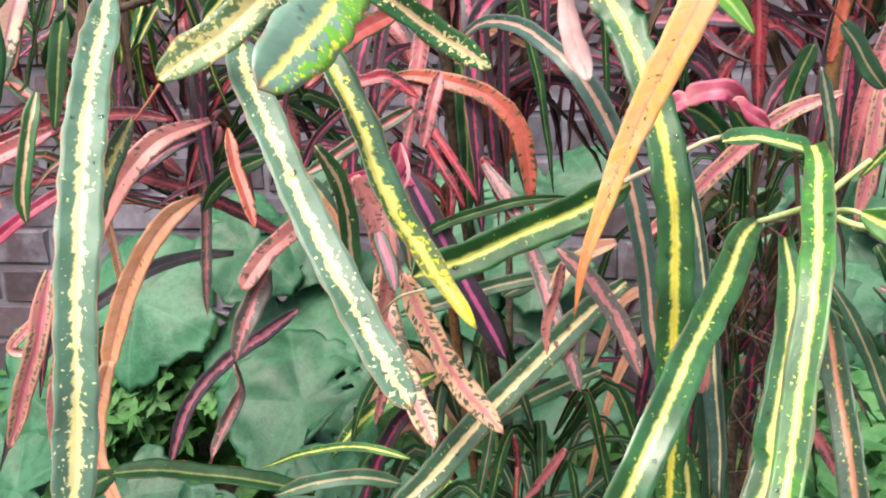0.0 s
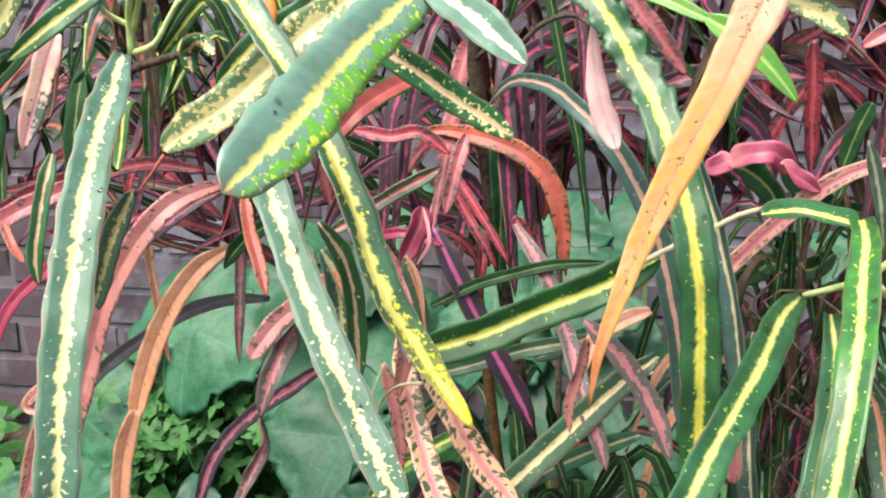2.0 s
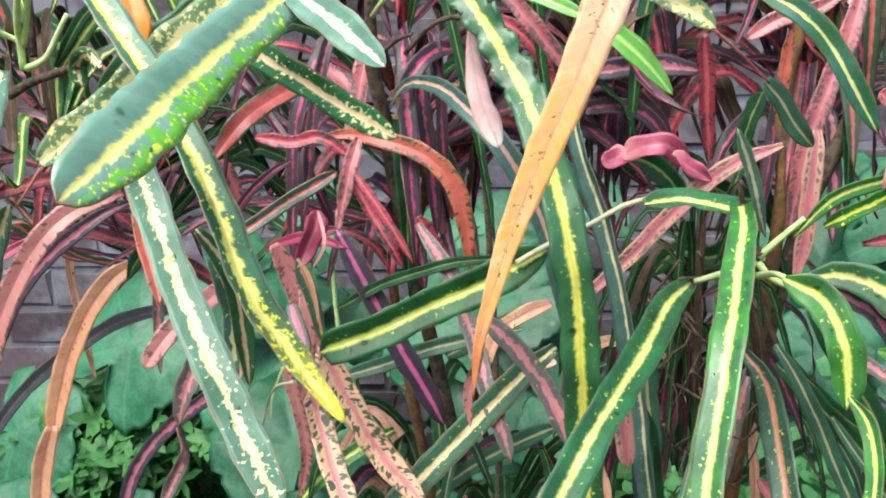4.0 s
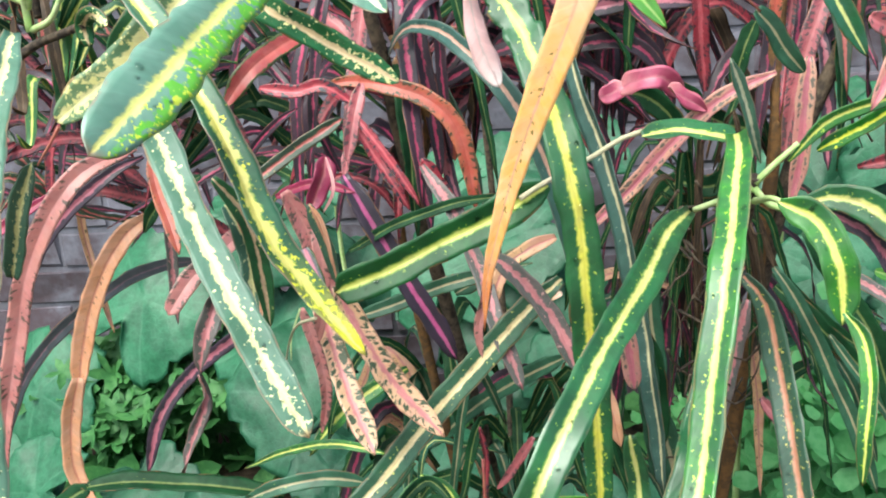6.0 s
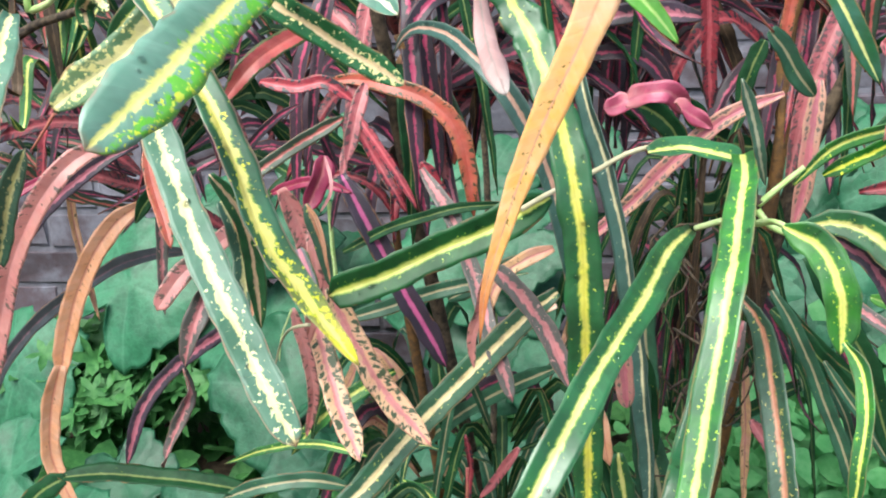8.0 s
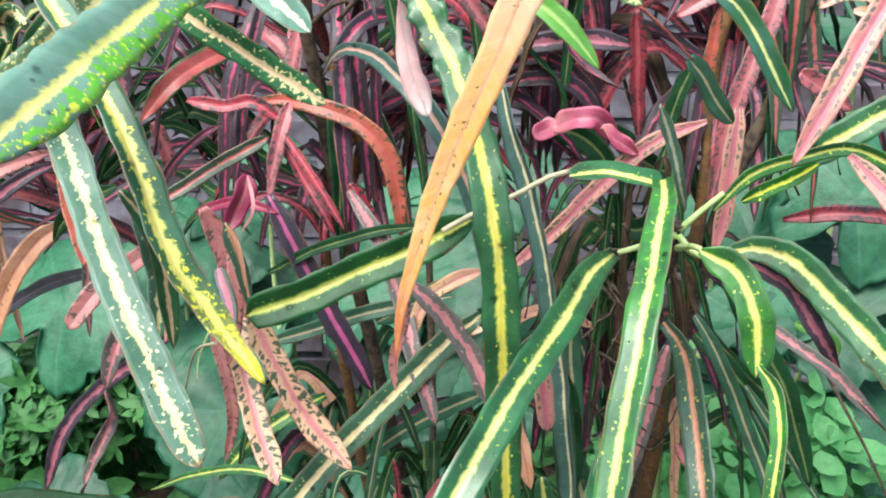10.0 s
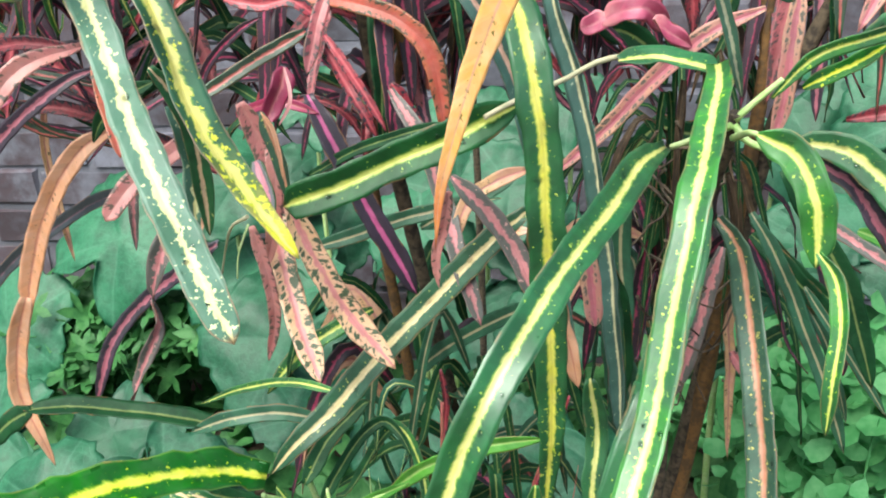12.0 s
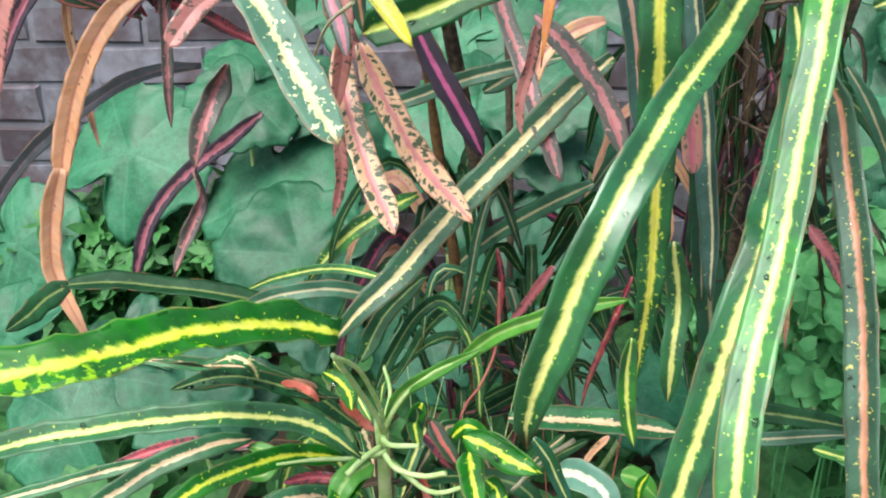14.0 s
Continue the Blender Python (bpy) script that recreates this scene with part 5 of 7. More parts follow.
leaf(right, "lime", [(0.122, 0.400, 0.637), (0.121, 0.400, 0.618), (0.123, 0.400, 0.596), (0.127, 0.400, 0.576)], 0.0087, (-0.07, -0.74, 0.67), base=.4, tip=.4, twist=70)
leaf(right, "pink", [(0.251, 0.600, 0.618), (0.263, 0.590, 0.603), (0.276, 0.580, 0.580)], 0.0088, (-0.24, -0.79, 0.56), base=.4, tip=.4)
leaf(right, "lilac", [(0.278, 0.600, 0.760), (0.313, 0.590, 0.742), (0.332, 0.580, 0.716), (0.350, 0.580, 0.686)], 0.0128, (-0.18, -0.83, 0.53), base=.4, tip=.4)
leaf(right, "dusk", [(0.285, 0.580, 0.724), (0.311, 0.570, 0.712), (0.337, 0.560, 0.695), (0.371, 0.550, 0.662)], 0.0094, (-0.18, -0.81, 0.56), base=.4, tip=.4)
leaf(right, "dark", [(0.251, 0.500, 0.776), (0.269, 0.500, 0.746), (0.291, 0.500, 0.709), (0.312, 0.500, 0.646)], 0.0125, (-0.14, -0.81, 0.56), base=.4, tip=.3)
leaf(right, "dusk", [(0.236, 0.580, 0.702), (0.226, 0.570, 0.667), (0.216, 0.560, 0.632), (0.206, 0.560, 0.600)], 0.0110, (-0.05, -0.79, 0.61), base=.4, tip=.3)
leaf(right, "red", [(0.142, 0.620, 0.568), (0.129, 0.620, 0.526), (0.118, 0.620, 0.493), (0.111, 0.620, 0.463)], 0.0050, (-0.05, -0.76, 0.64), base=.4, tip=.4)
leaf(far, "pinkgreen", [(0.292, 0.450, 0.858), (0.308, 0.430, 0.840), (0.327, 0.410, 0.812), (0.350, 0.390, 0.781)], 0.0108, (-0.24, -0.85, 0.47), base=.3, tip=.3, blunt=.7)
leaf(far, "pinkgreen", [(0.305, 0.440, 0.960), (0.291, 0.430, 0.930), (0.275, 0.418, 0.901), (0.253, 0.410, 0.860)], 0.0118, (-0.19, -0.93, 0.33), base=.4, tip=.4, blunt=.4)
leaf(far, "slim", [(0.210, 0.500, 0.946), (0.232, 0.490, 0.933), (0.251, 0.485, 0.911), (0.272, 0.480, 0.874)], 0.0122, (-0.10, -0.95, 0.31), base=.25, tip=.3)
leaf(far, "grey", [(0.224, 0.520, 0.897), (0.233, 0.520, 0.886), (0.241, 0.520, 0.873), (0.251, 0.520, 0.861)], 0.0116, (-0.09, -0.93, 0.37), base=.7, tip=.4, twist=60, blunt=.8)
leaf(far, "yellow", [(0.298, 0.560, 0.832), (0.319, 0.555, 0.846), (0.345, 0.550, 0.864), (0.371, 0.545, 0.877)], 0.0191, (-0.22, -0.89, 0.39), base=.3, tip=.35, drops=9)
leaf(far, "lime", [(0.246, 0.530, 0.809), (0.266, 0.530, 0.830), (0.294, 0.530, 0.841), (0.321, 0.530, 0.846), (0.349, 0.530, 0.833), (0.366, 0.530, 0.811), (0.374, 0.530, 0.778)], 0.0091, (-0.21, -0.89, 0.41), base=.2, tip=.35, roll=30)
leaf(far, "blotched", [(0.323, 0.310, 0.969), (0.316, 0.305, 0.940), (0.308, 0.300, 0.913), (0.297, 0.300, 0.883)], 0.0200, (-0.32, -0.89, 0.33), base=.5, tip=.5, blunt=.3)
leaf(far, "pinkgreen", [(0.253, 0.600, 0.850), (0.225, 0.610, 0.835), (0.189, 0.615, 0.802), (0.156, 0.620, 0.764), (0.125, 0.620, 0.735)], 0.0115, (-0.01, -0.90, 0.44), base=.3, tip=.4)
leaf(far, "pinkgreen", [(0.263, 0.560, 0.864), (0.260, 0.552, 0.836), (0.257, 0.548, 0.807), (0.252, 0.545, 0.777)], 0.0108, (-0.11, -0.89, 0.44), base=.4, tip=.4)
leaf(far, "pink", [(0.295, 0.600, 0.945), (0.282, 0.590, 0.905), (0.263, 0.580, 0.854), (0.252, 0.570, 0.797)], 0.0127, (-0.13, -0.93, 0.35), base=.4, tip=.4)
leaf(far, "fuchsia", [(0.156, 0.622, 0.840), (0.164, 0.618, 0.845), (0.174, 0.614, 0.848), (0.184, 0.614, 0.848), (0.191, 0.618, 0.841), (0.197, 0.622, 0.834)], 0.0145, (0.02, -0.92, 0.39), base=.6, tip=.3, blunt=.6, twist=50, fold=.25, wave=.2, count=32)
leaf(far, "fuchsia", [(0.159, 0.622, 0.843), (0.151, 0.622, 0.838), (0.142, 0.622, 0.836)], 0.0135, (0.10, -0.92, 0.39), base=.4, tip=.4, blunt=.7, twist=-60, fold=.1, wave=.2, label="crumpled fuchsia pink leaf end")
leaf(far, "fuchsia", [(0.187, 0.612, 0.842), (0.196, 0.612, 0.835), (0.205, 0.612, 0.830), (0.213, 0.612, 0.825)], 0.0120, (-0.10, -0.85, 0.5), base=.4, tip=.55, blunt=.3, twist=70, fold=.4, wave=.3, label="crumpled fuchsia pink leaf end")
leaf(far, "speckled", [(0.134, 0.520, 0.964), (0.154, 0.510, 0.951), (0.174, 0.505, 0.940), (0.194, 0.500, 0.925)], 0.0142, (0.03, -0.96, 0.27), base=.4, tip=.4, blunt=.7)
leaf(far, "blush", [(0.152, 0.500, 0.956), (0.178, 0.500, 0.952), (0.207, 0.500, 0.949), (0.234, 0.500, 0.946)], 0.0098, (-0.02, -0.96, 0.26), base=.3, tip=.4)
leaf(far, "fresh", [(0.054, 0.560, 0.964), (0.085, 0.550, 0.951), (0.114, 0.540, 0.939), (0.136, 0.530, 0.929)], 0.0096, (0.13, -0.95, 0.27), base=.3, tip=.4)
leaf(far, "fresh", [(0.127, 0.520, 0.933), (0.144, 0.515, 0.923), (0.159, 0.510, 0.910), (0.174, 0.506, 0.891)], 0.0135, (0.05, -0.95, 0.31), base=.4, tip=.5, blunt=.3)
leaf(far, "peachspot", [(0.315, 0.600, 0.921), (0.328, 0.600, 0.928), (0.346, 0.600, 0.927), (0.367, 0.600, 0.924)], 0.0079, (-0.22, -0.93, 0.29), base=.4, tip=.4)
leaf(far, "red", [(0.337, 0.700, 0.759), (0.379, 0.690, 0.768), (0.420, 0.680, 0.764), (0.470, 0.680, 0.736)], 0.0129, (-0.25, -0.86, 0.45), base=.3, tip=.4)
leaf(far, "pink", [(0.308, 0.600, 0.881), (0.327, 0.600, 0.869), (0.343, 0.600, 0.858)], 0.0142, (-0.20, -0.91, 0.36), base=.4, tip=.5)
leaf(far, "magenta", [(0.359, 0.660, 0.959), (0.372, 0.660, 0.939), (0.402, 0.660, 0.918), (0.439, 0.660, 0.902)], 0.0118, (-0.26, -0.92, 0.28), base=.3, tip=.4)
leaf(far, "pink", [(0.357, 0.500, 0.836), (0.376, 0.500, 0.841), (0.399, 0.500, 0.843), (0.421, 0.500, 0.840)], 0.0132, (-0.31, -0.85, 0.41), base=.4, tip=.4)
leaf(far, "red", [(0.049, 0.660, 0.935), (0.083, 0.660, 0.922), (0.104, 0.660, 0.897), (0.116, 0.660, 0.863)], 0.0102, (0.12, -0.94, 0.31), base=.3, tip=.4)
leaf(far, "purple", [(0.120, 0.720, 0.868), (0.153, 0.720, 0.877), (0.185, 0.720, 0.854), (0.204, 0.720, 0.807)], 0.0119, (0.02, -0.94, 0.35), base=.3, tip=.4)
leaf(far, "purple", [(0.108, 0.750, 0.841), (0.142, 0.750, 0.835), (0.166, 0.750, 0.806)], 0.0132, (0.05, -0.92, 0.38), base=.3, tip=.4)
leaf(low, "vividtip", [(-0.020, 0.406, 0.629), (-0.033, 0.402, 0.634), (-0.055, 0.383, 0.644), (-0.078, 0.359, 0.652), (-0.100, 0.334, 0.656), (-0.120, 0.318, 0.656), (-0.144, 0.307, 0.655), (-0.162, 0.301, 0.653), (-0.180, 0.297, 0.650), (-0.194, 0.295, 0.652)], 0.0235, (0.35, -0.70, 0.62), base=.7, tip=.22, blunt=.7, wave=.2, roll=20, drops=16)
leaf(low, "yellow", [(-0.020, 0.441, 0.531), (-0.037, 0.436, 0.550), (-0.061, 0.431, 0.561), (-0.093, 0.414, 0.571), (-0.131, 0.406, 0.570), (-0.171, 0.391, 0.569), (-0.210, 0.386, 0.561), (-0.240, 0.385, 0.554)], 0.0150, (0.31, -0.67, 0.68), base=.15, tip=.25, roll=12, wave=.14, fold=.45, drops=16)
leaf(low, "dark", [(-0.096, 0.560, 0.563), (-0.133, 0.555, 0.573), (-0.178, 0.550, 0.581), (-0.215, 0.545, 0.584), (-0.242, 0.540, 0.583)], 0.0165, (0.35, -0.73, 0.59), base=.4, tip=.2, roll=30)
leaf(low, "dark", [(-0.236, 0.540, 0.583), (-0.255, 0.540, 0.572), (-0.271, 0.540, 0.558), (-0.289, 0.540, 0.545)], 0.0165, (0.44, -0.68, 0.59), base=.5, tip=.7, curl=.3)
leaf(low, "grey", [(-0.033, 0.560, 0.574), (-0.063, 0.555, 0.581), (-0.092, 0.550, 0.578), (-0.124, 0.550, 0.566)], 0.0120, (0.22, -0.77, 0.60), base=.4, tip=.3)
leaf(low, "fresh", [(-0.012, 0.480, 0.532), (0.002, 0.475, 0.556), (0.026, 0.470, 0.576), (0.046, 0.465, 0.590)], 0.0084, (0.11, -0.74, 0.67), base=.2, tip=.5, roll=20)
leaf(low, "fresh", [(0.033, 0.470, 0.580), (0.055, 0.465, 0.601), (0.077, 0.460, 0.614), (0.095, 0.460, 0.622), (0.126, 0.455, 0.631)], 0.0102, (0.01, -0.78, 0.63), base=.2, tip=.4, roll=30)
leaf(low, "straw", [(0.113, 0.512, 0.746), (0.085, 0.510, 0.720), (0.053, 0.501, 0.687), (0.021, 0.487, 0.656), (-0.000, 0.478, 0.631), (-0.021, 0.467, 0.612), (-0.039, 0.466, 0.591)], 0.0173, (0.14, -0.75, 0.64), base=.4, tip=.3, blunt=.5, drops=9)
leaf(low, "grey", [(0.114, 0.678, 0.616), (0.083, 0.693, 0.594), (0.038, 0.707, 0.560), (-0.014, 0.722, 0.506)], 0.0154, (0.06, -0.78, 0.62), base=.4, tip=.4)
leaf(low, "lime", [(-0.025, 0.720, 0.588), (-0.054, 0.700, 0.578), (-0.086, 0.690, 0.556), (-0.111, 0.680, 0.525)], 0.0146, (0.18, -0.81, 0.56), base=.4, tip=.4, blunt=.4)
leaf(low, "lime", [(-0.040, 0.660, 0.539), (-0.082, 0.670, 0.543), (-0.132, 0.680, 0.529), (-0.176, 0.690, 0.507)], 0.0080, (0.22, -0.78, 0.59), base=.3, tip=.5)
leaf(low, "peach", [(0.061, 0.500, 0.523), (0.089, 0.505, 0.521), (0.124, 0.510, 0.516), (0.170, 0.515, 0.509)], 0.0180, (-0.03, -0.72, 0.69), base=.4, tip=.35, roll=-20, drops=9)
leaf(low, "grey", [(0.168, 0.520, 0.506), (0.203, 0.520, 0.504), (0.237, 0.520, 0.507), (0.275, 0.520, 0.511)], 0.0097, (-0.19, -0.70, 0.69), base=.4, tip=.4)
leaf(low, "dark", [(0.192, 0.560, 0.497), (0.225, 0.560, 0.498), (0.258, 0.560, 0.496), (0.291, 0.560, 0.490)], 0.0139, (-0.20, -0.71, 0.67), base=.4, tip=.4)
leaf(low, "peach", [(-0.095, 0.470, 0.519), (-0.116, 0.455, 0.522), (-0.142, 0.440, 0.517), (-0.170, 0.420, 0.504), (-0.195, 0.410, 0.490)], 0.0139, (0.32, -0.64, 0.70), base=.3, tip=.4)
leaf(low, "peach", [(-0.154, 0.450, 0.513), (-0.178, 0.440, 0.510), (-0.206, 0.430, 0.505), (-0.241, 0.420, 0.498)], 0.0081, (0.38, -0.61, 0.70), base=.3, tip=.4)
leaf(low, "vivid", [(-0.040, 0.480, 0.501), (-0.066, 0.460, 0.516), (-0.087, 0.440, 0.521), (-0.110, 0.420, 0.520), (-0.130, 0.400, 0.511)], 0.0137, (0.25, -0.66, 0.71), base=.2, tip=.35)
leaf(low, "vivid", [(-0.025, 0.480, 0.502), (-0.032, 0.460, 0.500), (-0.037, 0.440, 0.494), (-0.044, 0.430, 0.481)], 0.0167, (0.17, -0.66, 0.73), base=.2, tip=.4, drops=9)
leaf(low, "vivid", [(0.035, 0.480, 0.517), (0.052, 0.470, 0.525), (0.070, 0.460, 0.521), (0.083, 0.450, 0.520)], 0.0147, (0.03, -0.70, 0.71), base=.4, tip=.5, roll=25)
leaf(low, "pale", [(0.091, 0.460, 0.515), (0.102, 0.450, 0.521), (0.115, 0.440, 0.520), (0.127, 0.430, 0.507)], 0.0168, (-0.04, -0.69, 0.73), base=.4, tip=.5)
leaf(low, "slim", [(0.078, 0.370, 0.599), (0.085, 0.370, 0.588), (0.090, 0.370, 0.576), (0.097, 0.370, 0.560)], 0.0072, (-0.01, -0.69, 0.72), base=.4, tip=.4)
leaf(low, "lime", [(-0.003, 0.600, 0.553), (-0.021, 0.580, 0.531), (-0.026, 0.550, 0.521), (-0.024, 0.520, 0.514)], 0.0075, (0.14, -0.75, 0.65), base=.3, tip=.3)
leaf(low, "lime", [(-0.004, 0.620, 0.543), (0.017, 0.620, 0.530), (0.031, 0.610, 0.499), (0.036, 0.600, 0.456)], 0.0080, (0.07, -0.76, 0.64), base=.3, tip=.4)
leaf(low, "dark", [(-0.035, 0.520, 0.547), (-0.022, 0.540, 0.570), (-0.003, 0.560, 0.586), (0.005, 0.560, 0.590)], 0.0130, (0.13, -0.78, 0.61), base=.3, tip=.4)
leaf(low, "red", [(0.005, 0.520, 0.494), (0.015, 0.510, 0.492), (0.025, 0.500, 0.483)], 0.0100, (0.09, -0.70, 0.71), base=.4, tip=.5)
leaf(low, "tan", [(-0.071, 0.540, 0.512), (-0.080, 0.530, 0.522), (-0.096, 0.520, 0.529)], 0.0066, (0.22, -0.71, 0.66), base=.4, tip=.5)
leaf(low, "peach", [(-0.110, 0.540, 0.525), (-0.141, 0.540, 0.526), (-0.168, 0.530, 0.534), (-0.192, 0.530, 0.533)], 0.0098, (0.31, -0.70, 0.64), base=.3, tip=.4)
leaf(low, "dark", [(-0.046, 0.560, 0.468), (-0.085, 0.560, 0.498), (-0.126, 0.550, 0.514), (-0.168, 0.550, 0.500)], 0.0158, (0.24, -0.71, 0.66), base=.3, tip=.4)
leaf(low, "dark", [(-0.003, 0.500, 0.502), (0.004, 0.500, 0.520), (0.003, 0.500, 0.528)], 0.0114, (0.11, -0.71, 0.69), base=.4, tip=.5)
leaf(low, "red", [(-0.104, 0.520, 0.477), (-0.152, 0.520, 0.477), (-0.184, 0.510, 0.474), (-0.213, 0.500, 0.466)], 0.0080, (0.31, -0.65, 0.69), base=.4, tip=.4)
leaf(low, "red", [(-0.056, 0.540, 0.438), (-0.076, 0.540, 0.439), (-0.098, 0.530, 0.440)], 0.0084, (0.19, -0.66, 0.72), base=.4, tip=.4)
leaf(low, "vivid", [(0.039, 0.470, 0.518), (0.042, 0.460, 0.505), (0.047, 0.450, 0.493)], 0.0161, (0.06, -0.68, 0.73), base=.4, tip=.5)
leaf(low, "red", [(0.046, 0.620, 0.586), (0.050, 0.620, 0.559), (0.048, 0.620, 0.532), (0.043, 0.620, 0.494)], 0.0050, (0.04, -0.79, 0.61), base=.5, tip=.4)
leaf(low, "dark", [(0.114, 0.560, 0.469), (0.091, 0.560, 0.453), (0.067, 0.560, 0.427), (0.051, 0.560, 0.406)], 0.0084, (0.00, -0.69, 0.72), base=.4, tip=.4)
leaf(low, "pink", [(0.086, 0.640, 0.565), (0.066, 0.640, 0.532), (0.054, 0.640, 0.517)], 0.0075, (0.02, -0.79, 0.62), base=.4, tip=.4)
leaf(right, "grey", [(0.171, 0.560, 0.747), (0.170, 0.560, 0.705), (0.173, 0.550, 0.658), (0.169, 0.550, 0.609)], 0.0133, (0.01, -0.81, 0.59), base=.4, tip=.3)
leaf(centre, "purple", [(-0.090, 0.540, 0.804), (-0.077, 0.540, 0.828), (-0.060, 0.540, 0.844), (-0.044, 0.540, 0.853)], 0.0060, (0.35, -0.84, 0.41), base=.4, tip=.4)
leaf(centre, "red", [(-0.065, 0.620, 0.784), (-0.039, 0.620, 0.789), (-0.015, 0.620, 0.780), (-0.003, 0.620, 0.759)], 0.0062, (0.26, -0.85, 0.45), base=.4, tip=.4)
leaf(centre, "red", [(-0.087, 0.600, 0.858), (-0.063, 0.600, 0.854), (-0.042, 0.600, 0.857), (-0.022, 0.600, 0.843)], 0.0098, (0.31, -0.87, 0.38), base=.3, tip=.4)
leaf(centre, "pink", [(-0.134, 0.660, 0.833), (-0.127, 0.660, 0.815), (-0.122, 0.660, 0.792)], 0.0108, (0.36, -0.84, 0.40), base=.4, tip=.5)
leaf(centre, "magenta", [(-0.079, 0.580, 0.786), (-0.049, 0.570, 0.797), (-0.021, 0.570, 0.790)], 0.0070, (0.31, -0.84, 0.45), base=.4, tip=.4)
leaf(centre, "red", [(0.021, 0.600, 0.804), (0.034, 0.600, 0.780), (0.044, 0.600, 0.759)], 0.0106, (0.19, -0.86, 0.47), base=.3, tip=.4)
leaf(far, "blush", [(0.297, 0.640, 0.933), (0.320, 0.640, 0.944), (0.347, 0.640, 0.945), (0.375, 0.640, 0.935)], 0.0140, (-0.20, -0.94, 0.26), base=.3, tip=.4, twist=80)
leaf(far, "pink", [(0.239, 0.660, 0.912), (0.259, 0.660, 0.924), (0.280, 0.660, 0.928), (0.300, 0.660, 0.940)], 0.0113, (-0.12, -0.95, 0.29), base=.3, tip=.4)
leaf(far, "red", [(0.387, 0.620, 0.905), (0.393, 0.620, 0.882), (0.392, 0.620, 0.862)], 0.0094, (-0.28, -0.90, 0.34), base=.4, tip=.4)
leaf(far, "purple", [(0.327, 0.640, 0.884), (0.355, 0.640, 0.880), (0.380, 0.640, 0.870), (0.400, 0.640, 0.865)], 0.0046, (-0.24, -0.91, 0.35), base=.4, tip=.4)
leaf(far, "lilac", [(0.340, 0.660, 0.878), (0.364, 0.660, 0.880), (0.393, 0.660, 0.875), (0.417, 0.660, 0.877)], 0.0087, (-0.25, -0.91, 0.34), base=.4, tip=.4)
leaf(far, "rust", [(0.261, 0.660, 0.862), (0.265, 0.660, 0.891), (0.268, 0.660, 0.920)], 0.0088, (-0.11, -0.94, 0.33), base=.4, tip=.4)
leaf(left, "dark", [(-0.187, 0.450, 0.907), (-0.190, 0.450, 0.898), (-0.196, 0.450, 0.889), (-0.203, 0.450, 0.877)], 0.0102, (0.50, -0.79, 0.34), base=.3, tip=.4)
leaf(left, "freckled", [(-0.152, 0.500, 0.902), (-0.153, 0.500, 0.914), (-0.142, 0.490, 0.920), (-0.129, 0.480, 0.914)], 0.0103, (0.42, -0.86, 0.30), base=.4, tip=.4, curl=.5)
leaf(far, "orange", [(0.336, 0.600, 0.919), (0.351, 0.600, 0.918), (0.366, 0.600, 0.916)], 0.0067, (-0.23, -0.92, 0.30), base=.4, tip=.3)
leaf(left, "amber", [(-0.086, 0.430, 0.970), (-0.084, 0.425, 0.952), (-0.080, 0.420, 0.939), (-0.078, 0.420, 0.927)], 0.0134, (0.38, -0.89, 0.26), base=.6, tip=.3)
leaf(centre, "pink", [(0.079, 0.540, 0.953), (0.090, 0.535, 0.941), (0.103, 0.532, 0.925), (0.120, 0.530, 0.903)], 0.0102, (0.01, -0.96, 0.28), base=.3, tip=.4)
leaf(far, "vivid", [(0.264, 0.535, 0.813), (0.278, 0.535, 0.820), (0.292, 0.535, 0.827), (0.306, 0.535, 0.837)], 0.0092, (-0.15, -0.89, 0.44), base=.3, tip=.3)
leaf(low, "peach", [(-0.046, 0.500, 0.532), (-0.063, 0.490, 0.541), (-0.082, 0.480, 0.557), (-0.101, 0.480, 0.563), (-0.123, 0.470, 0.568), (-0.146, 0.460, 0.577)], 0.0104, (0.26, -0.71, 0.65), base=.3, tip=.4, twist=200, wave=.25)
leaf(right, "purple", [(0.307, 0.620, 0.678), (0.319, 0.620, 0.655), (0.328, 0.620, 0.627), (0.333, 0.620, 0.592)], 0.0111, (-0.16, -0.79, 0.59), base=.3, tip=.4)
leaf(right, "grey", [(0.284, 0.560, 0.684), (0.305, 0.550, 0.654), (0.321, 0.550, 0.631), (0.341, 0.550, 0.600)], 0.0069, (-0.16, -0.77, 0.62), base=.4, tip=.4)
leaf(right, "grey", [(0.289, 0.570, 0.670), (0.303, 0.560, 0.643), (0.314, 0.560, 0.611), (0.320, 0.560, 0.589)], 0.0064, (-0.15, -0.76, 0.63), base=.4, tip=.4)
leaf(right, "fresh", [(0.362, 0.720, 0.667), (0.379, 0.720, 0.660), (0.393, 0.720, 0.652), (0.400, 0.720, 0.640)], 0.0109, (-0.21, -0.81, 0.54), base=.4, tip=.4)
leaf(left, "speckled", [(-0.162, 0.360, 0.952), (-0.167, 0.360, 0.942), (-0.174, 0.360, 0.933), (-0.181, 0.360, 0.927)], 0.0111, (0.48, -0.83, 0.27), base=.4, tip=.4)
leaf(left, "yellow", [(-0.170, 0.330, 0.951), (-0.177, 0.330, 0.936), (-0.184, 0.330, 0.923), (-0.191, 0.330, 0.912)], 0.0090, (0.53, -0.80, 0.29), base=.4, tip=.4)
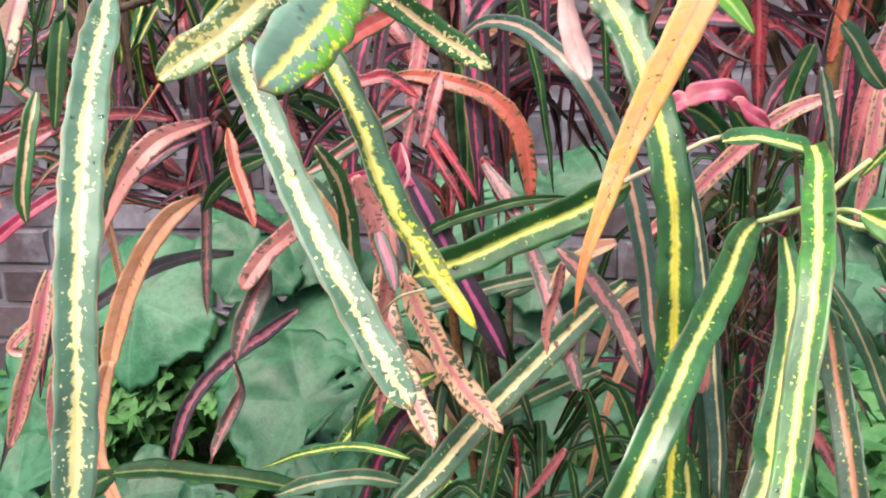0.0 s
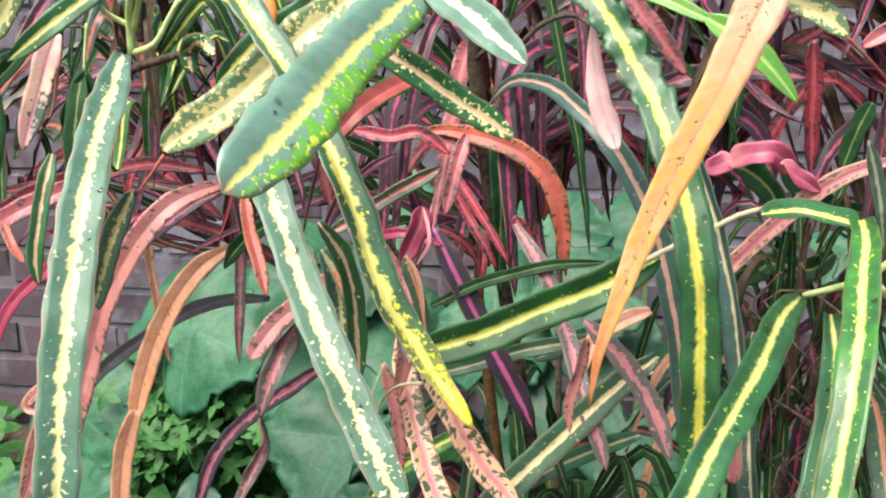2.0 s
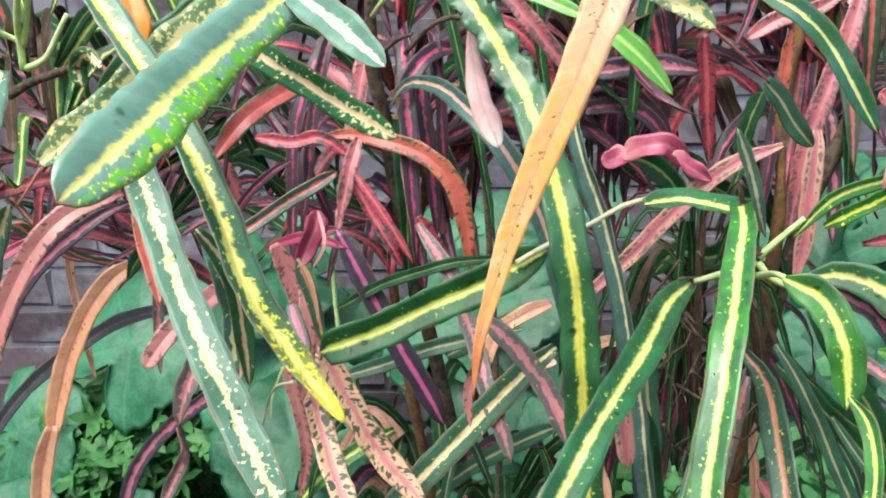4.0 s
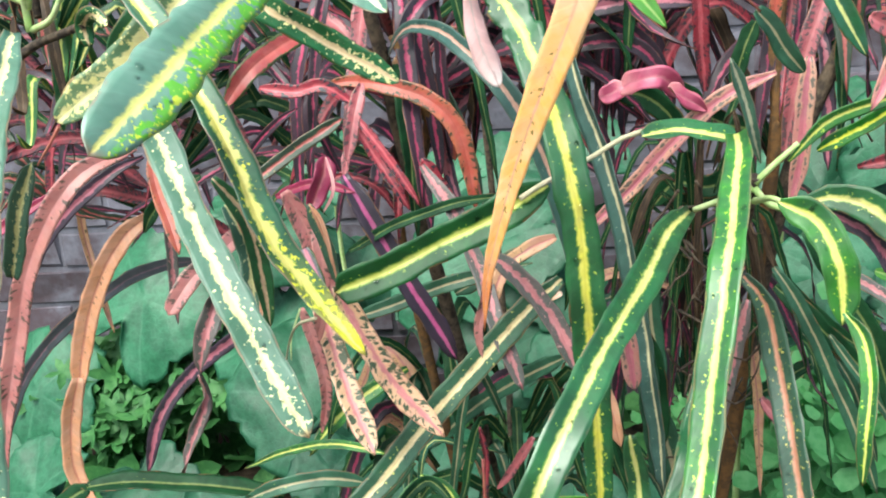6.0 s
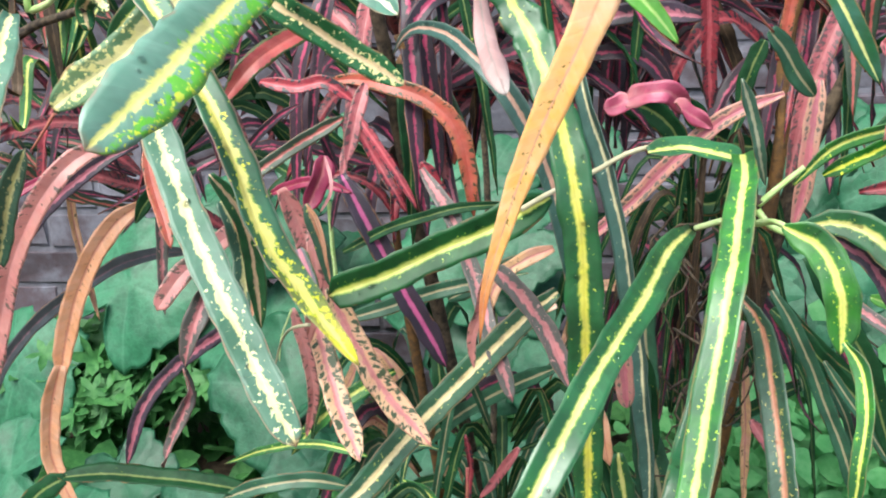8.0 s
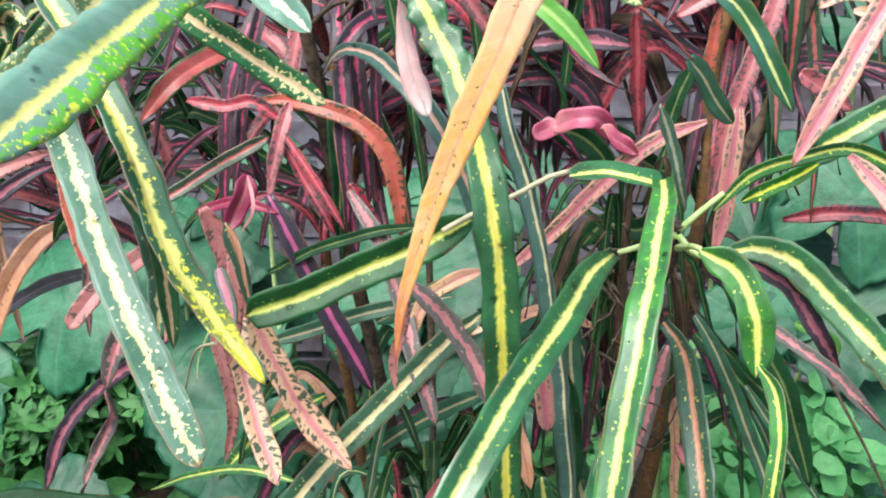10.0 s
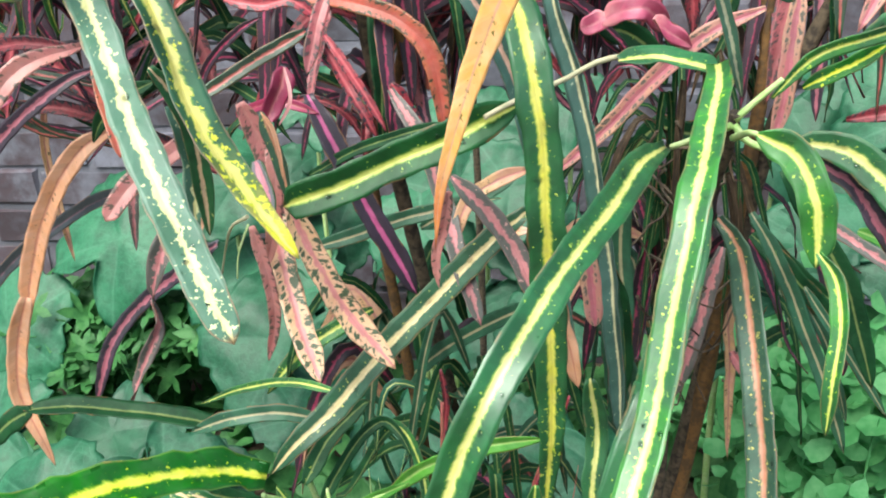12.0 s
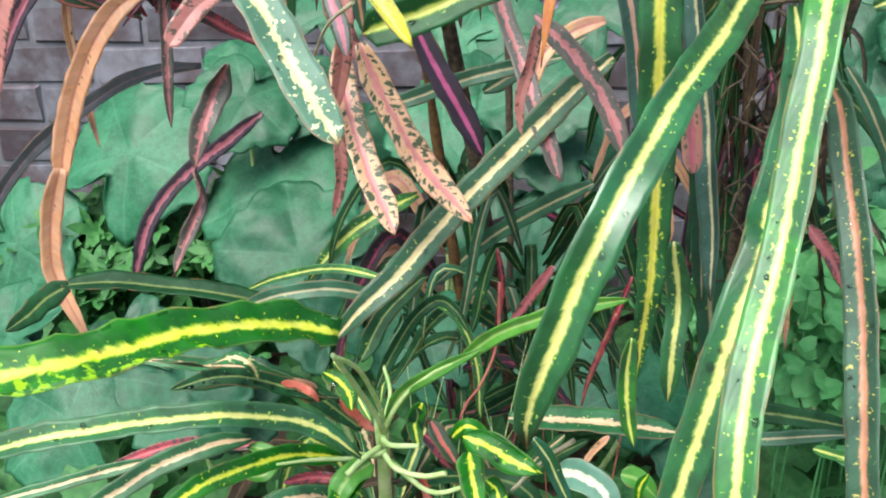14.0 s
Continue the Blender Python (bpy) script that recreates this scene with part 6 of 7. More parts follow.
leaf(low, "dark", [(-0.024, 0.510, 0.533), (-0.016, 0.540, 0.547), (-0.005, 0.570, 0.556), (0.008, 0.580, 0.563), (0.021, 0.570, 0.560), (0.032, 0.560, 0.547)], 0.0090, (0.12, -0.74, 0.66), base=.4, tip=.45, roll=15, fold=.4)
leaf(low, "fresh", [(-0.021, 0.470, 0.506), (-0.030, 0.458, 0.506), (-0.035, 0.450, 0.502), (-0.040, 0.445, 0.490)], 0.0150, (0.05, -0.72, 0.70), base=.35, tip=.45, fold=.4, curl=.2)
leaf(low, "vivid", [(0.037, 0.455, 0.539), (0.051, 0.450, 0.537), (0.065, 0.445, 0.532), (0.080, 0.440, 0.528)], 0.0150, (0.0, -0.66, 0.75), base=.35, tip=.4, fold=.3, curl=.35, drops=5, wave=.15)
leaf(low, "redgreen", [(0.014, 0.485, 0.528), (0.021, 0.480, 0.518), (0.031, 0.475, 0.505)], 0.0095, (0.09, -0.70, 0.71), base=.4, tip=.4, fold=.4)
leaf(low, "freckled", [(-0.101, 0.440, 0.588), (-0.087, 0.435, 0.596), (-0.076, 0.430, 0.596), (-0.074, 0.435, 0.583)], 0.0075, (0.2, -0.70, 0.68), base=.3, tip=.4, twist=120, curl=.3, wave=.2, label="curled dark green leaf freckled yellow")
leaf(low, "rust", [(-0.066, 0.450, 0.572), (-0.055, 0.445, 0.574), (-0.046, 0.440, 0.573), (-0.042, 0.440, 0.567)], 0.0052, (0.2, -0.70, 0.68), base=.3, tip=.4, twist=-60, curl=.3, label="curled rust-brown leaf")
leaf(low, "vivid", [(-0.044, 0.460, 0.574), (-0.033, 0.455, 0.571), (-0.027, 0.450, 0.566), (-0.025, 0.445, 0.559)], 0.0100, (0.2, -0.70, 0.68), base=.3, tip=.4, twist=50, curl=.2, drops=4)
leaf(low, "rust", [(-0.046, 0.500, 0.530), (-0.032, 0.500, 0.516), (-0.021, 0.495, 0.511)], 0.0070, (0.2, -0.70, 0.68), base=.4, tip=.4)
leaf(low, "dark", [(-0.052, 0.470, 0.552), (-0.082, 0.460, 0.567), (-0.105, 0.450, 0.573), (-0.128, 0.440, 0.570)], 0.0110, (0.2, -0.70, 0.68), base=.5, tip=.4, wave=.15, drops=40)
leaf(low, "vivid", [(0.007, 0.500, 0.531), (0.002, 0.500, 0.516), (0.006, 0.490, 0.504)], 0.0103, (0.11, -0.71, 0.70), base=.4, tip=.5)
leaf(low, "vivid", [(0.028, 0.475, 0.524), (0.037, 0.470, 0.536), (0.046, 0.470, 0.532), (0.053, 0.465, 0.520)], 0.0091, (0.06, -0.71, 0.70), base=.3, tip=.4, curl=.3)
leaf(low, "dead", [(0.011, 0.490, 0.526), (0.019, 0.490, 0.509), (0.033, 0.480, 0.493)], 0.0073, (0.09, -0.70, 0.71), base=.3, tip=.4)
leaf(low, "rust", [(0.006, 0.490, 0.486), (0.009, 0.490, 0.474), (0.014, 0.480, 0.462)], 0.0052, (0.10, -0.67, 0.73), base=.4, tip=.4)
leaf(low, "dead", [(-0.040, 0.500, 0.464), (-0.025, 0.500, 0.469), (-0.007, 0.500, 0.471)], 0.0053, (0.14, -0.67, 0.73), base=.4, tip=.4)
leaf(low, "peach", [(0.096, 0.500, 0.513), (0.084, 0.500, 0.500), (0.070, 0.500, 0.484)], 0.0051, (-0.00, -0.70, 0.71), base=.4, tip=.4)
leaf(low, "tan", [(0.123, 0.500, 0.514), (0.114, 0.500, 0.502), (0.108, 0.500, 0.491)], 0.0045, (-0.05, -0.70, 0.71), base=.4, tip=.4)
leaf(low, "lime", [(0.245, 0.500, 0.513), (0.259, 0.500, 0.509), (0.274, 0.500, 0.505)], 0.0071, (-0.24, -0.68, 0.69), base=.4, tip=.4)
leaf(low, "vivid", [(0.051, 0.450, 0.513), (0.057, 0.450, 0.506), (0.061, 0.440, 0.498)], 0.0116, (0.04, -0.68, 0.74), base=.4, tip=.5, curl=.4)
leaf(low, "fresh", [(0.132, 0.500, 0.486), (0.143, 0.500, 0.482), (0.155, 0.500, 0.470)], 0.0131, (-0.08, -0.69, 0.72), base=.4, tip=.5)
leaf(low, "fresh", [(-0.097, 0.470, 0.513), (-0.081, 0.465, 0.511), (-0.085, 0.460, 0.500), (-0.097, 0.455, 0.501)], 0.0094, (0.24, -0.66, 0.71), base=.4, tip=.4, twist=60)
leaf(low, "lime", [(-0.048, 0.500, 0.558), (-0.036, 0.500, 0.538), (-0.023, 0.485, 0.526)], 0.0062, (0.17, -0.72, 0.67), base=.3, tip=.3)
leaf(low, "vivid", [(0.138, 0.420, 0.546), (0.134, 0.420, 0.535), (0.135, 0.420, 0.512)], 0.0053, (-0.08, -0.68, 0.73), base=.4, tip=.4)

# arching leaves deep in the thicket
leaf(far, "purple", [(0.119, 0.690, 0.860), (0.151, 0.690, 0.865), (0.177, 0.690, 0.857), (0.197, 0.690, 0.831)], 0.0125, (0.0, -0.9, 0.4), base=.3, tip=.4)
leaf(far, "lilac", [(0.217, 0.710, 0.887), (0.183, 0.710, 0.891), (0.145, 0.710, 0.888), (0.115, 0.710, 0.879), (0.100, 0.710, 0.861)], 0.0165, (0.0, -0.9, 0.4), base=.3, tip=.4)
leaf(far, "red", [(0.217, 0.700, 0.914), (0.221, 0.700, 0.864), (0.224, 0.700, 0.818)], 0.0120, (0.0, -0.9, 0.4), base=.4, tip=.4)
leaf(far, "dark", [(0.157, 0.700, 0.826), (0.179, 0.700, 0.821), (0.197, 0.700, 0.807), (0.207, 0.700, 0.784)], 0.0190, (0.0, -0.9, 0.4), base=.4, tip=.4, roll=25)
leaf(far, "purple", [(0.177, 0.730, 0.873), (0.193, 0.730, 0.846), (0.198, 0.730, 0.808), (0.196, 0.730, 0.787)], 0.0170, (0.0, -0.9, 0.4), base=.4, tip=.4, roll=-20)
leaf(far, "dark", [(0.257, 0.690, 0.873), (0.249, 0.690, 0.852), (0.242, 0.690, 0.825)], 0.0130, (0.0, -0.9, 0.4), base=.4, tip=.4, roll=20)
leaf(far, "red", [(0.450, 0.680, 0.856), (0.431, 0.680, 0.841), (0.412, 0.680, 0.821)], 0.0200, (-0.2, -0.9, 0.4), base=.4, tip=.4)
leaf(far, "dark", [(0.206, 0.720, 0.826), (0.225, 0.720, 0.803), (0.252, 0.720, 0.789), (0.278, 0.720, 0.789)], 0.0180, (0.0, -0.9, 0.4), base=.4, tip=.4)
leaf(right, "dark", [(0.246, 0.700, 0.762), (0.229, 0.700, 0.748), (0.202, 0.700, 0.752), (0.185, 0.700, 0.734)], 0.0180, (0.0, -0.9, 0.4), base=.4, tip=.4)
leaf(right, "purple", [(0.260, 0.700, 0.753), (0.244, 0.700, 0.706), (0.241, 0.700, 0.647)], 0.0150, (0.0, -0.9, 0.4), base=.4, tip=.4)
leaf(right, "dark", [(0.231, 0.720, 0.742), (0.214, 0.720, 0.698), (0.206, 0.720, 0.648)], 0.0150, (0.0, -0.9, 0.4), base=.4, tip=.4)
leaf(left, "blotched", [(-0.270, 0.560, 0.921), (-0.279, 0.550, 0.887), (-0.289, 0.540, 0.848)], 0.0150, (0.45, -0.8, 0.35), base=.5, tip=.4)
leaf(left, "dark", [(-0.191, 0.420, 0.928), (-0.221, 0.420, 0.902), (-0.253, 0.420, 0.873), (-0.273, 0.420, 0.853)], 0.0085, (0.5, -0.78, 0.35), base=.5, tip=.3, fold=.5)
leaf(left, "pale", [(-0.268, 0.500, 0.900), (-0.289, 0.500, 0.900), (-0.318, 0.500, 0.894)], 0.0090, (0.5, -0.78, 0.35), base=.5, tip=.3)

def thicket(plant, top, count, reach, drop, skins, seed, spread=0.2, fat=0.011, floor=0.7):
    """Arching leaves all round a stem, their stalks spaced up and down it."""
    rng = random.Random(seed)
    top = Vector(top)
    for k in range(count):
        turn = k * 2.4 + rng.uniform(-0.5, 0.5)
        out = Vector((math.cos(turn), math.sin(turn) * 0.8, 0))
        size = rng.uniform(0.7, 1.2) * (0.6 if out.y < -0.5 else 1.0)
        start = top - Vector((0, 0, rng.random() * spread)) + out * 0.01
        a = start + out * reach * 0.45 * size + Vector((0, 0, rng.uniform(0.01, 0.07)))
        b = start + out * reach * 0.85 * size + Vector((0, 0, rng.uniform(-0.05, 0.03)))
        c = start + out * reach * rng.uniform(0.95, 1.2) * size - Vector((0, 0, drop * rng.uniform(0.3, 1.1)))
        c.z = max(c.z, floor)
        b.z = max(b.z, floor + 0.03)
        leaf(plant, rng.choice(skins), [start, a, b, c], fat * rng.uniform(0.7, 1.3), (out.x * 0.4, -0.5, 0.8), twist=rng.uniform(-110, 110), fold=rng.uniform(0.15, 0.55), base=0.25, tip=rng.uniform(0.3, 0.6), blunt=rng.uniform(0.1, 0.6), wave=rng.uniform(0.05, 0.3), count=18)


REDS = ("red", "red", "purple", "purple", "pink", "lilac", "redgreen", "dark", "purple", "purple", "dark", "red", "purple")
DUSKY = ("purple", "purple", "dark", "red", "purple", "dark", "lilac", "redgreen", "purple", "dead")
thicket(left, (-0.231, 0.600, 0.944), 20, 0.09, 0.05, ("dark", "lime", "redgreen", "yellow", "dead", "dark"), 19, 0.08, 0.010, floor=0.8)
# dark skins chosen so that this hollow reads as deep shade
thicket(right, (0.217, 0.660, 0.780), 30, 0.06, 0.10, ("purple", "dark", "dark", "dead"), 27, 0.16, 0.0045, floor=0.52)
thicket(centre, (-0.009, 0.720, 0.953), 60, 0.19, 0.13, REDS, 3, 0.22, floor=0.74)
thicket(left, (-0.238, 0.740, 0.895), 50, 0.18, 0.12, REDS, 5, 0.17, floor=0.75)
thicket(left, (-0.462, 0.780, 0.897), 40, 0.17, 0.12, REDS, 29, 0.16, floor=0.76)
thicket(far, (0.305, 0.760, 0.982), 46, 0.17, 0.13, DUSKY, 7, 0.18, floor=0.76)
thicket(far, (0.165, 0.800, 0.928), 44, 0.16, 0.12, DUSKY, 9, 0.15, floor=0.76)
thicket(low, (0.001, 0.740, 0.589), 22, 0.12, 0.10, ("dark", "grey", "dark", "purple", "dark", "tan", "redgreen"), 11, 0.25, 0.011, floor=0.4)
thicket(low, (0.070, 0.680, 0.560), 22, 0.11, 0.10, ("dark", "grey", "slim", "dark", "dark"), 41, 0.12, 0.0085, floor=0.4)
# mostly dark skins, standing in for the shade inside the shrub
thicket(right, (0.228, 0.840, 0.680), 26, 0.13, 0.1, ("dark", "purple", "grey", "dark", "redgreen"), 17, 0.22, 0.011, floor=0.5)
thicket(right, (0.221, 0.760, 0.695), 14, 0.11, 0.14, ("dark", "purple", "grey", "dark", "dark", "tan"), 13, 0.15, 0.011, floor=0.45)
thicket(low, (-0.035, 0.580, 0.409), 20, 0.14, 0.05, ("dark", "yellow", "peach", "dark", "vivid", "dead", "lime"), 15, 0.1, 0.013, floor=0.2)


# ---- gourd vine and weeds ----
def gourd_leaf(parent, at, size, face, spin, holes=0):
    """A broad, shallowly five-lobed leaf with a notch at the stalk, folded along its main veins."""
    rng = random.Random(int(at[0] * 1000) + int(at[2] * 777))
    bm = bmesh.new()
    uv = bm.loops.layers.uv.new("UVMap")
    n, rings = 60, (0.0, 0.16, 0.32, 0.46, 0.6, 0.7, 0.79, 0.87, 0.94, 1.0)
    q = Vector(face).normalized().to_track_quat("Z", "Y").to_matrix().to_4x4()
    m = Matrix.Translation(at) @ q @ Matrix.Rotation(radians(spin), 4, "Z")
    bend = rng.uniform(0.1, 0.3)
    eaten = {(rng.randrange(3, 8), (rng.randrange(n) + j) % n) for _ in range(holes) for j in (0, 1)}
    grid = []
    for r in rings:
        row = []
        for k in range(n):
            a = 2 * math.pi * k / n
            lobe = 0.9 + 0.065 * math.cos(5 * a) + 0.03 * math.sin(17 * a + 1) + 0.02 * math.sin(29 * a)
            notch = 1 - 0.65 * math.exp(-(((a - math.pi) / 0.28) ** 2))
            reach = size / 2 * r * (1 + (lobe * notch - 1) * r)
            fold = 0.055 * abs(math.sin(2.5 * a)) ** 0.9 * r * size / 2
            p = Vector((reach * math.cos(a), reach * math.sin(a), fold - bend * reach * reach / size * 2 + 0.03 * size * r * math.sin(3 * a + spin) + 0.04 * size * r * noise.noise((4 * r * math.cos(a) + spin, 4 * r * math.sin(a), 0.3))))
            row.append(bm.verts.new(m @ p))
        grid.append(row)
    for i in range(len(rings) - 1):
        for k in range(n):
            if (i, k) in eaten:
                continue
            if i == 0:
                f = bm.faces.new((grid[0][k], grid[1][k], grid[1][(k + 1) % n]))
            else:
                f = bm.faces.new((grid[i][k], grid[i + 1][k], grid[i + 1][(k + 1) % n], grid[i][(k + 1) % n]))
            f.smooth = True
    place = {}
    for i, r in enumerate(rings):
        for k in range(n):
            place[grid[i][k]] = (abs(math.sin(2.5 * 2 * math.pi * k / n)) * (0.2 + r) * 0.3, r)
    for f in bm.faces:
        for loop in f.loops:
            loop[uv].uv = place[loop.vert]
    bmesh.ops.remove_doubles(bm, verts=grid[0], dist=1e-5)
    bmesh.ops.solidify(bm, geom=bm.faces[:], thickness=0.0012)
    ob = part("leaf", bm, GOURD, parent)
    foot = Vector((at[0] + rng.uniform(-0.05, 0.05), at[1] + 0.08, 0.0))
    bm = bmesh.new()
    back = Vector(at) - Vector(face).normalized() * 0.012
    tube(bm, [back, back + Vector((0.0, 0.03, -0.4 * at[2])), foot], 0.004, 0.005, 6, 8)
    part("stalk", bm, STALK, parent)
    return ob


def vine(label):
    return tagged(new("gourd_vine"), label, "vine", "gourd vines on the ground")


vine_a = vine("broad-leaved green gourd vine against the brick wall")
gourd_leaf(vine_a, (-0.618, 1.450, 0.380), 0.307, (-0.16, -0.86, 0.66), 56)
gourd_leaf(vine_a, (-0.361, 1.420, 0.338), 0.309, (-0.26, -0.74, 0.87), 288)
gourd_leaf(vine_a, (-0.297, 1.300, 0.272), 0.291, (0.16, -0.81, 0.71), 100, 2)
gourd_leaf(vine_a, (-0.820, 1.400, 0.230), 0.260, (-0.20, -0.86, 0.59), 334)
gourd_leaf(vine_a, (-0.451, 1.550, 0.512), 0.139, (0.20, -0.58, 0.82), 70)
gourd_leaf(vine_a, (-0.521, 1.150, 0.185), 0.176, (-0.11, -0.65, 0.79), 308)
gourd_leaf(vine_a, (-0.734, 1.150, 0.196), 0.180, (0.23, -0.87, 0.74), 242)
gourd_leaf(vine_a, (-0.324, 1.000, 0.198), 0.163, (0.00, -0.83, 0.69), 32)
gourd_leaf(vine_a, (-0.202, 1.050, 0.282), 0.130, (0.26, -0.55, 0.72), 108)
gourd_leaf(vine_a, (-0.350, 0.950, 0.243), 0.185, (0.25, -0.67, 0.85), 305, 2)
gourd_leaf(vine_a, (-0.511, 0.950, 0.192), 0.207, (0.01, -0.73, 0.74), 155)
gourd_leaf(vine_a, (-0.305, 1.350, 0.277), 0.247, (-0.20, -0.78, 0.83), 16, 2)
gourd_leaf(vine_a, (-0.666, 1.100, 0.216), 0.196, (-0.27, -0.65, 0.61), 192)
vine_b = vine("broad-leaved green gourd vine behind the croton stems")
gourd_leaf(vine_b, (-0.247, 1.400, 0.626), 0.173, (-0.02, -0.76, 0.90), 70)
gourd_leaf(vine_b, (-0.071, 1.300, 0.462), 0.195, (-0.05, -0.82, 0.75), 99)
gourd_leaf(vine_b, (0.061, 1.300, 0.527), 0.191, (-0.09, -0.60, 0.63), 201)
gourd_leaf(vine_b, (-0.023, 1.350, 0.494), 0.194, (0.24, -0.86, 0.52), 82)
gourd_leaf(vine_b, (0.101, 1.300, 0.453), 0.179, (0.16, -0.65, 0.59), 119)
gourd_leaf(vine_b, (0.009, 1.250, 0.349), 0.198, (-0.19, -0.72, 0.52), 251)
gourd_leaf(vine_b, (-0.074, 1.350, 0.424), 0.189, (0.24, -0.52, 0.79), 346)
gourd_leaf(vine_b, (0.119, 1.200, 0.356), 0.172, (-0.29, -0.78, 0.89), 279)
gourd_leaf(vine_b, (-0.071, 1.100, 0.245), 0.185, (-0.05, -0.52, 0.75), 294)
gourd_leaf(vine_b, (0.079, 1.100, 0.218), 0.184, (-0.12, -0.82, 0.68), 49)
gourd_leaf(vine_b, (0.013, 1.450, 0.585), 0.171, (-0.07, -0.52, 0.63), 3)
gourd_leaf(vine_b, (0.145, 1.450, 0.608), 0.168, (-0.27, -0.83, 0.81), 131)
gourd_leaf(vine_b, (-0.057, 1.450, 0.582), 0.135, (-0.13, -0.86, 0.89), 153)
gourd_leaf(vine_b, (-0.409, 1.450, 0.476), 0.206, (0.24, -0.53, 0.63), 236)
gourd_leaf(vine_b, (-0.325, 1.500, 0.481), 0.178, (0.18, -0.64, 0.83), 190)
gourd_leaf(vine_b, (-0.255, 1.550, 0.377), 0.180, (0.28, -0.63, 0.52), 60)
gourd_leaf(vine_b, (-0.031, 1.550, 0.552), 0.160, (0.08, -0.67, 0.80), 334)
vine_c = vine("broad-leaved green gourd vine spreading beside the shrubs")
gourd_leaf(vine_c, (0.555, 1.150, 0.668), 0.219, (-0.18, -0.88, 0.52), 61, 2)
gourd_leaf(vine_c, (0.447, 1.200, 0.601), 0.172, (0.11, -0.84, 0.52), 177)
gourd_leaf(vine_c, (0.545, 1.100, 0.526), 0.193, (-0.15, -0.50, 0.55), 191)
gourd_leaf(vine_c, (0.594, 1.050, 0.418), 0.189, (0.16, -0.74, 0.90), 172)
gourd_leaf(vine_c, (0.440, 1.100, 0.517), 0.162, (-0.15, -0.74, 0.51), 152)
gourd_leaf(vine_c, (0.336, 1.100, 0.421), 0.183, (-0.15, -0.54, 0.83), 179)
gourd_leaf(vine_c, (0.423, 1.100, 0.515), 0.132, (-0.28, -0.80, 0.60), 75)
gourd_leaf(vine_c, (0.464, 1.200, 0.592), 0.185, (-0.16, -0.55, 0.56), 18)
gourd_leaf(vine_c, (0.293, 1.000, 0.127), 0.157, (0.26, -0.67, 0.90), 145)
gourd_leaf(vine_c, (0.193, 1.050, 0.221), 0.175, (0.24, -0.64, 0.82), 268)
gourd_leaf(vine_c, (0.590, 1.300, 0.864), 0.157, (-0.00, -0.86, 0.58), 315)
gourd_leaf(vine_c, (0.703, 1.300, 0.380), 0.256, (0.09, -0.63, 0.61), 332)
gourd_leaf(vine_c, (0.719, 1.350, 0.524), 0.219, (0.27, -0.87, 0.89), 346)
gourd_leaf(vine_c, (0.699, 1.200, 0.311), 0.215, (0.10, -0.88, 0.86), 46)
gourd_leaf(vine_c, (0.548, 1.500, 0.638), 0.174, (-0.17, -0.90, 0.87), 5)
gourd_leaf(vine_c, (0.473, 1.500, 0.549), 0.159, (0.23, -0.85, 0.82), 282)


def weeds(name, label, spots, material, seed, size, thick, lobes=0):
    """Many small oval leaves in loose clumps."""
    rng = random.Random(seed)
    bm = bmesh.new()
    for cx, cy, cz, radius in spots:
        for _ in range(thick):
            at = Vector((cx + rng.gauss(0, radius), cy + rng.gauss(0, radius), max(0.015, cz + rng.gauss(0, radius * 0.7))))
            s = size * rng.uniform(0.6, 1.3)
            face = Vector((rng.gauss(0, 0.5), rng.gauss(-0.5, 0.5), 0.8)).normalized()
            m = Matrix.Translation(at) @ face.to_track_quat("Z", "Y").to_matrix().to_4x4() @ Matrix.Rotation(rng.uniform(0, 6.28), 4, "Z")
            if lobes:
                n = 4 * lobes
                rim = [bm.verts.new(m @ Vector((s * 1.25 * math.cos(a) * (0.72 + 0.38 * math.cos(lobes * a)), s * math.sin(a) * (0.72 + 0.38 * math.cos(lobes * a)), 0.2 * s * math.cos(2 * a + at.x * 90)))) for a in (k * 2 * math.pi / n for k in range(n))]
            else:
                rim = [bm.verts.new(m @ Vector((s * math.cos(a) * (1 + 0.15 * math.cos(3 * a)), s * 0.72 * math.sin(a), 0.12 * s * math.cos(2 * a)))) for a in (k * 0.785 for k in range(8))]
            mid = bm.verts.new(m @ Vector((0, 0, -0.12 * s)))
            if rng.random() < 0.04:
                tube(bm, [at, Vector((at.x, at.y, at.z * 0.5)) + Vector((rng.gauss(0, 0.01), 0.01, 0)), Vector((at.x, at.y + 0.02, 0.0))], 0.0012, 0.0018, 4, 4)
            for k in range(len(rim)):
                bm.faces.new((mid, rim[k], rim[(k + 1) % len(rim)])).smooth = True
    return tagged(part(name, bm, material, None), label, "weeds", kind="stuff")


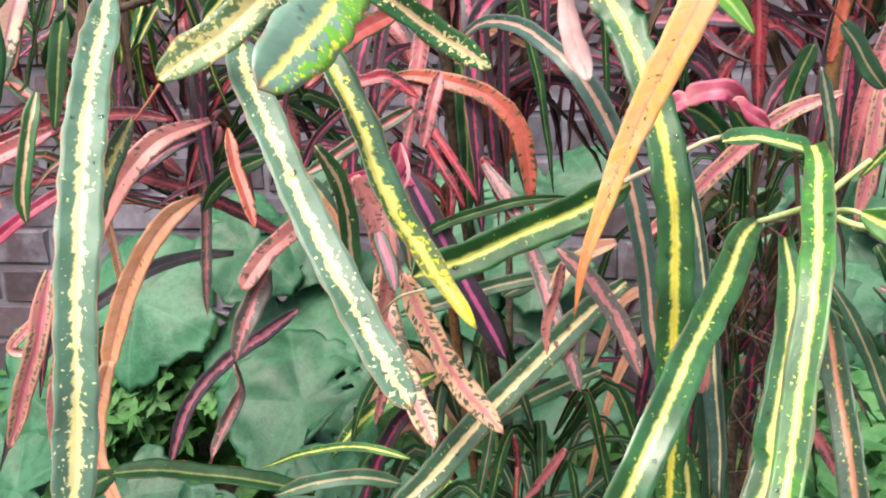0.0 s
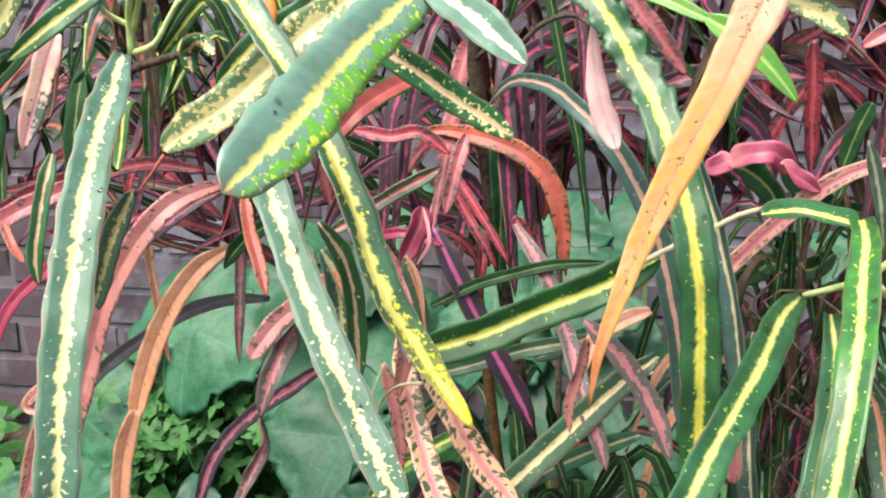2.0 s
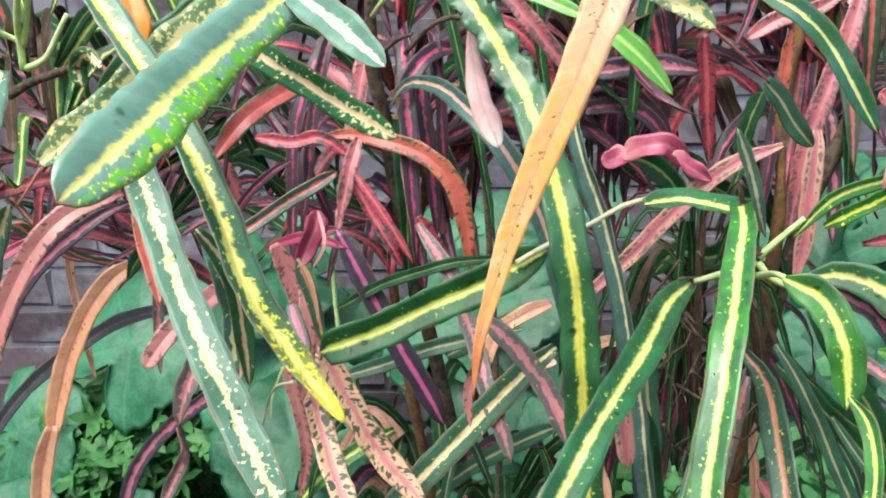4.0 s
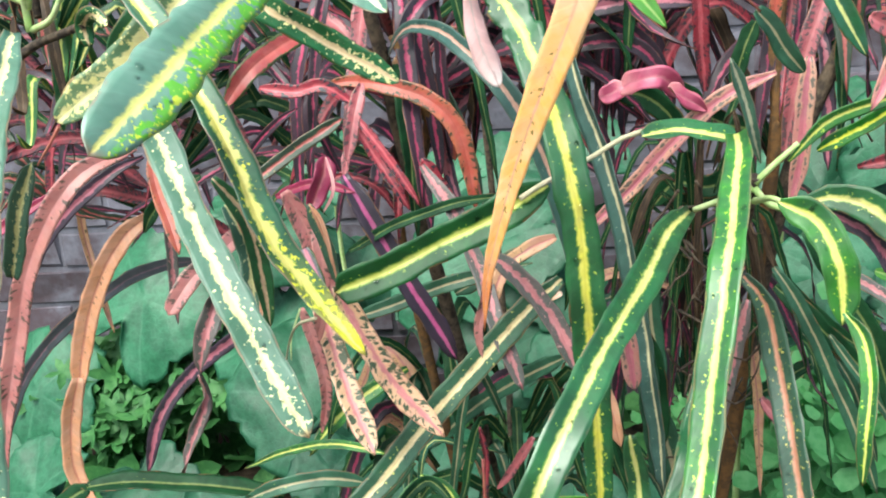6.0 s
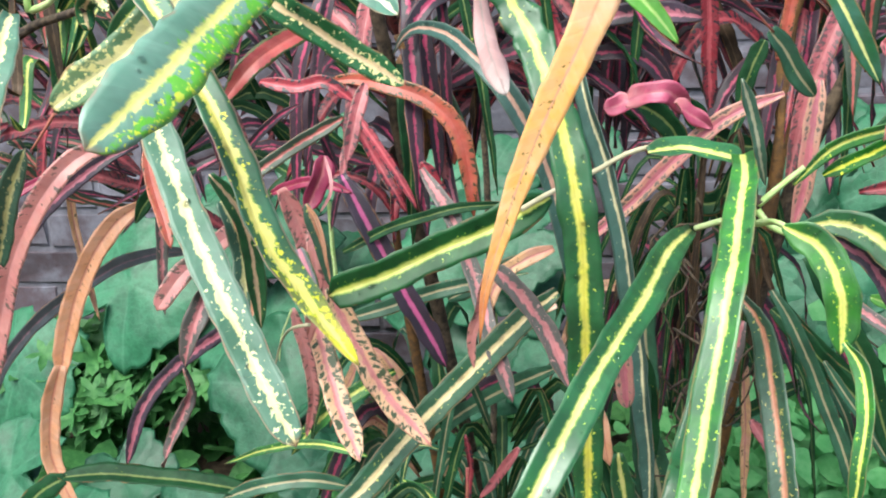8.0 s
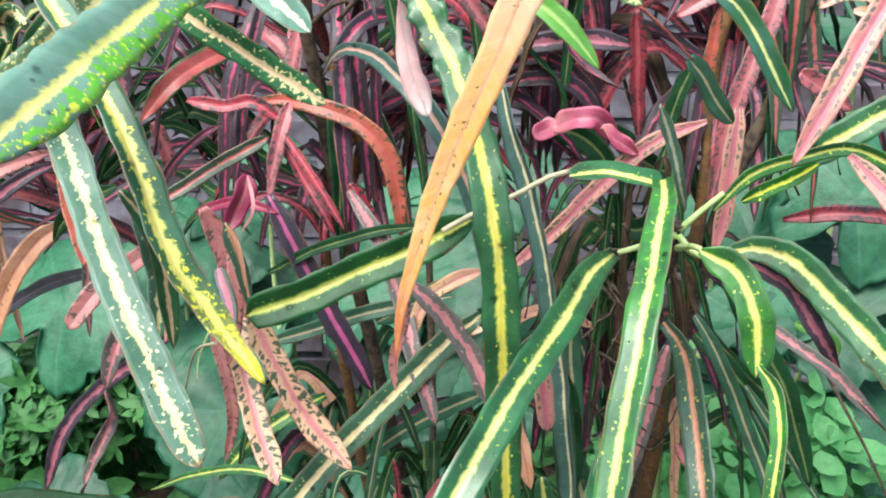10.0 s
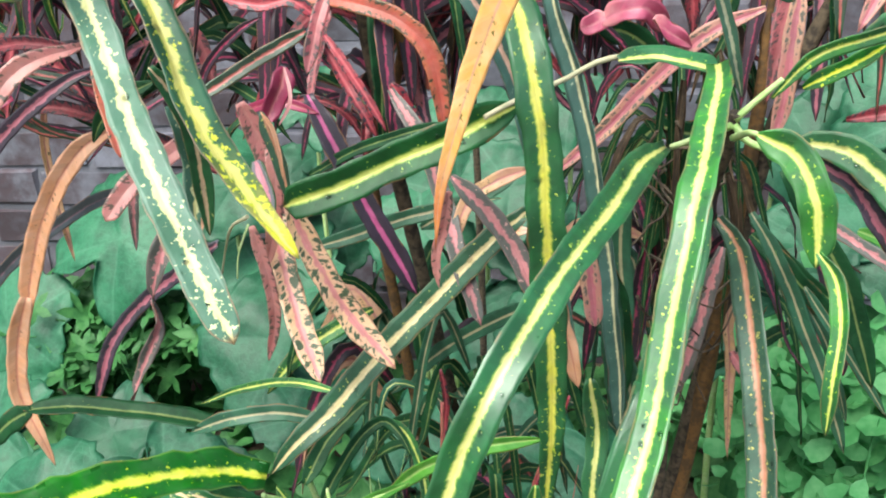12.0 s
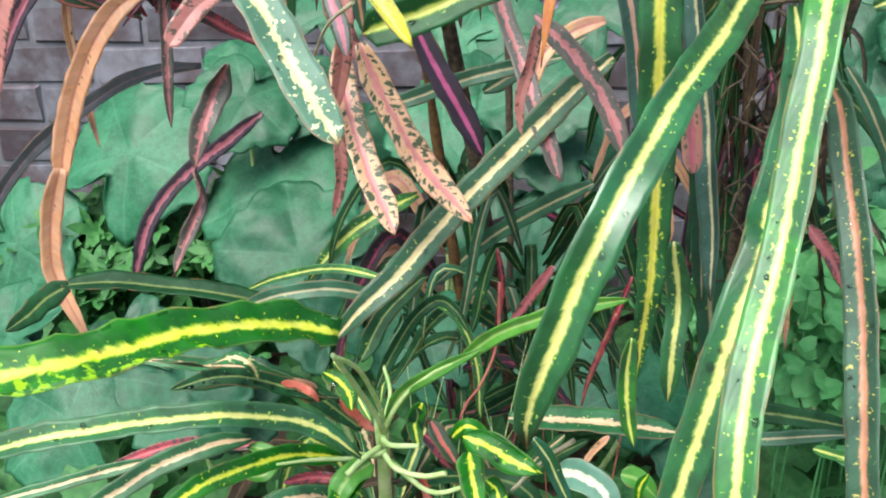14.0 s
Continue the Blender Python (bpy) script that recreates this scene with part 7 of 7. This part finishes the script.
weeds("weeds", "dark small-leaved weeds in front of the wall", [(*(-0.719, 1.500, 0.203), 0.05), (*(-0.801, 1.500, 0.166), 0.05), (*(-0.497, 1.500, 0.210), 0.05), (*(-0.628, 1.500, 0.173), 0.05), (*(-0.665, 1.420, 0.185), 0.04)], WEED_DARK, 21, 0.033, 130, 5)
weeds("weeds", "bright small-leaved weeds beside the shrubs, with open light painted into their green", [(*(0.494, 1.400, 0.229), 0.05), (*(0.471, 1.400, 0.139), 0.05), (*(0.537, 1.400, 0.132), 0.05), (*(0.512, 1.380, 0.059), 0.05), (*(0.500, 1.350, -0.029), 0.05), (*(0.552, 1.300, -0.056), 0.05), (*(0.338, 1.400, 0.143), 0.05), (*(0.472, 1.300, 0.189), 0.05), (*(0.444, 1.350, 0.297), 0.05), (*(0.523, 1.300, 0.265), 0.05), (*(0.485, 1.050, 0.401), 0.05), (*(0.440, 1.000, 0.305), 0.04), (*(0.483, 1.020, 0.363), 0.04), (*(0.399, 1.000, 0.272), 0.035), (*(0.505, 1.000, 0.293), 0.04), (*(0.413, 1.000, 0.395), 0.045), (*(0.519, 1.020, 0.386), 0.05)], WEED_LIT, 22, 0.017, 75)
cover = [(-1.5 + 0.25 * i + 0.1 * (j % 2), 0.8 + 0.2 * j, 0.02, 0.08) for i in range(13) for j in range(5)]
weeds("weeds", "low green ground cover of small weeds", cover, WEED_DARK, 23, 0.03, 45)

# ---- bricks ----
bm = bmesh.new()
shared = []
for kind in range(8):
    one = bmesh.new()
    block(one, (0, 0, 0), (LONG - GAP, 0.05, COURSE - GAP), random.Random(40 + kind), 0.006)
    me = bpy.data.meshes.new("brick")
    one.to_mesh(me)
    one.free()
    me.materials.append(BRICK)
    shared.append(me)
rng = random.Random(31)
for row in range(24):
    for col in range(-25, 25):
        x = col * LONG + (LONG / 2 if row % 2 else 0)
        if -1.5 < x < 1.3 and row < 15:
            ob = new("brick", shared[rng.randrange(8)])
            ob.parent = wall
            ob.location = (x, WALL_Y + rng.uniform(-0.004, 0.001), row * COURSE)
        else:
            block(bm, (x, WALL_Y, row * COURSE), (x + LONG - GAP, WALL_Y + 0.05, row * COURSE + COURSE - GAP), rng, 0.006)
tagged(part("brickwork", bm, BRICK, wall), kind="stuff")
